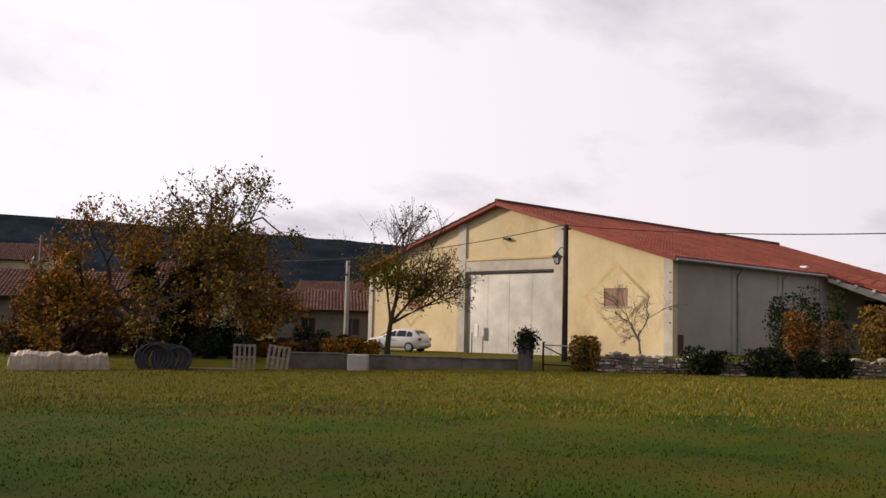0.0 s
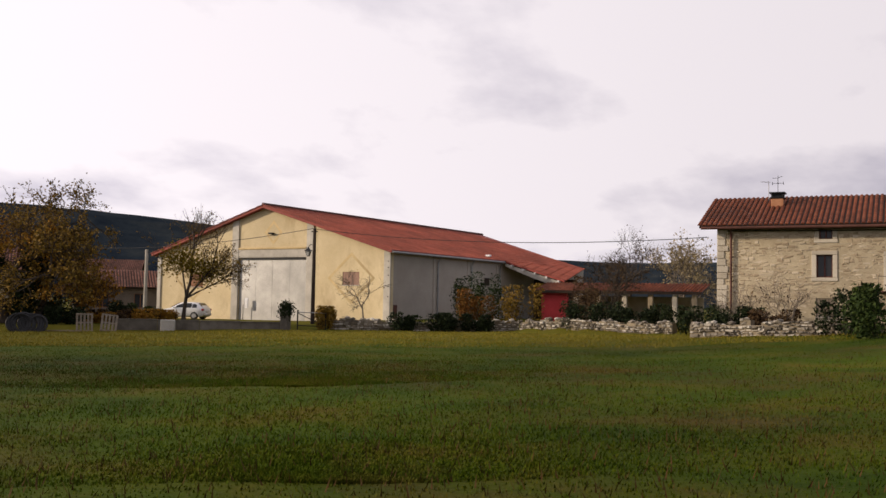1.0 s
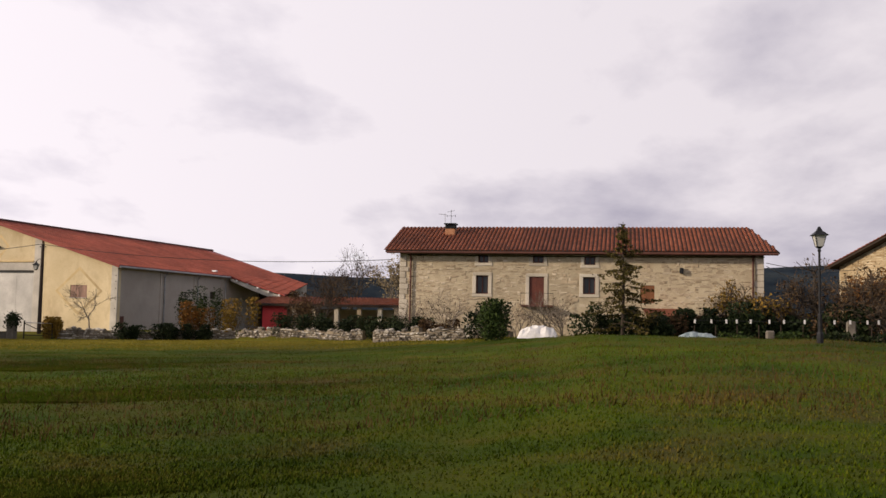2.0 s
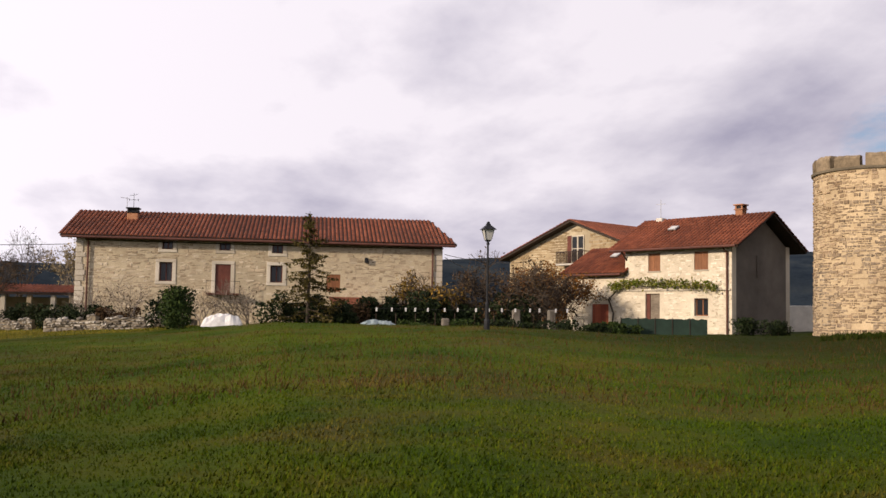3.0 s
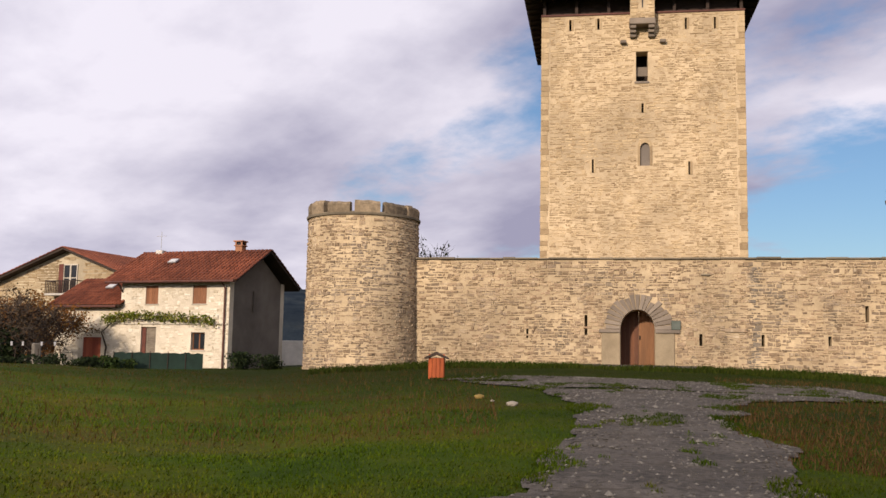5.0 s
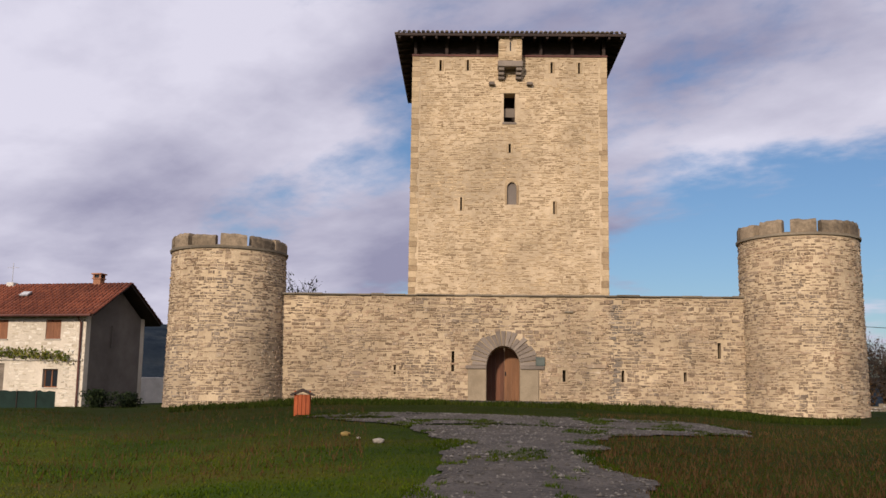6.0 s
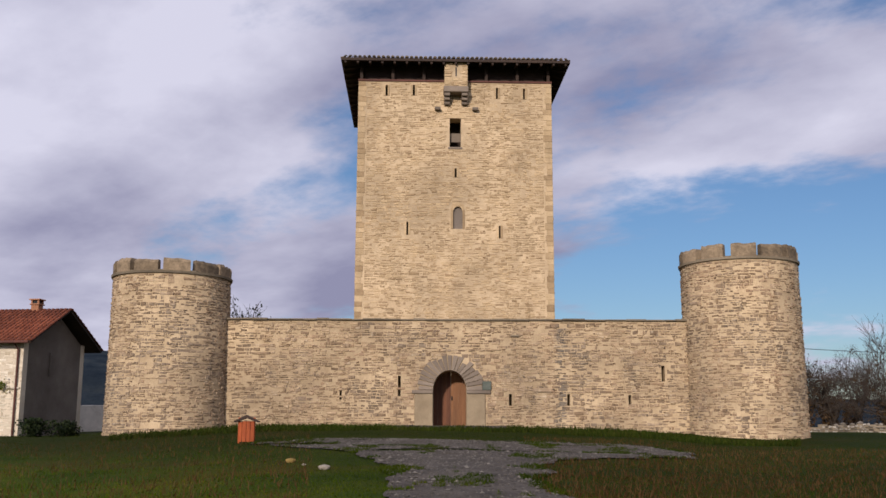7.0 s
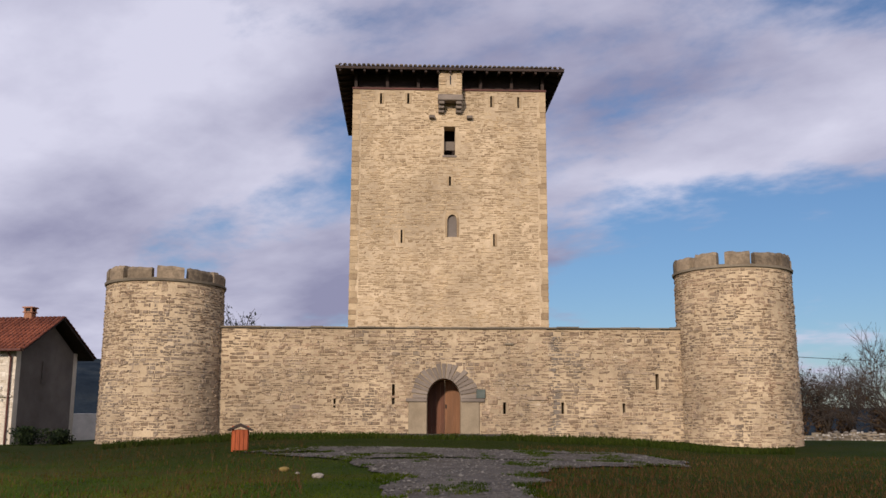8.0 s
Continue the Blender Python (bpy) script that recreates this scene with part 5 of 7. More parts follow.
    # white truss and posts below the lean-to
    part("truss", prism(bmesh.new(), [(BL + 0.4, zl(BL) - 0.35), (BL + lw - 0.2, zl(BL + lw) - 0.2), (BL + lw - 0.2, zl(BL + lw) - 0.75), (BL + 3.2, zl(BL + 3.2) - 0.72), (BL + 0.4, zl(BL) - 0.62)], BS + 0.1, BS + 0.3), M["concrete"], b, "pale concrete roof truss")
    for i in range(5):
        x = BL + 1.2 + i * 1.2
        part("purlin_end", bevelled(x - 0.1, x + 0.1, BS - 0.12, BS + 0.3, zl(x) - 0.36, zl(x) - 0.15, 0.01), M["white_sheet"], b)
    part("post", bevelled(BL + lw - 0.5, BL + lw - 0.2, BS + 0.05, BS + 0.35, -0.2, zl(BL + lw) - 0.6, 0.02), M["concrete"], b)
    part("shed_back", box(bmesh.new(), BL, BL + 4.6, BS + 7.0, BS + 7.2, -0.2, zl(BL + 4.6) - 0.3), M["dark_wood"], b)
    # gutter and downpipes on the side wall
    pipe("gutter", [(BL + ov, -0.5, BE - ov * SLOPE - 0.08), (BL + ov, BS, BE - ov * SLOPE - 0.08)], 0.1, M["galvanised"], b, "pale metal gutter")
    for y in (6.7, 12.4, 17.7):
        pipe("downpipe", [(BL + ov, y, BE - 0.3), (BL + 0.1, y + 0.15, BE - 0.75), (BL + 0.1, y + 0.15, 0.2)], 0.07, M["galvanised"], b, "grey downpipe")
        part("pilaster", bevelled(BL, BL + 0.08, y - 0.5, y - 0.15, -0.2, BE - 0.25, 0.01), M["barn_side"], side)
    part("side_window", bevelled(BL, BL + 0.05, 15.0, 15.9, 3.5, 4.2, 0.01), M["dark_wood"], b)
    part("side_door", bevelled(BL, BL + 0.06, 0.4, 0.9, -0.1, 1.6, 0.01), M["rust_red"], b)
    part("roof_light", bevelled(BL - 0.6, BL - 0.1, 16.2, 16.5, BE + 0.25, BE + 0.42, 0.03), M["white_paint"], b)
    for z in (5.0, 4.5, 3.9, 3.0, 2.2):
        part("bolt", bevelled(BL - 0.2, BL - 0.12, -0.15, -0.12, z, z + 0.08, 0.005), M["iron"], b)
    return b


M["shutter_pale"] = material("shutter_pale", [(0.26, 0.15, 0.11), (0.34, 0.21, 0.16)], 3.0, 0.7, 0.2, 30, stretch=(8, 8, 1))
M["barn_fascia"] = material("barn_fascia", [(0.22, 0.04, 0.03), (0.30, 0.06, 0.045)], 1.0, 0.7, 0.1, 30)
build_barn()


# ---- trees and shrubs ----


def on_ground(x, y, dz=0.0, rz=0.0):
    return pose(x, y, ground_z(x, y) + dz, 0, 0, rz)


def tree(name, label, x, y, h, seed, trunk=0.18, fork=0.3, levels=4, kids=(3, 5), spread=42, leaves=0, leaf=0.12, leaf_mat="leaf_ochre", bark="bark", lean=(0, 0), stems=1, reach=0.62, low=False, dz=-0.1):
    """A trunk that forks into limbs and twigs; leaves sit round the twigs."""
    rng = random.Random(seed)
    t = thing(name, on_ground(x, y, dz), label, "tree")
    V, F, tips = [], [], []

    def limb(p, d, L, r, lev):
        n = 5 if lev < 2 else 4
        sides = 7 if lev == 0 else 5 if lev == 1 else 3
        pts, q = [p], p
        for i in range(n):
            d = (d + Vector((rng.uniform(-1, 1), rng.uniform(-1, 1), rng.uniform(-0.5, 0.9))) * (0.16 if lev else 0.08)).normalized()
            q = q + d * (L / n)
            pts.append(q)
        base = len(V)
        for i, c in enumerate(pts):
            k = i / n
            rr = max(0.006, r * (1 - 0.45 * k) * (1.25 if lev == 0 and i == 0 else 1))
            a = (pts[min(i + 1, n)] - pts[max(i - 1, 0)]).normalized()
            u = a.orthogonal().normalized(); w = a.cross(u)
            V.extend([c + (u * math.cos(j * math.tau / sides) + w * math.sin(j * math.tau / sides)) * rr for j in range(sides)])
        for i in range(n):
            for j in range(sides):
                F.append((base + i * sides + j, base + i * sides + (j + 1) % sides, base + (i + 1) * sides + (j + 1) % sides, base + (i + 1) * sides + j))
        if lev >= levels - 1:
            tips.extend(pts[1:])
        if lev < levels:
            m = rng.randint(*kids)
            for i in range(m):
                k = 1.0 if i == 0 else rng.uniform(0.45 if not (low and lev == 0) else 0.25, 1.0)
                at = pts[min(n, max(1, round(k * n)))]
                ax = d.orthogonal().normalized()
                ax.rotate(Matrix.Rotation(rng.uniform(0, math.tau), 3, d))
                nd = d.copy()
                nd.rotate(Matrix.Rotation(radians(rng.uniform(0.45, 1.2) * spread), 3, ax))
                limb(at, nd, L * rng.uniform(reach - 0.12, reach + 0.16) * (1.0 if lev else h * (1 - fork) * 0.42 / (h * fork) / reach), r * (0.62 if i == 0 else 0.48), lev + 1)

    for i in range(stems):
        d = Vector((lean[0] + (rng.uniform(-0.5, 0.5) if stems > 1 else 0), lean[1] + (rng.uniform(-0.5, 0.5) if stems > 1 else 0), 1)).normalized()
        limb(Vector((rng.uniform(-0.1, 0.1) * (stems > 1), rng.uniform(-0.1, 0.1) * (stems > 1), 0)), d, h * fork, trunk, 0)
    part("trunk", (V, F), M[bark], t)
    if leaves:
        g = np.random.default_rng(seed)
        tp = np.array([tuple(v) for v in tips])
        c = tp[g.integers(0, len(tp), leaves)] + g.normal(0, 1, (leaves, 3)) * leaf * 1.6
        part("crown", leaf_cloud(c, leaf, g), M[leaf_mat], t)
    return t


def shrub(name, label, x, y, w, h, seed, mat="leaf_green", leaf=0.09, n=900, depth=None, rz=0, dz=-0.05, category="shrub"):
    """A clump of leaves over a few stems, uneven on top."""
    rng = np.random.default_rng(seed)
    t = thing(name, on_ground(x, y, dz, rz), label, category)
    d = depth or w
    k = max(4, int(w / 0.45))
    cx = rng.uniform(-0.5, 0.5, k) * w * 0.8; cy = rng.uniform(-0.5, 0.5, k) * d * 0.7; ch = h * rng.uniform(0.6, 1.0, k); cr = rng.uniform(0.22, 0.42, k) * min(w, 1.6)
    i = rng.integers(0, k, n)
    v = rng.normal(0, 1, (n, 3)); v /= np.linalg.norm(v, axis=1)[:, None]
    rr = rng.uniform(0.35, 1.05, n) ** 0.6
    zz = np.abs(v[:, 2]) * 0.0 + rng.random(n) ** 0.75 * ch[i]
    taper = 0.55 + 0.6 * np.sin(np.clip(zz / ch[i], 0, 1) * 2.6)
    c = np.stack([cx[i] + v[:, 0] * cr[i] * rr * taper, cy[i] + v[:, 1] * cr[i] * rr * taper, zz], 1)
    bm = bmesh.new()
    for a, b, e in zip(cx, cy, ch):
        tube(bm, [(a * 0.4, b * 0.4, 0), (a * 0.8, b * 0.8, e * 0.45), (a, b, e * 0.85)], [0.03, 0.02, 0.008], 4)
    part("stem", bm, M["bark"], t)
    part("foliage", leaf_cloud(c, leaf, rng), M[mat], t)
    return t


def twiggy(name, label, x, y, h, seed, w=1.0, mat="pale_bark", leaves=0, leaf_mat="leaf_brown", dz=-0.05):
    return tree(name, label, x, y, h, seed, 0.05, 0.25, 3, (3, 5), 48, leaves, 0.07, leaf_mat, mat, stems=3, reach=0.6, dz=dz)


def spruce(x, y, h, seed):
    t = thing("spruce_tree", on_ground(x, y, -0.05), "thin half-bare spruce with drooping tawny branches", "tree")
    rng = random.Random(seed)
    bm = tube(bmesh.new(), [(0, 0, 0), (0.03, 0, h * 0.5), (0, 0.02, h)], [0.11, 0.07, 0.012], 7)
    pts = []
    z = h * 0.16
    while z < h - 0.1:
        k = (z / h)
        R = (1 - k) ** 0.8 * h * 0.37 + 0.1
        if k > 0.78:
            R *= 0.8
        for i in range(2):
            a = rng.uniform(0, math.tau)
            r = R * rng.uniform(0.45, 1.2)
            up = rng.uniform(-0.05, 0.15) if k < 0.7 else 0.45
            p = [Vector((math.cos(a) * r * q, math.sin(a) * r * q, z + r * (up * q - 0.35 * q * q + 0.2 * q ** 4))) for q in (0, 0.35, 0.7, 1.0)]
            tube(bm, p, [0.025, 0.018, 0.012, 0.005], 3, False)
            for q in range(int(8 + r * 34)):
                u = rng.uniform(0.15, 1) * 3
                j = min(2, int(u))
                c = p[j].lerp(p[j + 1], u - j)
                pts.append((c.x + rng.gauss(0, 0.07), c.y + rng.gauss(0, 0.07), c.z - abs(rng.gauss(0, 0.09))))
        z += h * rng.uniform(0.008, 0.028)
    part("trunk", bm, M["bark"], t)
    part("crown", leaf_cloud(np.array(pts), 0.075, np.random.default_rng(seed)), M["leaf_spruce"], t)
    return t


# beside the barn
walnut = tree("walnut_tree", "tall ivy-clad walnut tree with thinning ochre leaves", -53.4, 63.5, 10.6, 6, 0.42, 0.22, 5, (4, 4), 60, 9500, 0.10, "leaf_walnut", lean=(0.34, 0.24), reach=0.64)
tree("walnut_tree", "spreading half-bare walnut tree with rusty ochre leaves", -54.6, 62.6, 10.4, 17, 0.36, 0.22, 5, (4, 4), 60, 9500, 0.10, "leaf_ochre", lean=(-0.4, -0.28), reach=0.64)
tree("hazel_tree", "low bushy tree with yellow-ochre autumn leaves", -58.6, 60.2, 5.4, 24, 0.16, 0.22, 4, (4, 5), 50, 3600, 0.11, "leaf_ochre", stems=2, low=True)
tree("hazel_tree", "low bushy tree with yellow-ochre autumn leaves", -52.0, 65.8, 5.0, 25, 0.16, 0.2, 4, (4, 5), 40, 2600, 0.11, "leaf_ochre", stems=2, low=True)
ivy = thing("ivy", on_ground(-53.6, 63.3), "dark ivy thick round a walnut trunk", "ivy")
clothed(ivy, [(0, 0, 0), (0.05, 0.05, 2.2), (0.5, 0.4, 3.6), (1.0, 0.7, 5.6)], 7000, 0.10, (0.45, 0.45, 0.45), M["leaf_dark"], "leaves", 7)
clothed(ivy, [(0, 0, 0.8), (-0.9, -0.7, 2.6), (-1.9, -1.4, 4.6)], 3200, 0.10, (0.3, 0.3, 0.35), M["leaf_dark"], "leaves", 8)
low_crown = tree("plum_tree", "young tree with bare top and yellow-green lower leaves", -45.9, 70.3, 10.6, 33, 0.17, 0.30, 4, (4, 6), 42, 1500, 0.07, "leaf_walnut", lean=(-0.03, 0))
clothed(low_crown, [(-1.1, -0.8, 4.4), (0, 0.1, 4.9), (1.0, 0.8, 3.7), (2.0, 1.5, 4.4)], 3400, 0.09, (0.5, 0.5, 0.5), M["leaf_gold"], "leaves", 9)
tree("fig_tree", "small bare fruit tree with pale spreading twigs", -32.5, 72.2, 4.5, 41, 0.075, 0.36, 4, (4, 5), 50, 14, 0.08, "leaf_ochre", "pale_bark", lean=(-0.2, 0))
# left of the barn, behind the field edge
for i, (x, y, w, h, m) in enumerate(((-63, 60, 4.0, 2.4, "leaf_brown"), (-59.5, 62.5, 3.2, 2.2, "leaf_ochre"), (-56.8, 61.0, 3.0, 1.6, "leaf_brown"), (-66, 57, 4, 2.6, "leaf_orange"), (-60.5, 58.0, 3.4, 1.5, "leaf_brown"), (-51.4, 69.8, 2.2, 1.9, "leaf_dark"), (-50.0, 70.6, 1.5, 1.7, "leaf_green"), (-48.4, 71.0, 1.6, 1.1, "leaf_brown"), (-54.2, 66.5, 2.0, 1.8, "leaf_green"), (-55.5, 68.2, 3.2, 2.4, "leaf_dark"), (-50.3, 62.8, 2.6, 1.5, "leaf_dark"))):
    shrub("shrub", {"leaf_brown": "straggly brown autumn shrub", "leaf_ochre": "ochre autumn shrub behind the field", "leaf_orange": "rusty orange autumn shrub", "leaf_dark": "dark evergreen shrub near the barn", "leaf_green": "fresh green rounded shrub"}[m], x, y, w, h, 100 + i, m, 0.10, 1300)
rng = random.Random(77)
for i in range(26):
    k = i / 25
    x, y = -67.5 + 19 * k + rng.uniform(-0.8, 0.8), 57.7 + 11.5 * k + rng.uniform(-0.3, 2.0)
    m = rng.choice(("leaf_brown", "leaf_dark", "leaf_dark", "leaf_ochre"))
    shrub("hedge_shrub", {"leaf_brown": "tangled brown autumn hedge shrub", "leaf_dark": "tangled dark green hedge shrub", "leaf_ochre": "tangled ochre autumn hedge shrub"}[m], x, y, rng.uniform(2.4, 3.6), rng.uniform(1.1, 2.1) * (1 if k < 0.62 else 0.6), 600 + i, m, 0.09, 2000)
# along the stone wall
for i, (x, y, w, h, m) in enumerate(((-34.6, 70.3, 0.8, 1.7, "leaf_walnut"), (-29.3, 71.6, 1.9, 1.15, "leaf_dark"), (-26.4, 72.2, 1.9, 1.2, "leaf_dark"), (-24.6, 72.8, 1.6, 1.1, "leaf_dark"), (-28.6, 82.0, 1.8, 3.1, "leaf_dark"), (-26.6, 81.5, 2.4, 3.4, "leaf_green"), (-25.7, 77.2, 2.4, 2.3, "leaf_orange"), (-22.8, 77.5, 2.6, 2.6, "leaf_walnut"),
                                     (-20.6, 86.5, 3.0, 3.6, "leaf_brown"), (-17.5, 72.4, 2.6, 1.5, "leaf_dark"), (-14.6, 71.4, 2.6, 1.5, "leaf_dark"), (-12.2, 70.2, 2.4, 1.4, "leaf_dark"), (-9.0, 65.0, 2.6, 1.7, "leaf_dark"), (-7.0, 62.6, 2.2, 1.4, "leaf_dark"), (-1.3, 52.3, 1.9, 2.0, "leaf_green"), (-2.4, 56.5, 2.2, 2.0, "leaf_dark"), (-5.6, 61.5, 2.0, 1.2, "leaf_brown"))):
    shrub("shrub", {"leaf_brown": "straggly brown autumn shrub", "leaf_orange": "orange-leaved autumn shrub by the barn", "leaf_walnut": "brown-green shrub with thin leaves", "leaf_dark": "dark evergreen shrub by the stone wall", "leaf_green": "green leafy shrub by the field wall"}[m], x, y, w * 1.3, h * 1.15, 150 + i, m, 0.09, 1800)
tree("plum_tree", "dark bare-twigged tree behind the shed", -18.0, 90.0, 5.4, 51, 0.12, 0.25, 4, (4, 6), 46, 900, 0.09, "leaf_brown", stems=2)
tree("poplar_tree", "purplish bare tree far behind the sheds", -24.5, 133, 11.4, 52, 0.2, 0.3, 5, (3, 4), 34, 700, 0.13, "leaf_brown", stems=2)
tree("poplar_tree", "pale cream-leaved tree far behind the sheds", -18.4, 138, 11.4, 53, 0.2, 0.28, 4, (4, 5), 42, 2600, 0.17, "leaf_cream", "pale_bark", stems=2)
# in front of the farmhouse
for i, (x, y, h) in enumerate(((-7.2, 64.5, 3.2), (-4.6, 61.5, 3.4), (-2.4, 62.8, 3.2), (-0.6, 61.0, 3.2), (1.3, 58.2, 3.6), (2.0, 59.5, 3.2), (11.6, 57.0, 3.2), (10.2, 58.2, 2.8))):
    twiggy("fruit_tree", "bare twiggy fruit tree by the farmhouse", x, y, h, 200 + i, leaves=60)
spruce(4.72, 50.6, 6.3, 5)
for i, (x, y, w, h) in enumerate(((3.4, 51.0, 1.9, 2.2), (5.2, 51.3, 2.2, 2.1), (6.6, 51.2, 1.7, 1.6))):
    shrub("conifer_shrub", "dense dark evergreen shrub under the spruce", x, y, w, h, 230 + i, "leaf_dark", 0.09, 1800)
# orchard between farmhouse and cottage
for i, (x, y, h, m, n) in enumerate(((11.0, 53.5, 2.9, "leaf_walnut", 900), (13.2, 54.5, 3.2, "leaf_walnut", 900), (15.2, 53.0, 3.9, "leaf_brown", 500), (17.0, 52.6, 4.2, "leaf_brown", 500), (18.6, 54.0, 3.8, "leaf_brown", 500), (12.2, 58.5, 3.4, "leaf_brown", 500), (20.3, 58.5, 4.2, "leaf_orange", 2600), (21.5, 60.0, 4.0, "leaf_orange", 1500))):
    tree("apple_tree", "gnarled apple tree with sparse autumn leaves" if n < 1000 else "apple tree with orange autumn leaves", x, y, h * 1.25, 250 + i, 0.15, 0.3, 4, (5, 6), 60, int(n * 1.4), 0.085, m, low=True)
for i, (x, y, w, h, m) in enumerate(((11.0, 45.5, 2.2, 0.9, "leaf_green"), (9.0, 46.0, 2.2, 0.8, "leaf_green"), (13.5, 44.8, 2.6, 0.9, "leaf_dark"), (16.0, 44.5, 2.6, 0.9, "leaf_dark"), (20.2, 48.6, 2.0, 0.75, "leaf_green"), (21.4, 49.0, 1.2, 0.7, "leaf_green"), (27.2, 46.6, 1.4, 1.1, "leaf_dark"), (28.6, 46.2, 1.6, 1.0, "leaf_dark"), (18.3, 46.5, 1.8, 0.8, "leaf_dark"))):
    shrub("shrub", "low leafy garden shrub", x, y, w, h, 280 + i, m, 0.08, 900)
rng = random.Random(78)
for i in range(13):
    k = i / 12
    m = rng.choice(("leaf_dark", "leaf_brown", "leaf_dark"))
    shrub("hedge_shrub", {"leaf_brown": "brown autumn shrub behind the garden fence", "leaf_dark": "dark shrub behind the garden fence"}[m], 7.5 + 9.5 * k + rng.uniform(-0.4, 0.4), 52.5 - 1.2 * k + rng.uniform(-0.6, 1.5), rng.uniform(1.8, 2.8), rng.uniform(1.5, 2.5), 640 + i, m, 0.10, 2000)
# behind the castle
tree("ash_tree", "bare tree showing above the castle wall", 38.6, 46.6, 8.2, 61, 0.14, 0.45, 4, (4, 5), 45, 700, 0.09, "leaf_dark")
for i, (x, y, h) in enumerate(((77.0, 22.6, 6.2), (78.5, 20.8, 6.4), (76.5, 24.5, 5.4), (74.0, 16.6, 7.6), (83.0, 18.5, 5.0))):
    tree("thorn_tree", "bare grey-brown tree beyond the meadow", x, y, h, 300 + i, 0.12, 0.2, 4, (4, 6), 44, 250, 0.1, "leaf_brown", "bark", stems=2)
for i, (x, y, w, h) in enumerate(((75.5, 24.8, 3.5, 3.2), (78.0, 22.0, 4.0, 2.8), (80.5, 18.5, 4.5, 2.4), (84.0, 13.5, 5.0, 2.0))):
    shrub("bramble", "reddish brown bramble thicket", x, y, w, h, 320 + i, "leaf_brown", 0.13, 1600)

# ---- walls of the field edge ----


def rubble_wall(p0, p1, h, thick, label, seed, mat="grey_rubble"):
    a, b = Vector(p0), Vector(p1)
    L = (b - a).length
    rz = math.degrees(math.atan2(b.y - a.y, b.x - a.x))
    rng = random.Random(seed)
    z0 = min(ground_z(*a), ground_z(*b))
    dz = [ground_z(*(a.lerp(b, k / 8))) - z0 for k in range(9)]
    gz = lambda s: dz[min(8, max(0, int(round(s / L * 8))))]
    w = thing("stone_wall", pose(a.x, a.y, z0, 0, 0, rz), label, "wall", kind="structure")
    tops = [h * (0.82 + 0.3 * noise.noise((k * 0.9, seed, 0.3))) for k in range(int(L / 0.6) + 2)]
    bm = bmesh.new()
    n = int(L / 0.6) + 1
    for k in range(n):
        x0, x1 = k * L / n, (k + 1) * L / n
        box(bm, x0, x1, 0.05, thick - 0.05, -0.3, gz((x0 + x1) / 2) + tops[k] * 0.85)
    part("wall_core", bm, M["dark_cap"], w)
    V, F = stones(rng, 0, L, -0.15, h * 1.15, lambda s, z, d: (s, 0.05 - d * 1.6, z + gz(s)), lambda s, z: z > tops[min(len(tops) - 1, int(max(0, s) / L * n))], (0.12, 0.36), (0.08, 0.19), 0.04, (0.0, 0.13))
    tagged(part("masonry", (V, F), M[mat], w), kind="stuff")
    for k in range(int(L / 0.45)):
        s = rng.uniform(0, L)
        r = rng.uniform(0.1, 0.2)
        o = rock_mesh(rng, r)
        part("cope_stone", o, M[mat], w, "", pose(s, rng.uniform(0.1, thick - 0.1), gz(s) + tops[min(n - 1, int(s / L * n))] * 0.86 + r * 0.3, 0, 0, rng.uniform(0, 360)))
    return w


def rock_mesh(rng, r):
    bm = bmesh.new()
    bmesh.ops.create_icosphere(bm, subdivisions=1, radius=r)
    for v in bm.verts:
        v.co = Vector((v.co.x * 1.3, v.co.y, v.co.z * 0.65)) * rng.uniform(0.75, 1.2)
    return bm


M["grey_rubble"] = material("grey_rubble", [(0.10, 0.085, 0.065), (0.20, 0.175, 0.14), (0.34, 0.31, 0.26), (0.50, 0.47, 0.41)], 2.0, 0.9, 0.5, 25, island=0.8, stain=0.25)
rubble_wall((-34.2, 70.3), (-22.0, 74.2), 0.95, 0.5, "tumbledown dry stone field wall", 3)
rubble_wall((-22.0, 74.2), (-11.0, 66.2), 0.8, 0.5, "tumbledown dry stone field wall", 4)
rubble_wall((-9.6, 61.6), (-1.0, 57.2), 0.95, 0.5, "tumbledown dry stone field wall", 5)
rubble_wall((66.0, 24.0), (71.5, 9.0), 0.65, 0.5, "low stone field wall beyond the tower", 6)
M["concrete_old"] = material("concrete_old", [(0.12, 0.105, 0.085), (0.22, 0.195, 0.16)], 1.5, 0.95, 0.4, 25, stain=0.4)
cw = thing("concrete_wall", pose(-45.9, 62.6, -0.45, 0, 0, math.degrees(math.atan2(6.2, 8.7))), "low weathered concrete yard wall", "wall", kind="structure")
for i in range(4):
    part("wall_panel", bevelled(i * 2.68, i * 2.68 + 2.66, 0, 0.25, -0.2, 0.82 - 0.03 * i, 0.02), M["concrete_old"], cw)
    part("coping", bevelled(i * 2.68, i * 2.68 + 2.66, -0.04, 0.29, 0.82 - 0.03 * i, 0.88 - 0.03 * i, 0.015), M["concrete_old"], cw)
block = tagged(part("concrete_block", bevelled(-0.45, 0.45, -0.3, 0.3, 0, 0.75, 0.04), M["concrete"], None, "", on_ground(-42.6, 63.7, -0.03, 30)), "rough pale concrete block by the yard wall", "block")

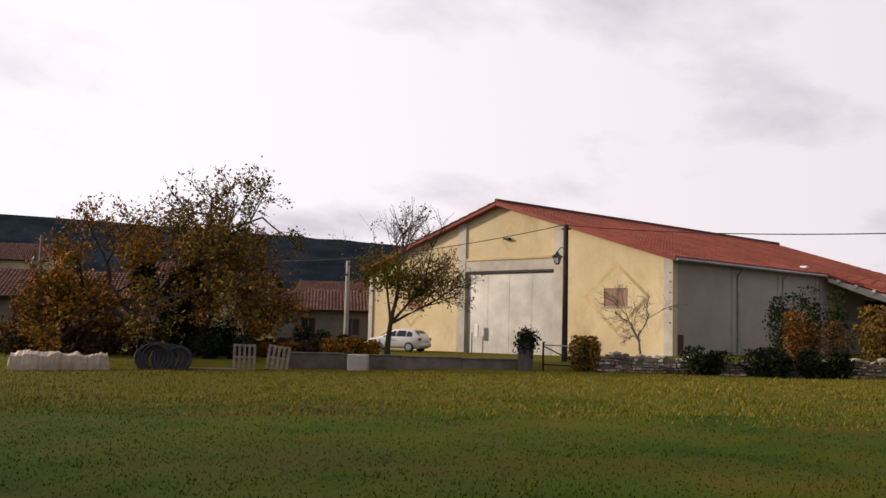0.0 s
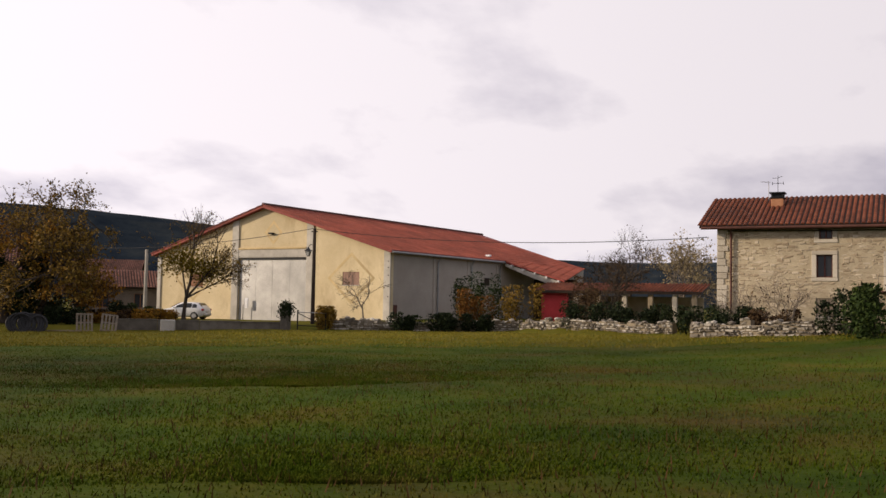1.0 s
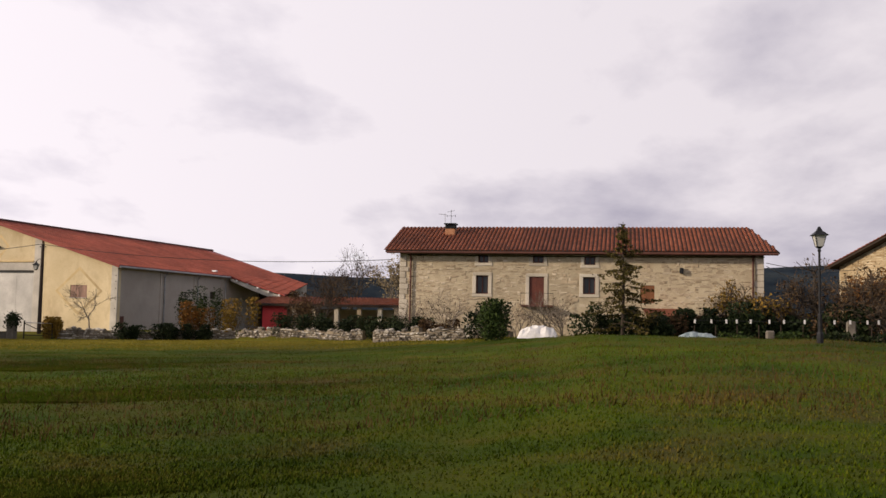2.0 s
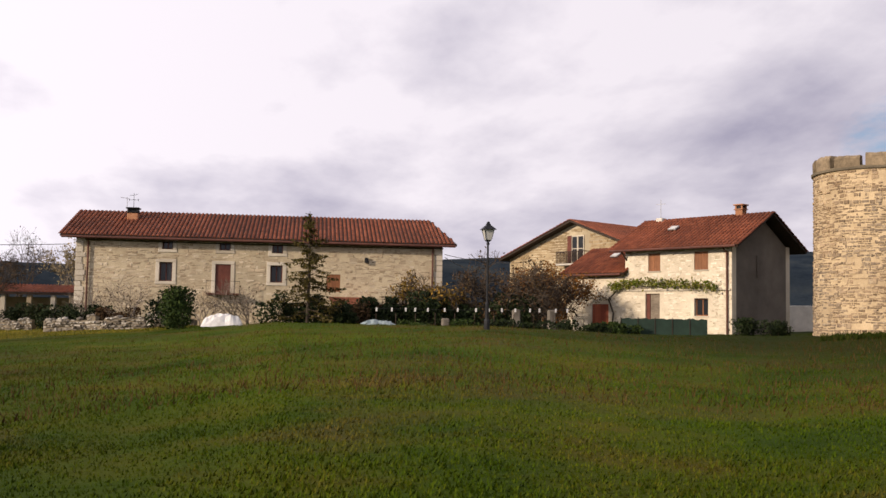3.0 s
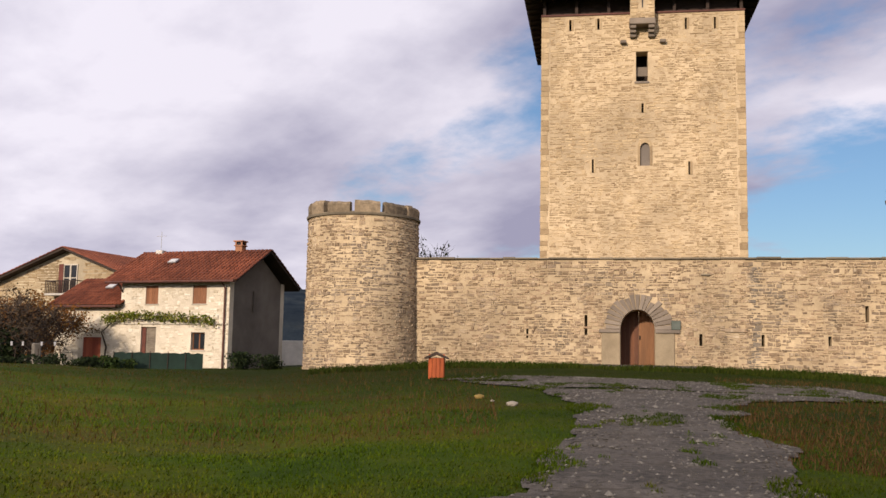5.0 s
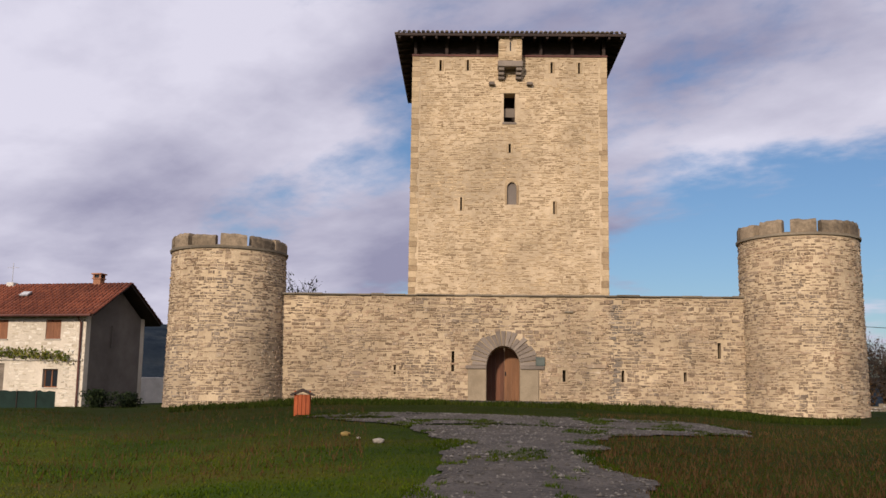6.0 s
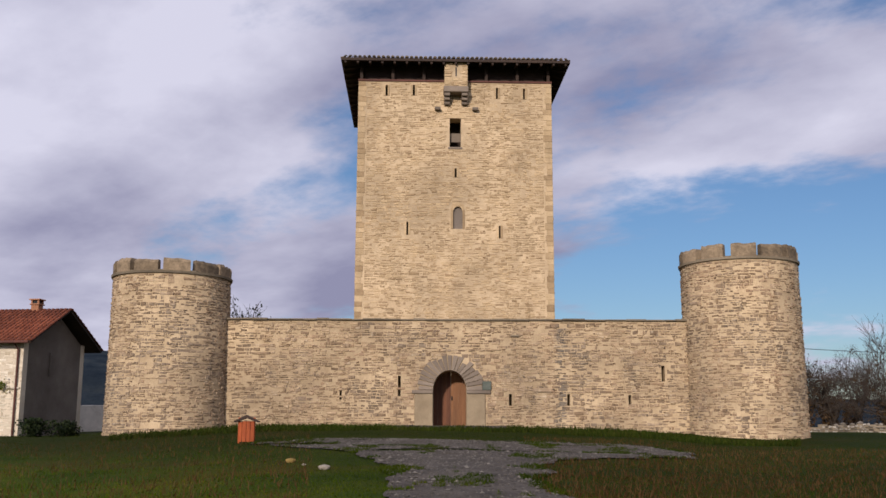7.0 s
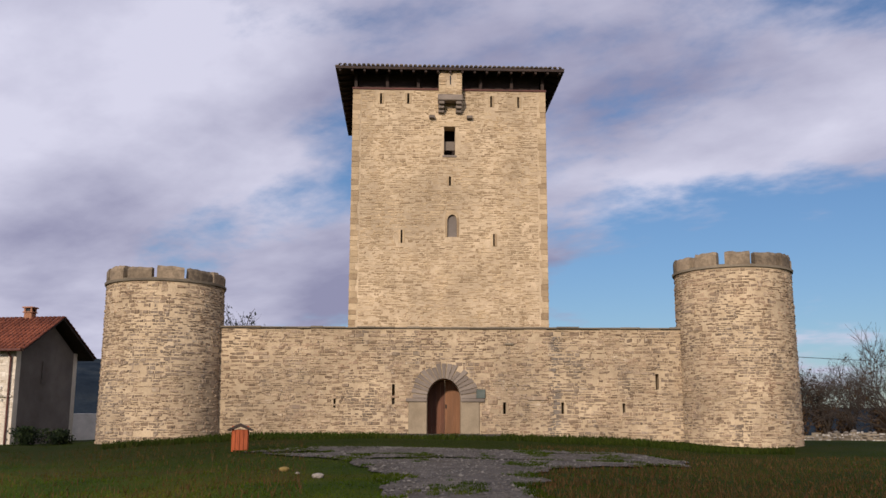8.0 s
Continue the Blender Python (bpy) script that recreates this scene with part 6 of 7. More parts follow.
# gate post with ivy, and the open field gate
post = thing("gate_post", on_ground(-36.9, 68.9, -0.05), "stone gate post topped with dark ivy", "gate post")
part("shaft", bevelled(-0.28, 0.28, -0.28, 0.28, 0, 1.35, 0.05), M["concrete_old"], post)
clothed(post, [(0, 0, 1.0), (0.05, 0, 1.75)], 1200, 0.08, (0.22, 0.22, 0.17), M["leaf_dark"], "ivy", 12)
gate = thing("field_gate", on_ground(-36.2, 69.3, 0, 25), "thin rusty metal field gate", "gate")
for x in (0, 1.9):
    part("gate_post", tube(bmesh.new(), [(x, 0, 0), (x, 0, 1.35 if x == 0 else 1.2)], 0.05, 6), M["iron"], gate)
part("rail", tube(bmesh.new(), [(0, 0, 1.2), (1.9, 0, 1.15)], 0.03, 6), M["galvanised"], gate)
part("brace", tube(bmesh.new(), [(0, 0, 1.15), (1.9, 0, 0.25)], 0.03, 6), M["iron"], gate)
part("rail", tube(bmesh.new(), [(0, 0, 0.3), (1.9, 0, 0.25)], 0.03, 6), M["iron"], gate)

# ---- poles and cables ----


def pole(x, y, h, r, mat, label, lantern=False, dz=-0.1, arm=None):
    p = thing("utility_pole", on_ground(x, y, dz), label, "pole")
    part("shaft", tube(bmesh.new(), [(0, 0, 0), (0, 0, h)], [r, r * 0.75], 10), M[mat], p)
    part("crossbar", bevelled(-0.25, 0.25, -0.04, 0.04, h - 0.25, h - 0.17, 0.01), M["iron"], p)
    if lantern:
        ax, az = arm
        part("bracket", tube(bmesh.new(), [(0, 0, az + 0.3), (ax * 0.6, -0.05, az + 0.35), (ax, -0.05, az + 0.15)], 0.025, 6), M["iron"], p)
        lamp_head(p, ax, -0.05, az - 0.45, 0.8)
    return p


def lamp_head(parent, x, y, z, k):
    """A four-sided street lantern: base z, about 0.75 k high."""
    def frustum(r0, r1, z0, z1):
        bm = bmesh.new()
        a = [bm.verts.new((x + sx * r0, y + sy * r0, z0)) for sx, sy in ((-1, -1), (1, -1), (1, 1), (-1, 1))]
        b = [bm.verts.new((x + sx * r1, y + sy * r1, z1)) for sx, sy in ((-1, -1), (1, -1), (1, 1), (-1, 1))]
        bm.faces.new(a[::-1]); bm.faces.new(b)
        for i in range(4):
            bm.faces.new((a[i], a[(i + 1) % 4], b[(i + 1) % 4], b[i]))
        return bm
    head = part("lantern", frustum(0.11 * k, 0.2 * k, z, z + 0.42 * k), M["lamp_glass"], parent, "four-sided lantern with pale glass")
    for sx, sy in ((-1, -1), (1, -1), (1, 1), (-1, 1)):
        part("glazing_bar", tube(bmesh.new(), [(x + sx * 0.112 * k, y + sy * 0.112 * k, z), (x + sx * 0.205 * k, y + sy * 0.205 * k, z + 0.42 * k)], 0.016 * k, 4), M["iron"], head)
    part("hood", frustum(0.29 * k, 0.10 * k, z + 0.42 * k, z + 0.60 * k), M["iron"], head)
    part("finial", frustum(0.10 * k, 0.03 * k, z + 0.60 * k, z + 0.76 * k), M["iron"], head)
    part("collar", frustum(0.05 * k, 0.12 * k, z - 0.08 * k, z), M["iron"], head)
    return head


pole(-37.15, 73.4, 7.0, 0.16, "dark_wood", "dark wooden cable pole with a street lantern", True, arm=(-0.45, 5.5))
pole(-62.8, 61.2, 6.4, 0.13, "old_wood", "grey wooden cable pole with a street lantern", True, arm=(-0.5, 5.1))
pole(-53.9, 76.7, 5.8, 0.16, "concrete", "pale concrete cable pole")
pole(71.5, 22.7, 5.8, 0.09, "dark_wood", "thin dark cable pole beyond the tower")
street = thing("street_lamp", on_ground(10.0, 35.62, -0.03), "black iron street lamp with a four-sided lantern", "street lamp")
part("base", tube(bmesh.new(), [(0, 0, 0), (0, 0, 0.35), (0, 0, 0.42), (0, 0, 1.0), (0, 0, 1.05)], [0.12, 0.11, 0.08, 0.075, 0.055], 10), M["iron"], street)
part("post", tube(bmesh.new(), [(0, 0, 1.05), (0, 0, 3.3)], [0.045, 0.038], 10), M["iron"], street)
part("ring", tube(bmesh.new(), [(0, 0, 3.2), (0, 0, 3.28)], 0.06, 10), M["iron"], street)
lamp_head(street, 0, 0, 3.38, 0.92)


def cable(a, b, sag, label, r=0.022):
    a, b = Vector(a), Vector(b)
    pts = [a.lerp(b, i / 16) - Vector((0, 0, sag * 4 * (i / 16) * (1 - i / 16))) for i in range(17)]
    tagged(part("cable", tube(bmesh.new(), pts, r, 5), M["iron"], None), label, "cable")


cable((-37.15, 73.4, 7.0), (-9.0, 66.0, 5.75), 0.6, "black overhead cable to the farmhouse")
cable((-37.15, 73.4, 7.05), (-62.5, 79.0, 6.0), 0.5, "black overhead cable to the barn's pole")
cable((14.9, 63.6, 5.7), (25.0, 78.0, 6.2), 0.25, "thin overhead cable behind the farmhouse")
cable((14.9, 63.6, 5.5), (22.0, 81.0, 5.6), 0.2, "thin overhead cable behind the farmhouse")
cable((71.5, 22.7, 7.0), (88.0, 0.0, 6.6), 0.3, "thin overhead cable beyond the tower")
cable((-8.0, 65.9, 6.08), (14.8, 63.6, 6.08), 0.05, "black cable strung under the farmhouse eaves", 0.03)

# ---- car ----


def build_car(m):
    c = thing("car", m, "white five-door hatchback parked by the barn", "car")
    # sections along x (front at -x): x, half width, sill, belt, roof
    prof = [(-2.10, 0.62, 0.38, 0.58, 0.60), (-2.02, 0.80, 0.24, 0.68, 0.70), (-1.5, 0.87, 0.20, 0.82, 0.84), (-0.85, 0.89, 0.20, 0.93, 0.96), (-0.35, 0.89, 0.20, 0.95, 1.28), (0.1, 0.89, 0.20, 0.96, 1.44), (0.8, 0.89, 0.20, 0.97, 1.46), (1.45, 0.88, 0.20, 0.98, 1.40), (1.85, 0.85, 0.22, 0.98, 1.16), (2.05, 0.78, 0.30, 0.92, 0.98), (2.12, 0.66, 0.42, 0.72, 0.74)]
    bm = bmesh.new()
    rings = []
    for x, w, z0, zb, zr in prof:
        tw = w * (0.72 if zr > zb + 0.1 else 0.93)
        half = [(w * 0.86, z0), (w, z0 + 0.18), (w, zb - 0.08), (w * 0.97, zb), (tw, zr - 0.05), (tw * 0.8, zr)]
        rings.append([bm.verts.new((x, -y, z)) for y, z in half] + [bm.verts.new((x, y, z)) for y, z in half[::-1]])
    for a, b in zip(rings, rings[1:]):
        for i in range(len(a)):
            j = (i + 1) % len(a)
            bm.faces.new((a[i], a[j], b[j], b[i]))
    bm.faces.new(rings[0]); bm.faces.new(rings[-1][::-1])
    body = part("body", bm, M["white_paint"], c)
    for p in body.data.polygons:
        p.use_smooth = True
    for sy in (-1, 1):
        for x0, x1, z1, z2 in ((-0.42, 0.28, 1.18, 1.36), (0.36, 1.02, 1.37, 1.37), (1.08, 1.5, 1.34, 1.22)):
            g = bmesh.new()
            pts = [(x0, sy * 0.875, 0.99), (x1, sy * 0.875, 0.99), (x1 - 0.02, sy * 0.725, z2), (x0 + 0.1, sy * 0.725, z1)]
            v = [g.verts.new(p) for p in pts] + [g.verts.new((p[0], p[1] - sy * 0.04, p[2])) for p in pts]
            for f in ((0, 1, 2, 3), (7, 6, 5, 4), (0, 4, 5, 1), (1, 5, 6, 2), (2, 6, 7, 3), (3, 7, 4, 0)):
                g.faces.new([v[i] for i in f])
            part("side_window", g, M["window_glass"], body)
        part("mirror", bevelled(-0.55, -0.38, sy * 0.98 - 0.09, sy * 0.98 + 0.09, 0.92, 1.05, 0.03), M["white_paint"], body)
        part("tail_light", bevelled(1.93, 2.09, sy * 0.72 - 0.13, sy * 0.72 + 0.13, 0.74, 0.92, 0.03), M["tail_light"], body)
        part("headlight", bevelled(-2.09, -1.9, sy * 0.62 - 0.14, sy * 0.62 + 0.14, 0.56, 0.68, 0.03), M["lamp_glass"], body)
        for x in (-1.32, 1.3):
            w = part("wheel", tube(bmesh.new(), [(x, sy * 0.72, 0.32), (x, sy * 0.91, 0.32)], 0.32, 18), M["rubber"], c, "black tyre on a grey alloy rim")
            part("rim", tube(bmesh.new(), [(x, sy * 0.90, 0.32), (x, sy * 0.925, 0.32)], 0.21, 12), M["galvanised"], w)
    g = slab(bmesh.new(), (1.93, -0.62, 1.03), (1.93, 0.62, 1.03), (1.56, 0.55, 1.37), (1.56, -0.55, 1.37), -0.03)
    part("rear_window", g, M["window_glass"], body)
    g = slab(bmesh.new(), (-0.92, -0.64, 0.99), (-0.92, 0.64, 0.99), (-0.2, 0.56, 1.36), (-0.2, -0.56, 1.36), 0.03)
    part("windscreen", g, M["window_glass"], body)
    part("rear_bumper", bevelled(1.98, 2.16, -0.72, 0.72, 0.36, 0.56, 0.04), M["white_paint"], body)
    part("number_plate", bevelled(2.125, 2.14, -0.26, 0.26, 0.62, 0.72, 0.004), M["white_sheet"], body)
    return c


build_car(on_ground(-53.2, 81.2, 0.02, 190 - 182))

# ---- clutter along the field edge ----
stack = thing("covered_stack", on_ground(-50.7, 54.1, -0.05, 54), "long low stack under a creased cream sheet", "stack")
rng = random.Random(9)
bm = bmesh.new()
nx, ny = 46, 7
grid = [[bm.verts.new((-1.95 + 3.9 * i / nx, [-0.55, -0.56, -0.5, 0.0, 0.5, 0.56, 0.55][j], max(0, [0.0, 0.35, 0.66, 0.74, 0.66, 0.35, 0.0][j] * (1 - 0.5 * (i in (0, nx))) + 0.20 * noise.noise((i * 0.16, j * 0.5, 1)) + 0.07 * noise.noise((i * 0.6, j * 0.9, 5))) if j not in (0, 6) else -0.05)) for j in range(ny)] for i in range(nx + 1)]
for i in range(nx + 1):
    for j in range(ny):
        grid[i][j].co.y += 0.10 * noise.noise((i * 0.7, j * 0.3, 7))
for i in range(nx):
    for j in range(ny - 1):
        bm.faces.new((grid[i][j], grid[i + 1][j], grid[i + 1][j + 1], grid[i][j + 1]))
bm.faces.new(grid[0]); bm.faces.new(grid[-1])
part("sheet", bm, M["cream_sheet"], stack)
coil = thing("hose_coil", on_ground(-48.1, 57.3, 0.0, 50), "black plastic irrigation pipe wound in a coil", "pipe coil")
for i in range(30):
    r = 0.62 * (0.8 + 0.25 * noise.noise((i * 1.7, 3, 1)))
    tilt = 0.35 + 0.09 * i
    pts = [Vector((math.cos(a) * r + (i % 9 - 4) * 0.16, math.sin(tilt) * math.sin(a) * r * 0.5 + 0.2, r * 0.95 + math.sin(a) * r)) for a in [math.tau * k / 24 for k in range(25)]]
    part("loop", tube(bmesh.new(), pts, 0.062, 6, False), M["rubber"], coil)


def pallet(m, label):
    p = thing("pallet", m, label, "pallet", "pallets by the wall")
    for i in range(5):
        part("board", bevelled(-0.5 + i * 0.22, -0.38 + i * 0.22, -0.02, 0.0, 0, 1.2, 0.005), M["old_wood"], p)
    for z in (0.0, 0.55, 1.1):
        part("bearer", bevelled(-0.5, 0.5, 0.0, 0.1, z, z + 0.1, 0.005), M["old_wood"], p)
    for i in range(3):
        part("board", bevelled(-0.5 + i * 0.44, -0.38 + i * 0.44, 0.1, 0.12, 0, 1.2, 0.005), M["old_wood"], p)
    return p


pallet(on_ground(-46.5, 60.5, -0.02, 44) @ pose(0, 0, 0, -18, 0, 0), "weathered wooden pallet leaning on the bushes")
pallet(on_ground(-45.5, 61.5, -0.02, 44) @ pose(0, 0, 0, -24, 8, 0), "weathered wooden pallet leaning askew")
planks = thing("plank_pile", on_ground(-47.2, 59.4, 0.0, 40), "low pile of grey planks", "planks")
for i in range(6):
    part("plank", bevelled(-1.2 + 0.1 * (i % 3), 1.2 - 0.07 * i, -0.4 + 0.14 * (i % 3), -0.28 + 0.14 * (i % 3), 0.05 * (i // 3), 0.05 * (i // 3) + 0.045, 0.005), M["old_wood"], planks)


def sheet_heap(name, label, x, y, w, d, h, mat, seed):
    t = thing(name, on_ground(x, y, -0.05), label, "tarpaulin")
    bm = bmesh.new()
    n = 16
    g = [[bm.verts.new(((i / n - 0.5) * w, (j / n - 0.5) * d, h * max(0, (1 - (2 * i / n - 1) ** 4)) * max(0, (1 - (2 * j / n - 1) ** 4)) * (0.75 + 0.5 * noise.noise((i * 0.4, j * 0.4, seed))))) for j in range(n + 1)] for i in range(n + 1)]
    for i in range(n):
        for j in range(n):
            bm.faces.new((g[i][j], g[i + 1][j], g[i + 1][j + 1], g[i][j + 1]))
    part("sheet", bm, M[mat], t)
    return t


sheet_heap("covered_heap", "heap under a white plastic sheet", 0.5, 50.6, 2.1, 1.4, 0.75, "white_sheet", 4)
sheet_heap("covered_heap", "heap under a pale blue-green sheet", 7.2, 43.6, 1.9, 1.2, 0.45, "blue_sheet", 6)

# pergola shed with the red wall between barn and farmhouse
shed = thing("open_shed", pose(-25.5, 94.0, 0.3, 0, 0, -4), "long low open shed with a red end wall and tiled roof", "shed")
part("red_wall", box(bmesh.new(), 0.2, 2.6, 0, 0.25, 0, 2.6), M["red_paint"], shed, "bright red painted wall")
part("back_wall", box(bmesh.new(), 2.6, 13.6, 3.4, 3.6, 0, 2.4), M["house_mortar"], shed)
part("roof", slab(bmesh.new(), (-0.4, -0.6, 2.75), (14.0, -0.6, 2.75), (14.0, 4.0, 3.5), (-0.4, 4.0, 3.5), 0.18), M["dark_wood"], shed)
V, F = tiles((-0.4, -0.62, 2.78), (1, 0, 0), (0, 4.6, 0.75), 14.4, 4.6, 0.3, 0.45, 0.11, (0, 0), 91)
tagged(part("roof_tiles", (V, F), M["roof_tile"], shed), kind="stuff")
for i, x in enumerate((3.4, 5.4, 7.6, 9.8, 11.8, 13.4)):
    part("pier", bevelled(x - 0.2, x + 0.2, -0.3, 0.1, 0, 2.55, 0.03), M["house_stone"] if i % 2 else M["surround"], shed)
part("window", box(bmesh.new(), 2.75, 3.15, 0.0, 0.05, 0.9, 2.0), M["window_glass"], shed)

# string of white markers on the garden fence
fence = thing("garden_fence", pose(0, 0, 0), "low wire garden fence hung with small white markers", "fence")
for i in range(11):
    k = i / 10
    x, y = 8.0 + 9.6 * k, 49.0 - 2.2 * k
    z = ground_z(x, y)
    part("fence_post", tube(bmesh.new(), [(x, y, z - 0.1), (x, y, z + 1.0)], 0.022, 5), M["dark_wood"], fence)
part("wire", tube(bmesh.new(), [(8.0, 49.0, 1.95), (12.8, 47.9, 1.93), (17.6, 46.8, 2.05)], 0.012, 4), M["iron"], fence)
rng = random.Random(12)
for i in range(15):
    k = (i + rng.uniform(-0.3, 0.3)) / 14
    x, y = 8.0 + 9.4 * k, 48.9 - 2.2 * k
    part("marker", bevelled(x - 0.045, x + 0.045, y - 0.06, y - 0.05, 1.8 + 0.1 * k, 1.99 + 0.1 * k, 0.004), M["white_sheet"], fence)
for i, (x, y) in enumerate(((15.2, 48.6), (16.9, 48.0), (11.8, 50.0))):
    tagged(part("garden_post", bevelled(-0.2, 0.2, -0.15, 0.15, 0, 1.3 if i < 2 else 0.8, 0.06), M["concrete_old"], None, "", on_ground(x, y, -0.03)), "weathered concrete garden post", "post", "garden posts")
net = thing("garden_net", pose(21.4, 49.6, 0, 0, 0, -26), "dark green shade netting round a vegetable plot", "netting")
for i in range(5):
    x0, x1 = i * 0.9, i * 0.9 + 0.89
    bm = bmesh.new()
    n = 6
    top = [1.68 + 0.12 * noise.noise((i * 3 + k * 0.6, 2, 0)) for k in range(n + 1)]
    g = [[bm.verts.new((x0 + (x1 - x0) * k / n, y + 0.03 * noise.noise((k + i * 7, 0, 5)), z)) for y, z in ((0, 0.6), (0, top[k]), (0.04, top[k]), (0.04, 0.6))] for k in range(n + 1)]
    for a, b in zip(g, g[1:]):
        for q in range(4):
            bm.faces.new((a[q], b[q], b[(q + 1) % 4], a[(q + 1) % 4]))
    part("panel", bm, M["green_net"], net)
    part("stake", tube(bmesh.new(), [(x0, -0.02, 0.5), (x0, -0.02, 1.75)], 0.02, 5), M["dark_wood"], net)
tagged(part("rear_shed", bevelled(-2.0, 2.0, -1.2, 1.2, -0.2, 1.9, 0.04), M["concrete"], None, "", on_ground(43.0, 66.0, 0, -60)), "pale low outbuilding behind the cottage", "outbuilding")

# ---- village behind ----


def village_house(m, L, W, eave, ridge, wall, label, seed, wins):
    h = house("village_house", m, label, L, W, -0.3, eave, ridge, 0.5, 0.5, wins, (M[wall], M[wall]), M["old_roof"], seed, lens=(0.5, 1.2))
    for o in wins:
        window(h, o, M["shutter_wood"], 0.2)
    return h


M["old_roof"] = material("old_roof", [(0.12, 0.05, 0.035), (0.19, 0.08, 0.055), (0.25, 0.12, 0.085)], 2.0, 0.85, 0.2, 30, island=0.6, stain=0.3)
village_house(pose(-82, 63, 0, 0, 0, 42), 17, 8, 3.2, 5.0, "grey_shade_render", "low old house with a faded tile roof", 401, [(3, 4, 1.2, 2.4), (8, 9, 1.2, 2.4), (13, 14, 1.2, 2.4)])
# Pale walls given a grey material to imitate shade from the trees.
village_house(pose(-69.5, 87.0, 0, 0, 0, 40), 9, 7, 2.9, 4.4, "grey_shade_render", "low pale house, tree shade painted grey on its walls, with a red tile roof", 402, [(2, 3.2, 0.8, 2.2), (5.5, 6.7, 0.8, 2.2)])
village_house(pose(-79, 80, 0, 0, 0, 40), 7, 7, 4.4, 6.4, "house_mortar", "old stone house with a tile roof", 403, [(2, 3, 1.6, 2.8)])
village_house(pose(-136, 101, 1, 0, 0, 48), 9, 9, 8.2, 10.4, "house_mortar", "white two-storey village house with a tile roof", 404, [(1.5, 3, 5, 6.6), (5, 6.5, 5, 6.6), (5, 6.5, 2, 3.6)])
village_house(pose(-104, 128, 0, 0, 0, 30), 9, 8, 5.6, 7.4, "house_mortar", "plain village house with a tile roof", 405, [(2, 3.2, 3, 4.3)])
village_house(pose(-118, 124, 0, 0, 0, 30), 9, 8, 6.6, 8.6, "house_mortar", "white village house with a tile roof", 406, [(2, 3.2, 4, 5.3)])

# ---- in front of the castle ----
bin_x, bin_y = -6.5, -15.3
p = CASTLE @ Vector((bin_x, bin_y, 0))
litter = thing("litter_bin", on_ground(p.x, p.y, -0.02, -45), "orange wooden litter bin with a dark pitched cover", "litter bin")
for i in range(4):
    for k in range(4):
        m = pose(0, 0, 0, 0, 0, 90 * i) @ pose(-0.195 + 0.13 * k, -0.25, 0)
        part("slat", bevelled(-0.06, 0.06, 0, 0.025, 0.05, 0.70, 0.006), M["orange_wood"], litter, "", m)
part("liner", box(bmesh.new(), -0.22, 0.22, -0.22, 0.22, 0.06, 0.6), M["iron"], litter)
for sx in (-1, 1):
    part("post", bevelled(sx * 0.24 - 0.03, sx * 0.24 + 0.03, -0.03, 0.03, 0, 0.82, 0.006), M["orange_wood"], litter)
part("cover", prism(bmesh.new(), [(-0.40, 0.70), (-0.36, 0.66), (0, 0.80), (0.36, 0.66), (0.40, 0.70), (0, 0.90)], -0.36, 0.36), M["dark_wood"], litter, "dark brown pitched cover")
rng = random.Random(15)
for (x, y, r, m, lab) in ((-2.62, -26.2, 0.13, "grey_rock", "pale boulder at the edge of the track"), (-3.6, -24.5, 0.12, "yellow_rock", "yellowish boulder in the grass"), (-3.2, -25.2, 0.05, "grey_rock", "small pale stone in the grass"), (1.2, -0.5, 0.05, "grey_rock", "small pale stone by the gate")):
    p = CASTLE @ Vector((x, y, 0))
    bm = rock_mesh(rng, r)
    bmesh.ops.bevel(bm, geom=bm.edges[:], offset=r * 0.12, segments=1, affect="EDGES")
    tagged(part("boulder", bm, M[m], None, "", on_ground(p.x, p.y, r * 0.3)), lab, "boulder")
thr = thing("threshold", CASTLE @ pose(0, 0, cground(0, -1.2) - 0.02), "grey stone paving before the castle gate", "paving", kind="structure")
for i in range(6):
    part("slab", bevelled(-2.5 + i * 0.85 + 0.01, -2.5 + (i + 1) * 0.85 - 0.01, -2.2 + rng.uniform(-0.15, 0.1), -0.1, -0.2, 0.10 + rng.uniform(-0.01, 0.01), 0.02), M["gravel"], thr)

# ---- gravel track ----
LEFT = [(-47.5, -2.2), (-39, -1.3), (-33, -1.05), (-30, -1.0), (-26, -1.3), (-21, -2.3), (-18.5, -4.2), (-16.2, -6.3), (-14.6, -5.5), (-13.8, -2)]
RIGHT = [(-47.5, 2.4), (-39, 2.0), (-30, 1.8), (-26, 2.05), (-24, 2.3), (-22.5, 2.9), (-21.5, 5.0), (-19.5, 6.8), (-17, 7.4), (-15, 6.5), (-13.8, 2)]


def lerp_table(t, y):
    for (a, u), (b, v) in zip(t, t[1:]):
        if a <= y <= b:
            return u + (v - u) * (y - a) / (b - a)
    return t[0][1] if y < t[0][0] else t[-1][1]


def track_depth(x, y):
    """How far inside the gravel a place before the castle lies; below nothing is grass."""
    w = 0.35 * noise.noise((x * 0.7, y * 0.4, 2)) + 0.25 * noise.noise((x * 1.6, y * 1.0, 4))
    d = -9.0
    if -47.5 < y < -13.8:
        d = min(x - lerp_table(LEFT, y), lerp_table(RIGHT, y) - x, (-13.8 - y) * 0.8) + w
    # grass strips growing inside it
    g = noise.noise((x * 0.35, y * 1.1, 9)) - 0.34
    if -22 < y < -14:
        d = min(d, -g * 2)
    return d


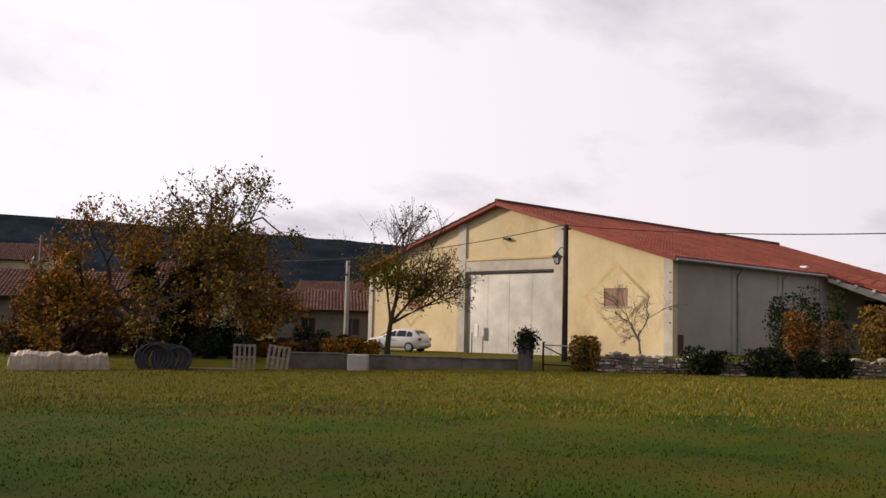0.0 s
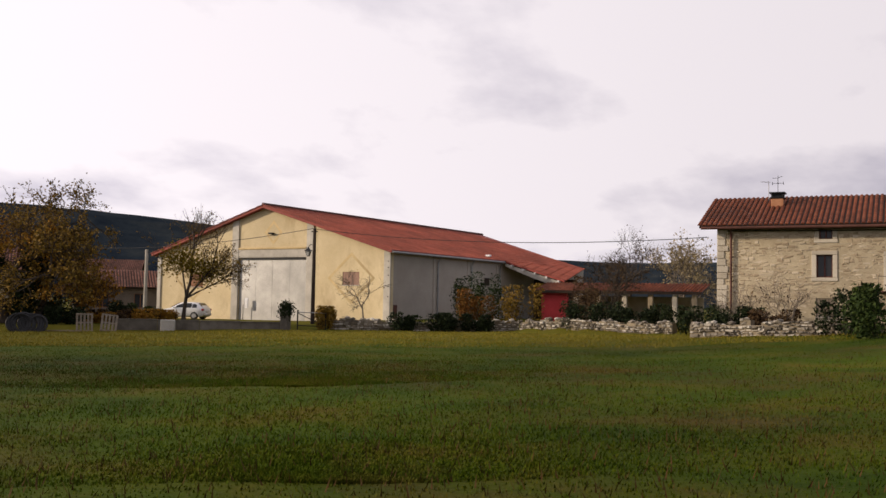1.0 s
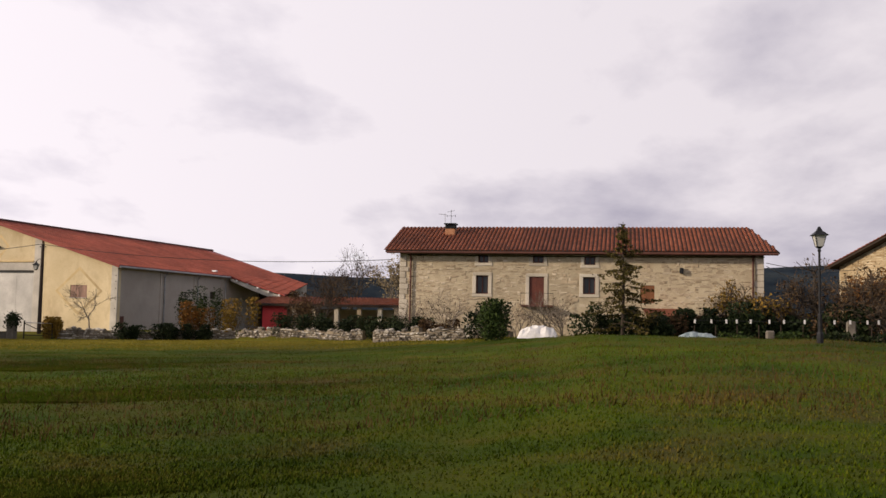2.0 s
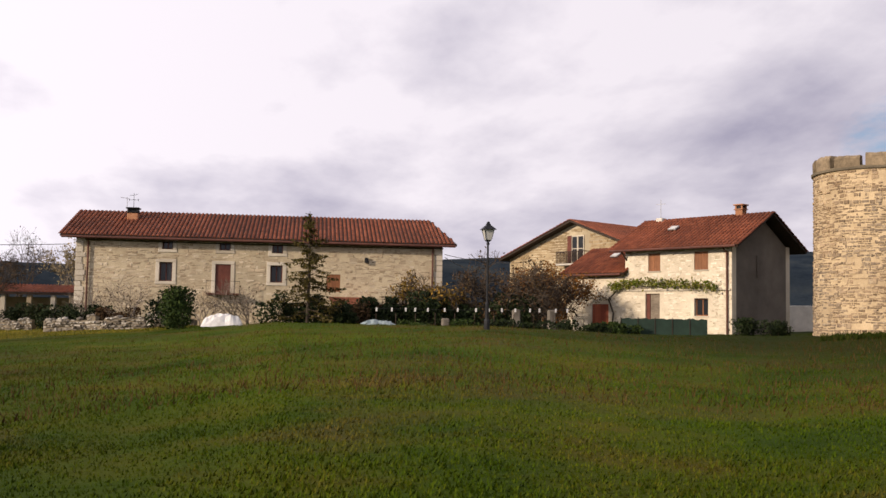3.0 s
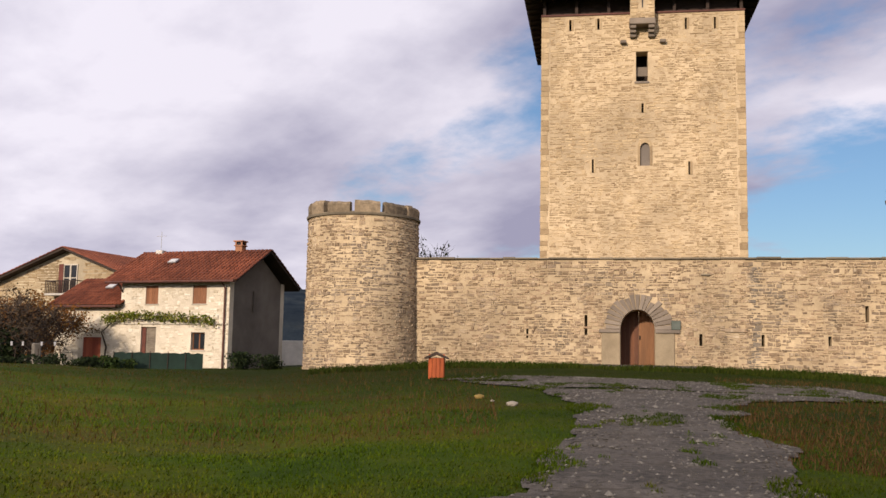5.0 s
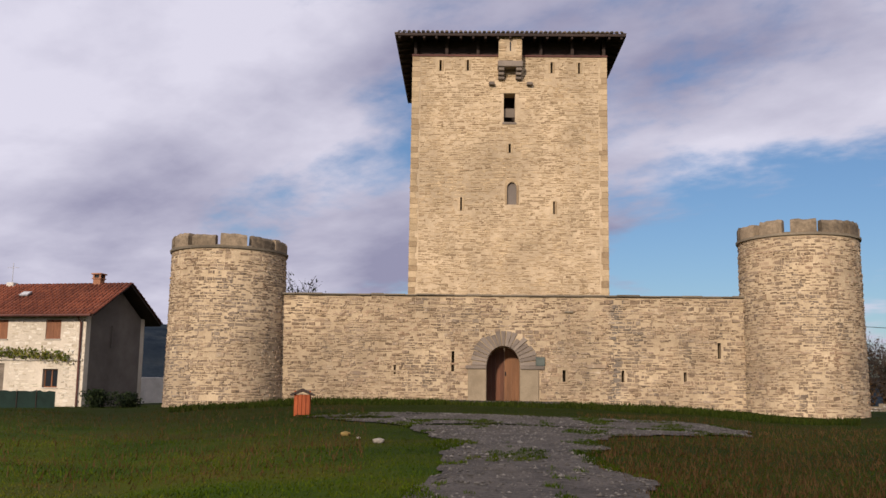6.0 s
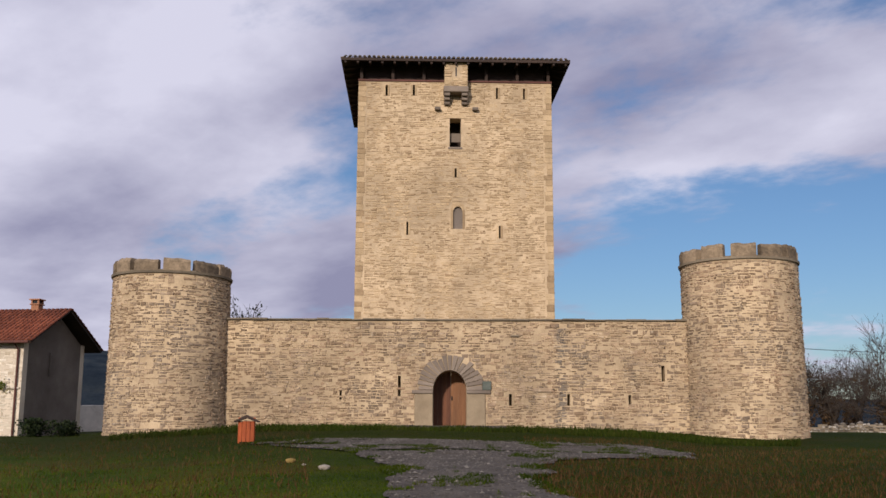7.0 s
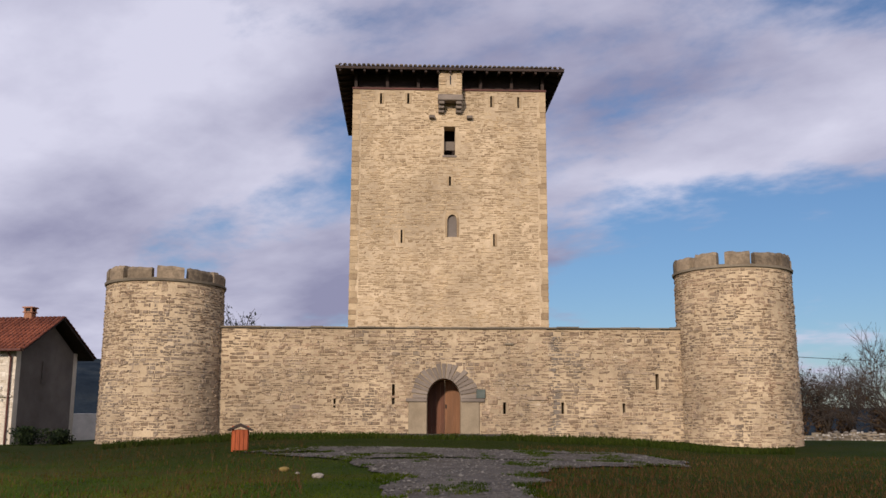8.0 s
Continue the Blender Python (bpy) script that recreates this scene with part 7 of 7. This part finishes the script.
def build_track():
    V, F, idx = [], [], {}
    step = 0.15

    def vert(i, j):
        if (i, j) not in idx:
            x, y = i * step, j * step
            d = track_depth(x, y)
            if abs(d) < 0.25:
                gx, gy = (track_depth(x + 0.05, y) - d) / 0.05, (track_depth(x, y + 0.05) - d) / 0.05
                k = -d / max(0.3, gx * gx + gy * gy)
                if d < 0:
                    x, y = x + max(-0.14, min(0.14, gx * k)), y + max(-0.14, min(0.14, gy * k))
            p = CASTLE @ Vector((x, y, 0))
            idx[i, j] = len(V)
            V.append((p.x, p.y, ground_z(p.x, p.y) + 0.03 + 0.012 * min(1, max(-1, d)) + 0.012 * noise.noise((x * 2, y * 2, 8))))
        return idx[i, j]
    for i in range(int(-14 / step), int(8.2 / step)):
        for j in range(int(-47.4 / step), int(-13.4 / step)):
            if track_depth((i + 0.5) * step, (j + 0.5) * step) > 0:
                F.append((vert(i, j), vert(i + 1, j), vert(i + 1, j + 1), vert(i, j + 1)))
    ob = part("gravel_track", (V, F), M["gravel"], None)
    tagged(ob, "worn grey gravel track with muddy patches", "track", kind="structure")


build_track()

# ---- grass ----


def blades(name, count, sampler, height, width, mat, label, seed):
    rng = np.random.default_rng(seed)
    V = np.empty((count * 3, 3))
    xy = sampler(rng, count)
    inv = CASTLE.inverted()
    keep = 0
    rnd = rng.random((count, 4))
    for q in range(count):
        x, y = xy[q]
        c = inv @ Vector((x, y, 0))
        if c.x > -30 and c.x < 9 and -48 < c.y < -13 and track_depth(c.x, c.y) > 0.35 * rnd[q, 3] ** 3:
            continue
        if c.y > -0.1 and abs(c.x) < 17 or abs(c.x) < 2.7 and -2.9 < c.y < 0:
            continue
        if abs(abs(c.x + 0.3) - 13.85) < 2.95 and math.hypot(abs(c.x + 0.3) - 13.85, c.y - 0.3) < 2.85:
            continue
        z = ground_z(x, y) - 0.01
        a = rnd[q, 0] * math.tau
        patch = 0.65 + 0.7 * (0.5 + 0.5 * noise.noise((x * 0.5, y * 0.5, 20)))
        h = height * (0.5 + rnd[q, 1]) * patch
        w = width * (0.7 + 0.6 * rnd[q, 2])
        b = a + 1.2 + rnd[q, 3]
        k = h * (0.3 + 0.5 * rnd[q, 3])
        V[keep * 3] = (x - math.cos(a) * w, y - math.sin(a) * w, z)
        V[keep * 3 + 1] = (x + math.cos(a) * w, y + math.sin(a) * w, z)
        V[keep * 3 + 2] = (x + math.cos(b) * k, y + math.sin(b) * k, z + h)
        keep += 1
    V = V[:keep * 3]
    me = bpy.data.meshes.new(name)
    me.vertices.add(keep * 3); me.loops.add(keep * 3); me.polygons.add(keep)
    me.vertices.foreach_set("co", V.ravel())
    me.loops.foreach_set("vertex_index", np.arange(keep * 3, dtype=np.int32))
    me.polygons.foreach_set("loop_start", np.arange(0, keep * 3, 3, dtype=np.int32))
    me.update(); me.validate()
    me.materials.append(M[mat])
    tagged(new(name, me), label, "grass", kind="stuff")


def fan(ex, ey, az0, az1, d0, d1, power):
    def f(rng, n):
        a = np.radians(rng.uniform(az0, az1, n))
        d = d0 * (d1 / d0) ** (rng.random(n) ** power) if d0 > 1 else 4 * ((1 + d1 / 4) ** rng.random(n) - 1)
        return np.stack([ex - np.sin(a) * d, ey + np.cos(a) * d], 1)
    return f


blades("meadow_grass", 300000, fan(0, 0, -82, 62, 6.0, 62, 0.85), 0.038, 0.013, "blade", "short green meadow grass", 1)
blades("meadow_grass", 120000, fan(-14.85, 28.5, -40, 110, 0.5, 50, 1.0), 0.038, 0.013, "blade", "short green meadow grass", 2)
blades("meadow_grass", 110000, fan(-9.0, 18.5, -60, 110, 0.5, 54, 1.0), 0.038, 0.013, "blade", "short green meadow grass", 7)
blades("meadow_grass", 90000, fan(-4.5, 9.0, -60, 100, 0.5, 56, 1.0), 0.038, 0.013, "blade", "short green meadow grass", 8)
blades("dry_grass", 80000, fan(0, 0, 0, 58, 53, 77, 0.8), 0.075, 0.017, "dry_blade", "straw-yellow grass along the field edge", 3)
blades("dry_grass", 15000, fan(0, 0, -45, 40, 15, 42, 1.0), 0.12, 0.010, "rust_blade", "tufts of brown seeding grass", 4)
blades("dry_grass", 16000, fan(0, 0, -80, -57, 13, 38, 1.0), 0.10, 0.010, "rust_blade", "tall rust-brown grass by the track", 5)
blades("verge_grass", 16000, fan(0, 0, -72, -34, 41, 48.5, 1.0), 0.15, 0.02, "verge_blade", "longer green grass at the foot of the castle", 6)


def scatter_pebbles(count, seed):
    rng = random.Random(seed)
    V, F = [], []
    while len(F) < count * 8:
        y = -47 + 33 * rng.random() ** 0.8
        x = rng.uniform(-7, 8)
        if track_depth(x, y) < 0.05 or y < -42:
            continue
        p = CASTLE @ Vector((x, y, 0))
        z = ground_z(p.x, p.y) + 0.035
        r = rng.uniform(0.012, 0.035) * (1.8 if rng.random() < 0.05 else 1)
        a = rng.uniform(0, math.tau)
        i = len(V)
        for k in range(4):
            g = a + k * math.tau / 4
            V.append((p.x + math.cos(g) * r * rng.uniform(0.7, 1.4), p.y + math.sin(g) * r * rng.uniform(0.7, 1.4), z + r * 0.2))
        V += [(p.x, p.y, z + r * rng.uniform(0.6, 1.0)), (p.x, p.y, z - r * 0.5)]
        for k in range(4):
            F += [(i + k, i + (k + 1) % 4, i + 4), (i + (k + 1) % 4, i + k, i + 5)]
    tagged(part("pebbles", (V, F), M["pebble"], None), "loose grey pebbles strewn over the track", "pebbles", kind="stuff")


M["pebble"] = material("pebble", [(0.045, 0.040, 0.033), (0.085, 0.076, 0.064), (0.15, 0.138, 0.12)], 5, 0.9, 0.3, 40, island=0.8)
scatter_pebbles(7000, 3)


def track_tufts(count, seed):
    """Low weeds that have come up through the gravel, in patches."""
    rng = random.Random(seed)
    V, F = [], []
    tries = 0
    while len(F) < count and tries < count * 40:
        tries += 1
        y = -46 + 32 * rng.random()
        x = rng.uniform(-7, 8)
        d = track_depth(x, y)
        patch = noise.noise((x * 0.9, y * 0.35, 31)) + 0.5 * noise.noise((x * 3, y * 1.5, 33))
        mid = 0.25 if abs(x - 0.45) < 0.35 and y < -24 else 0
        if d < -0.05 or patch + mid + (0.35 if d < 0.35 else 0) < 0.38:
            continue
        p = CASTLE @ Vector((x, y, 0))
        z = ground_z(p.x, p.y) + 0.03
        for k in range(3):
            a = rng.uniform(0, math.tau)
            h, w = rng.uniform(0.02, 0.07), 0.010
            i = len(V)
            ox, oy = rng.gauss(0, 0.03), rng.gauss(0, 0.03)
            V += [(p.x + ox - math.cos(a) * w, p.y + oy - math.sin(a) * w, z), (p.x + ox + math.cos(a) * w, p.y + oy + math.sin(a) * w, z), (p.x + ox + math.cos(a + 1.5) * h * 0.6, p.y + oy + math.sin(a + 1.5) * h * 0.6, z + h)]
            F.append((i, i + 1, i + 2))
    tagged(part("track_weeds", (V, F), M["blade"], None), "low weeds growing through the gravel", "weeds", kind="stuff")


track_tufts(26000, 8)
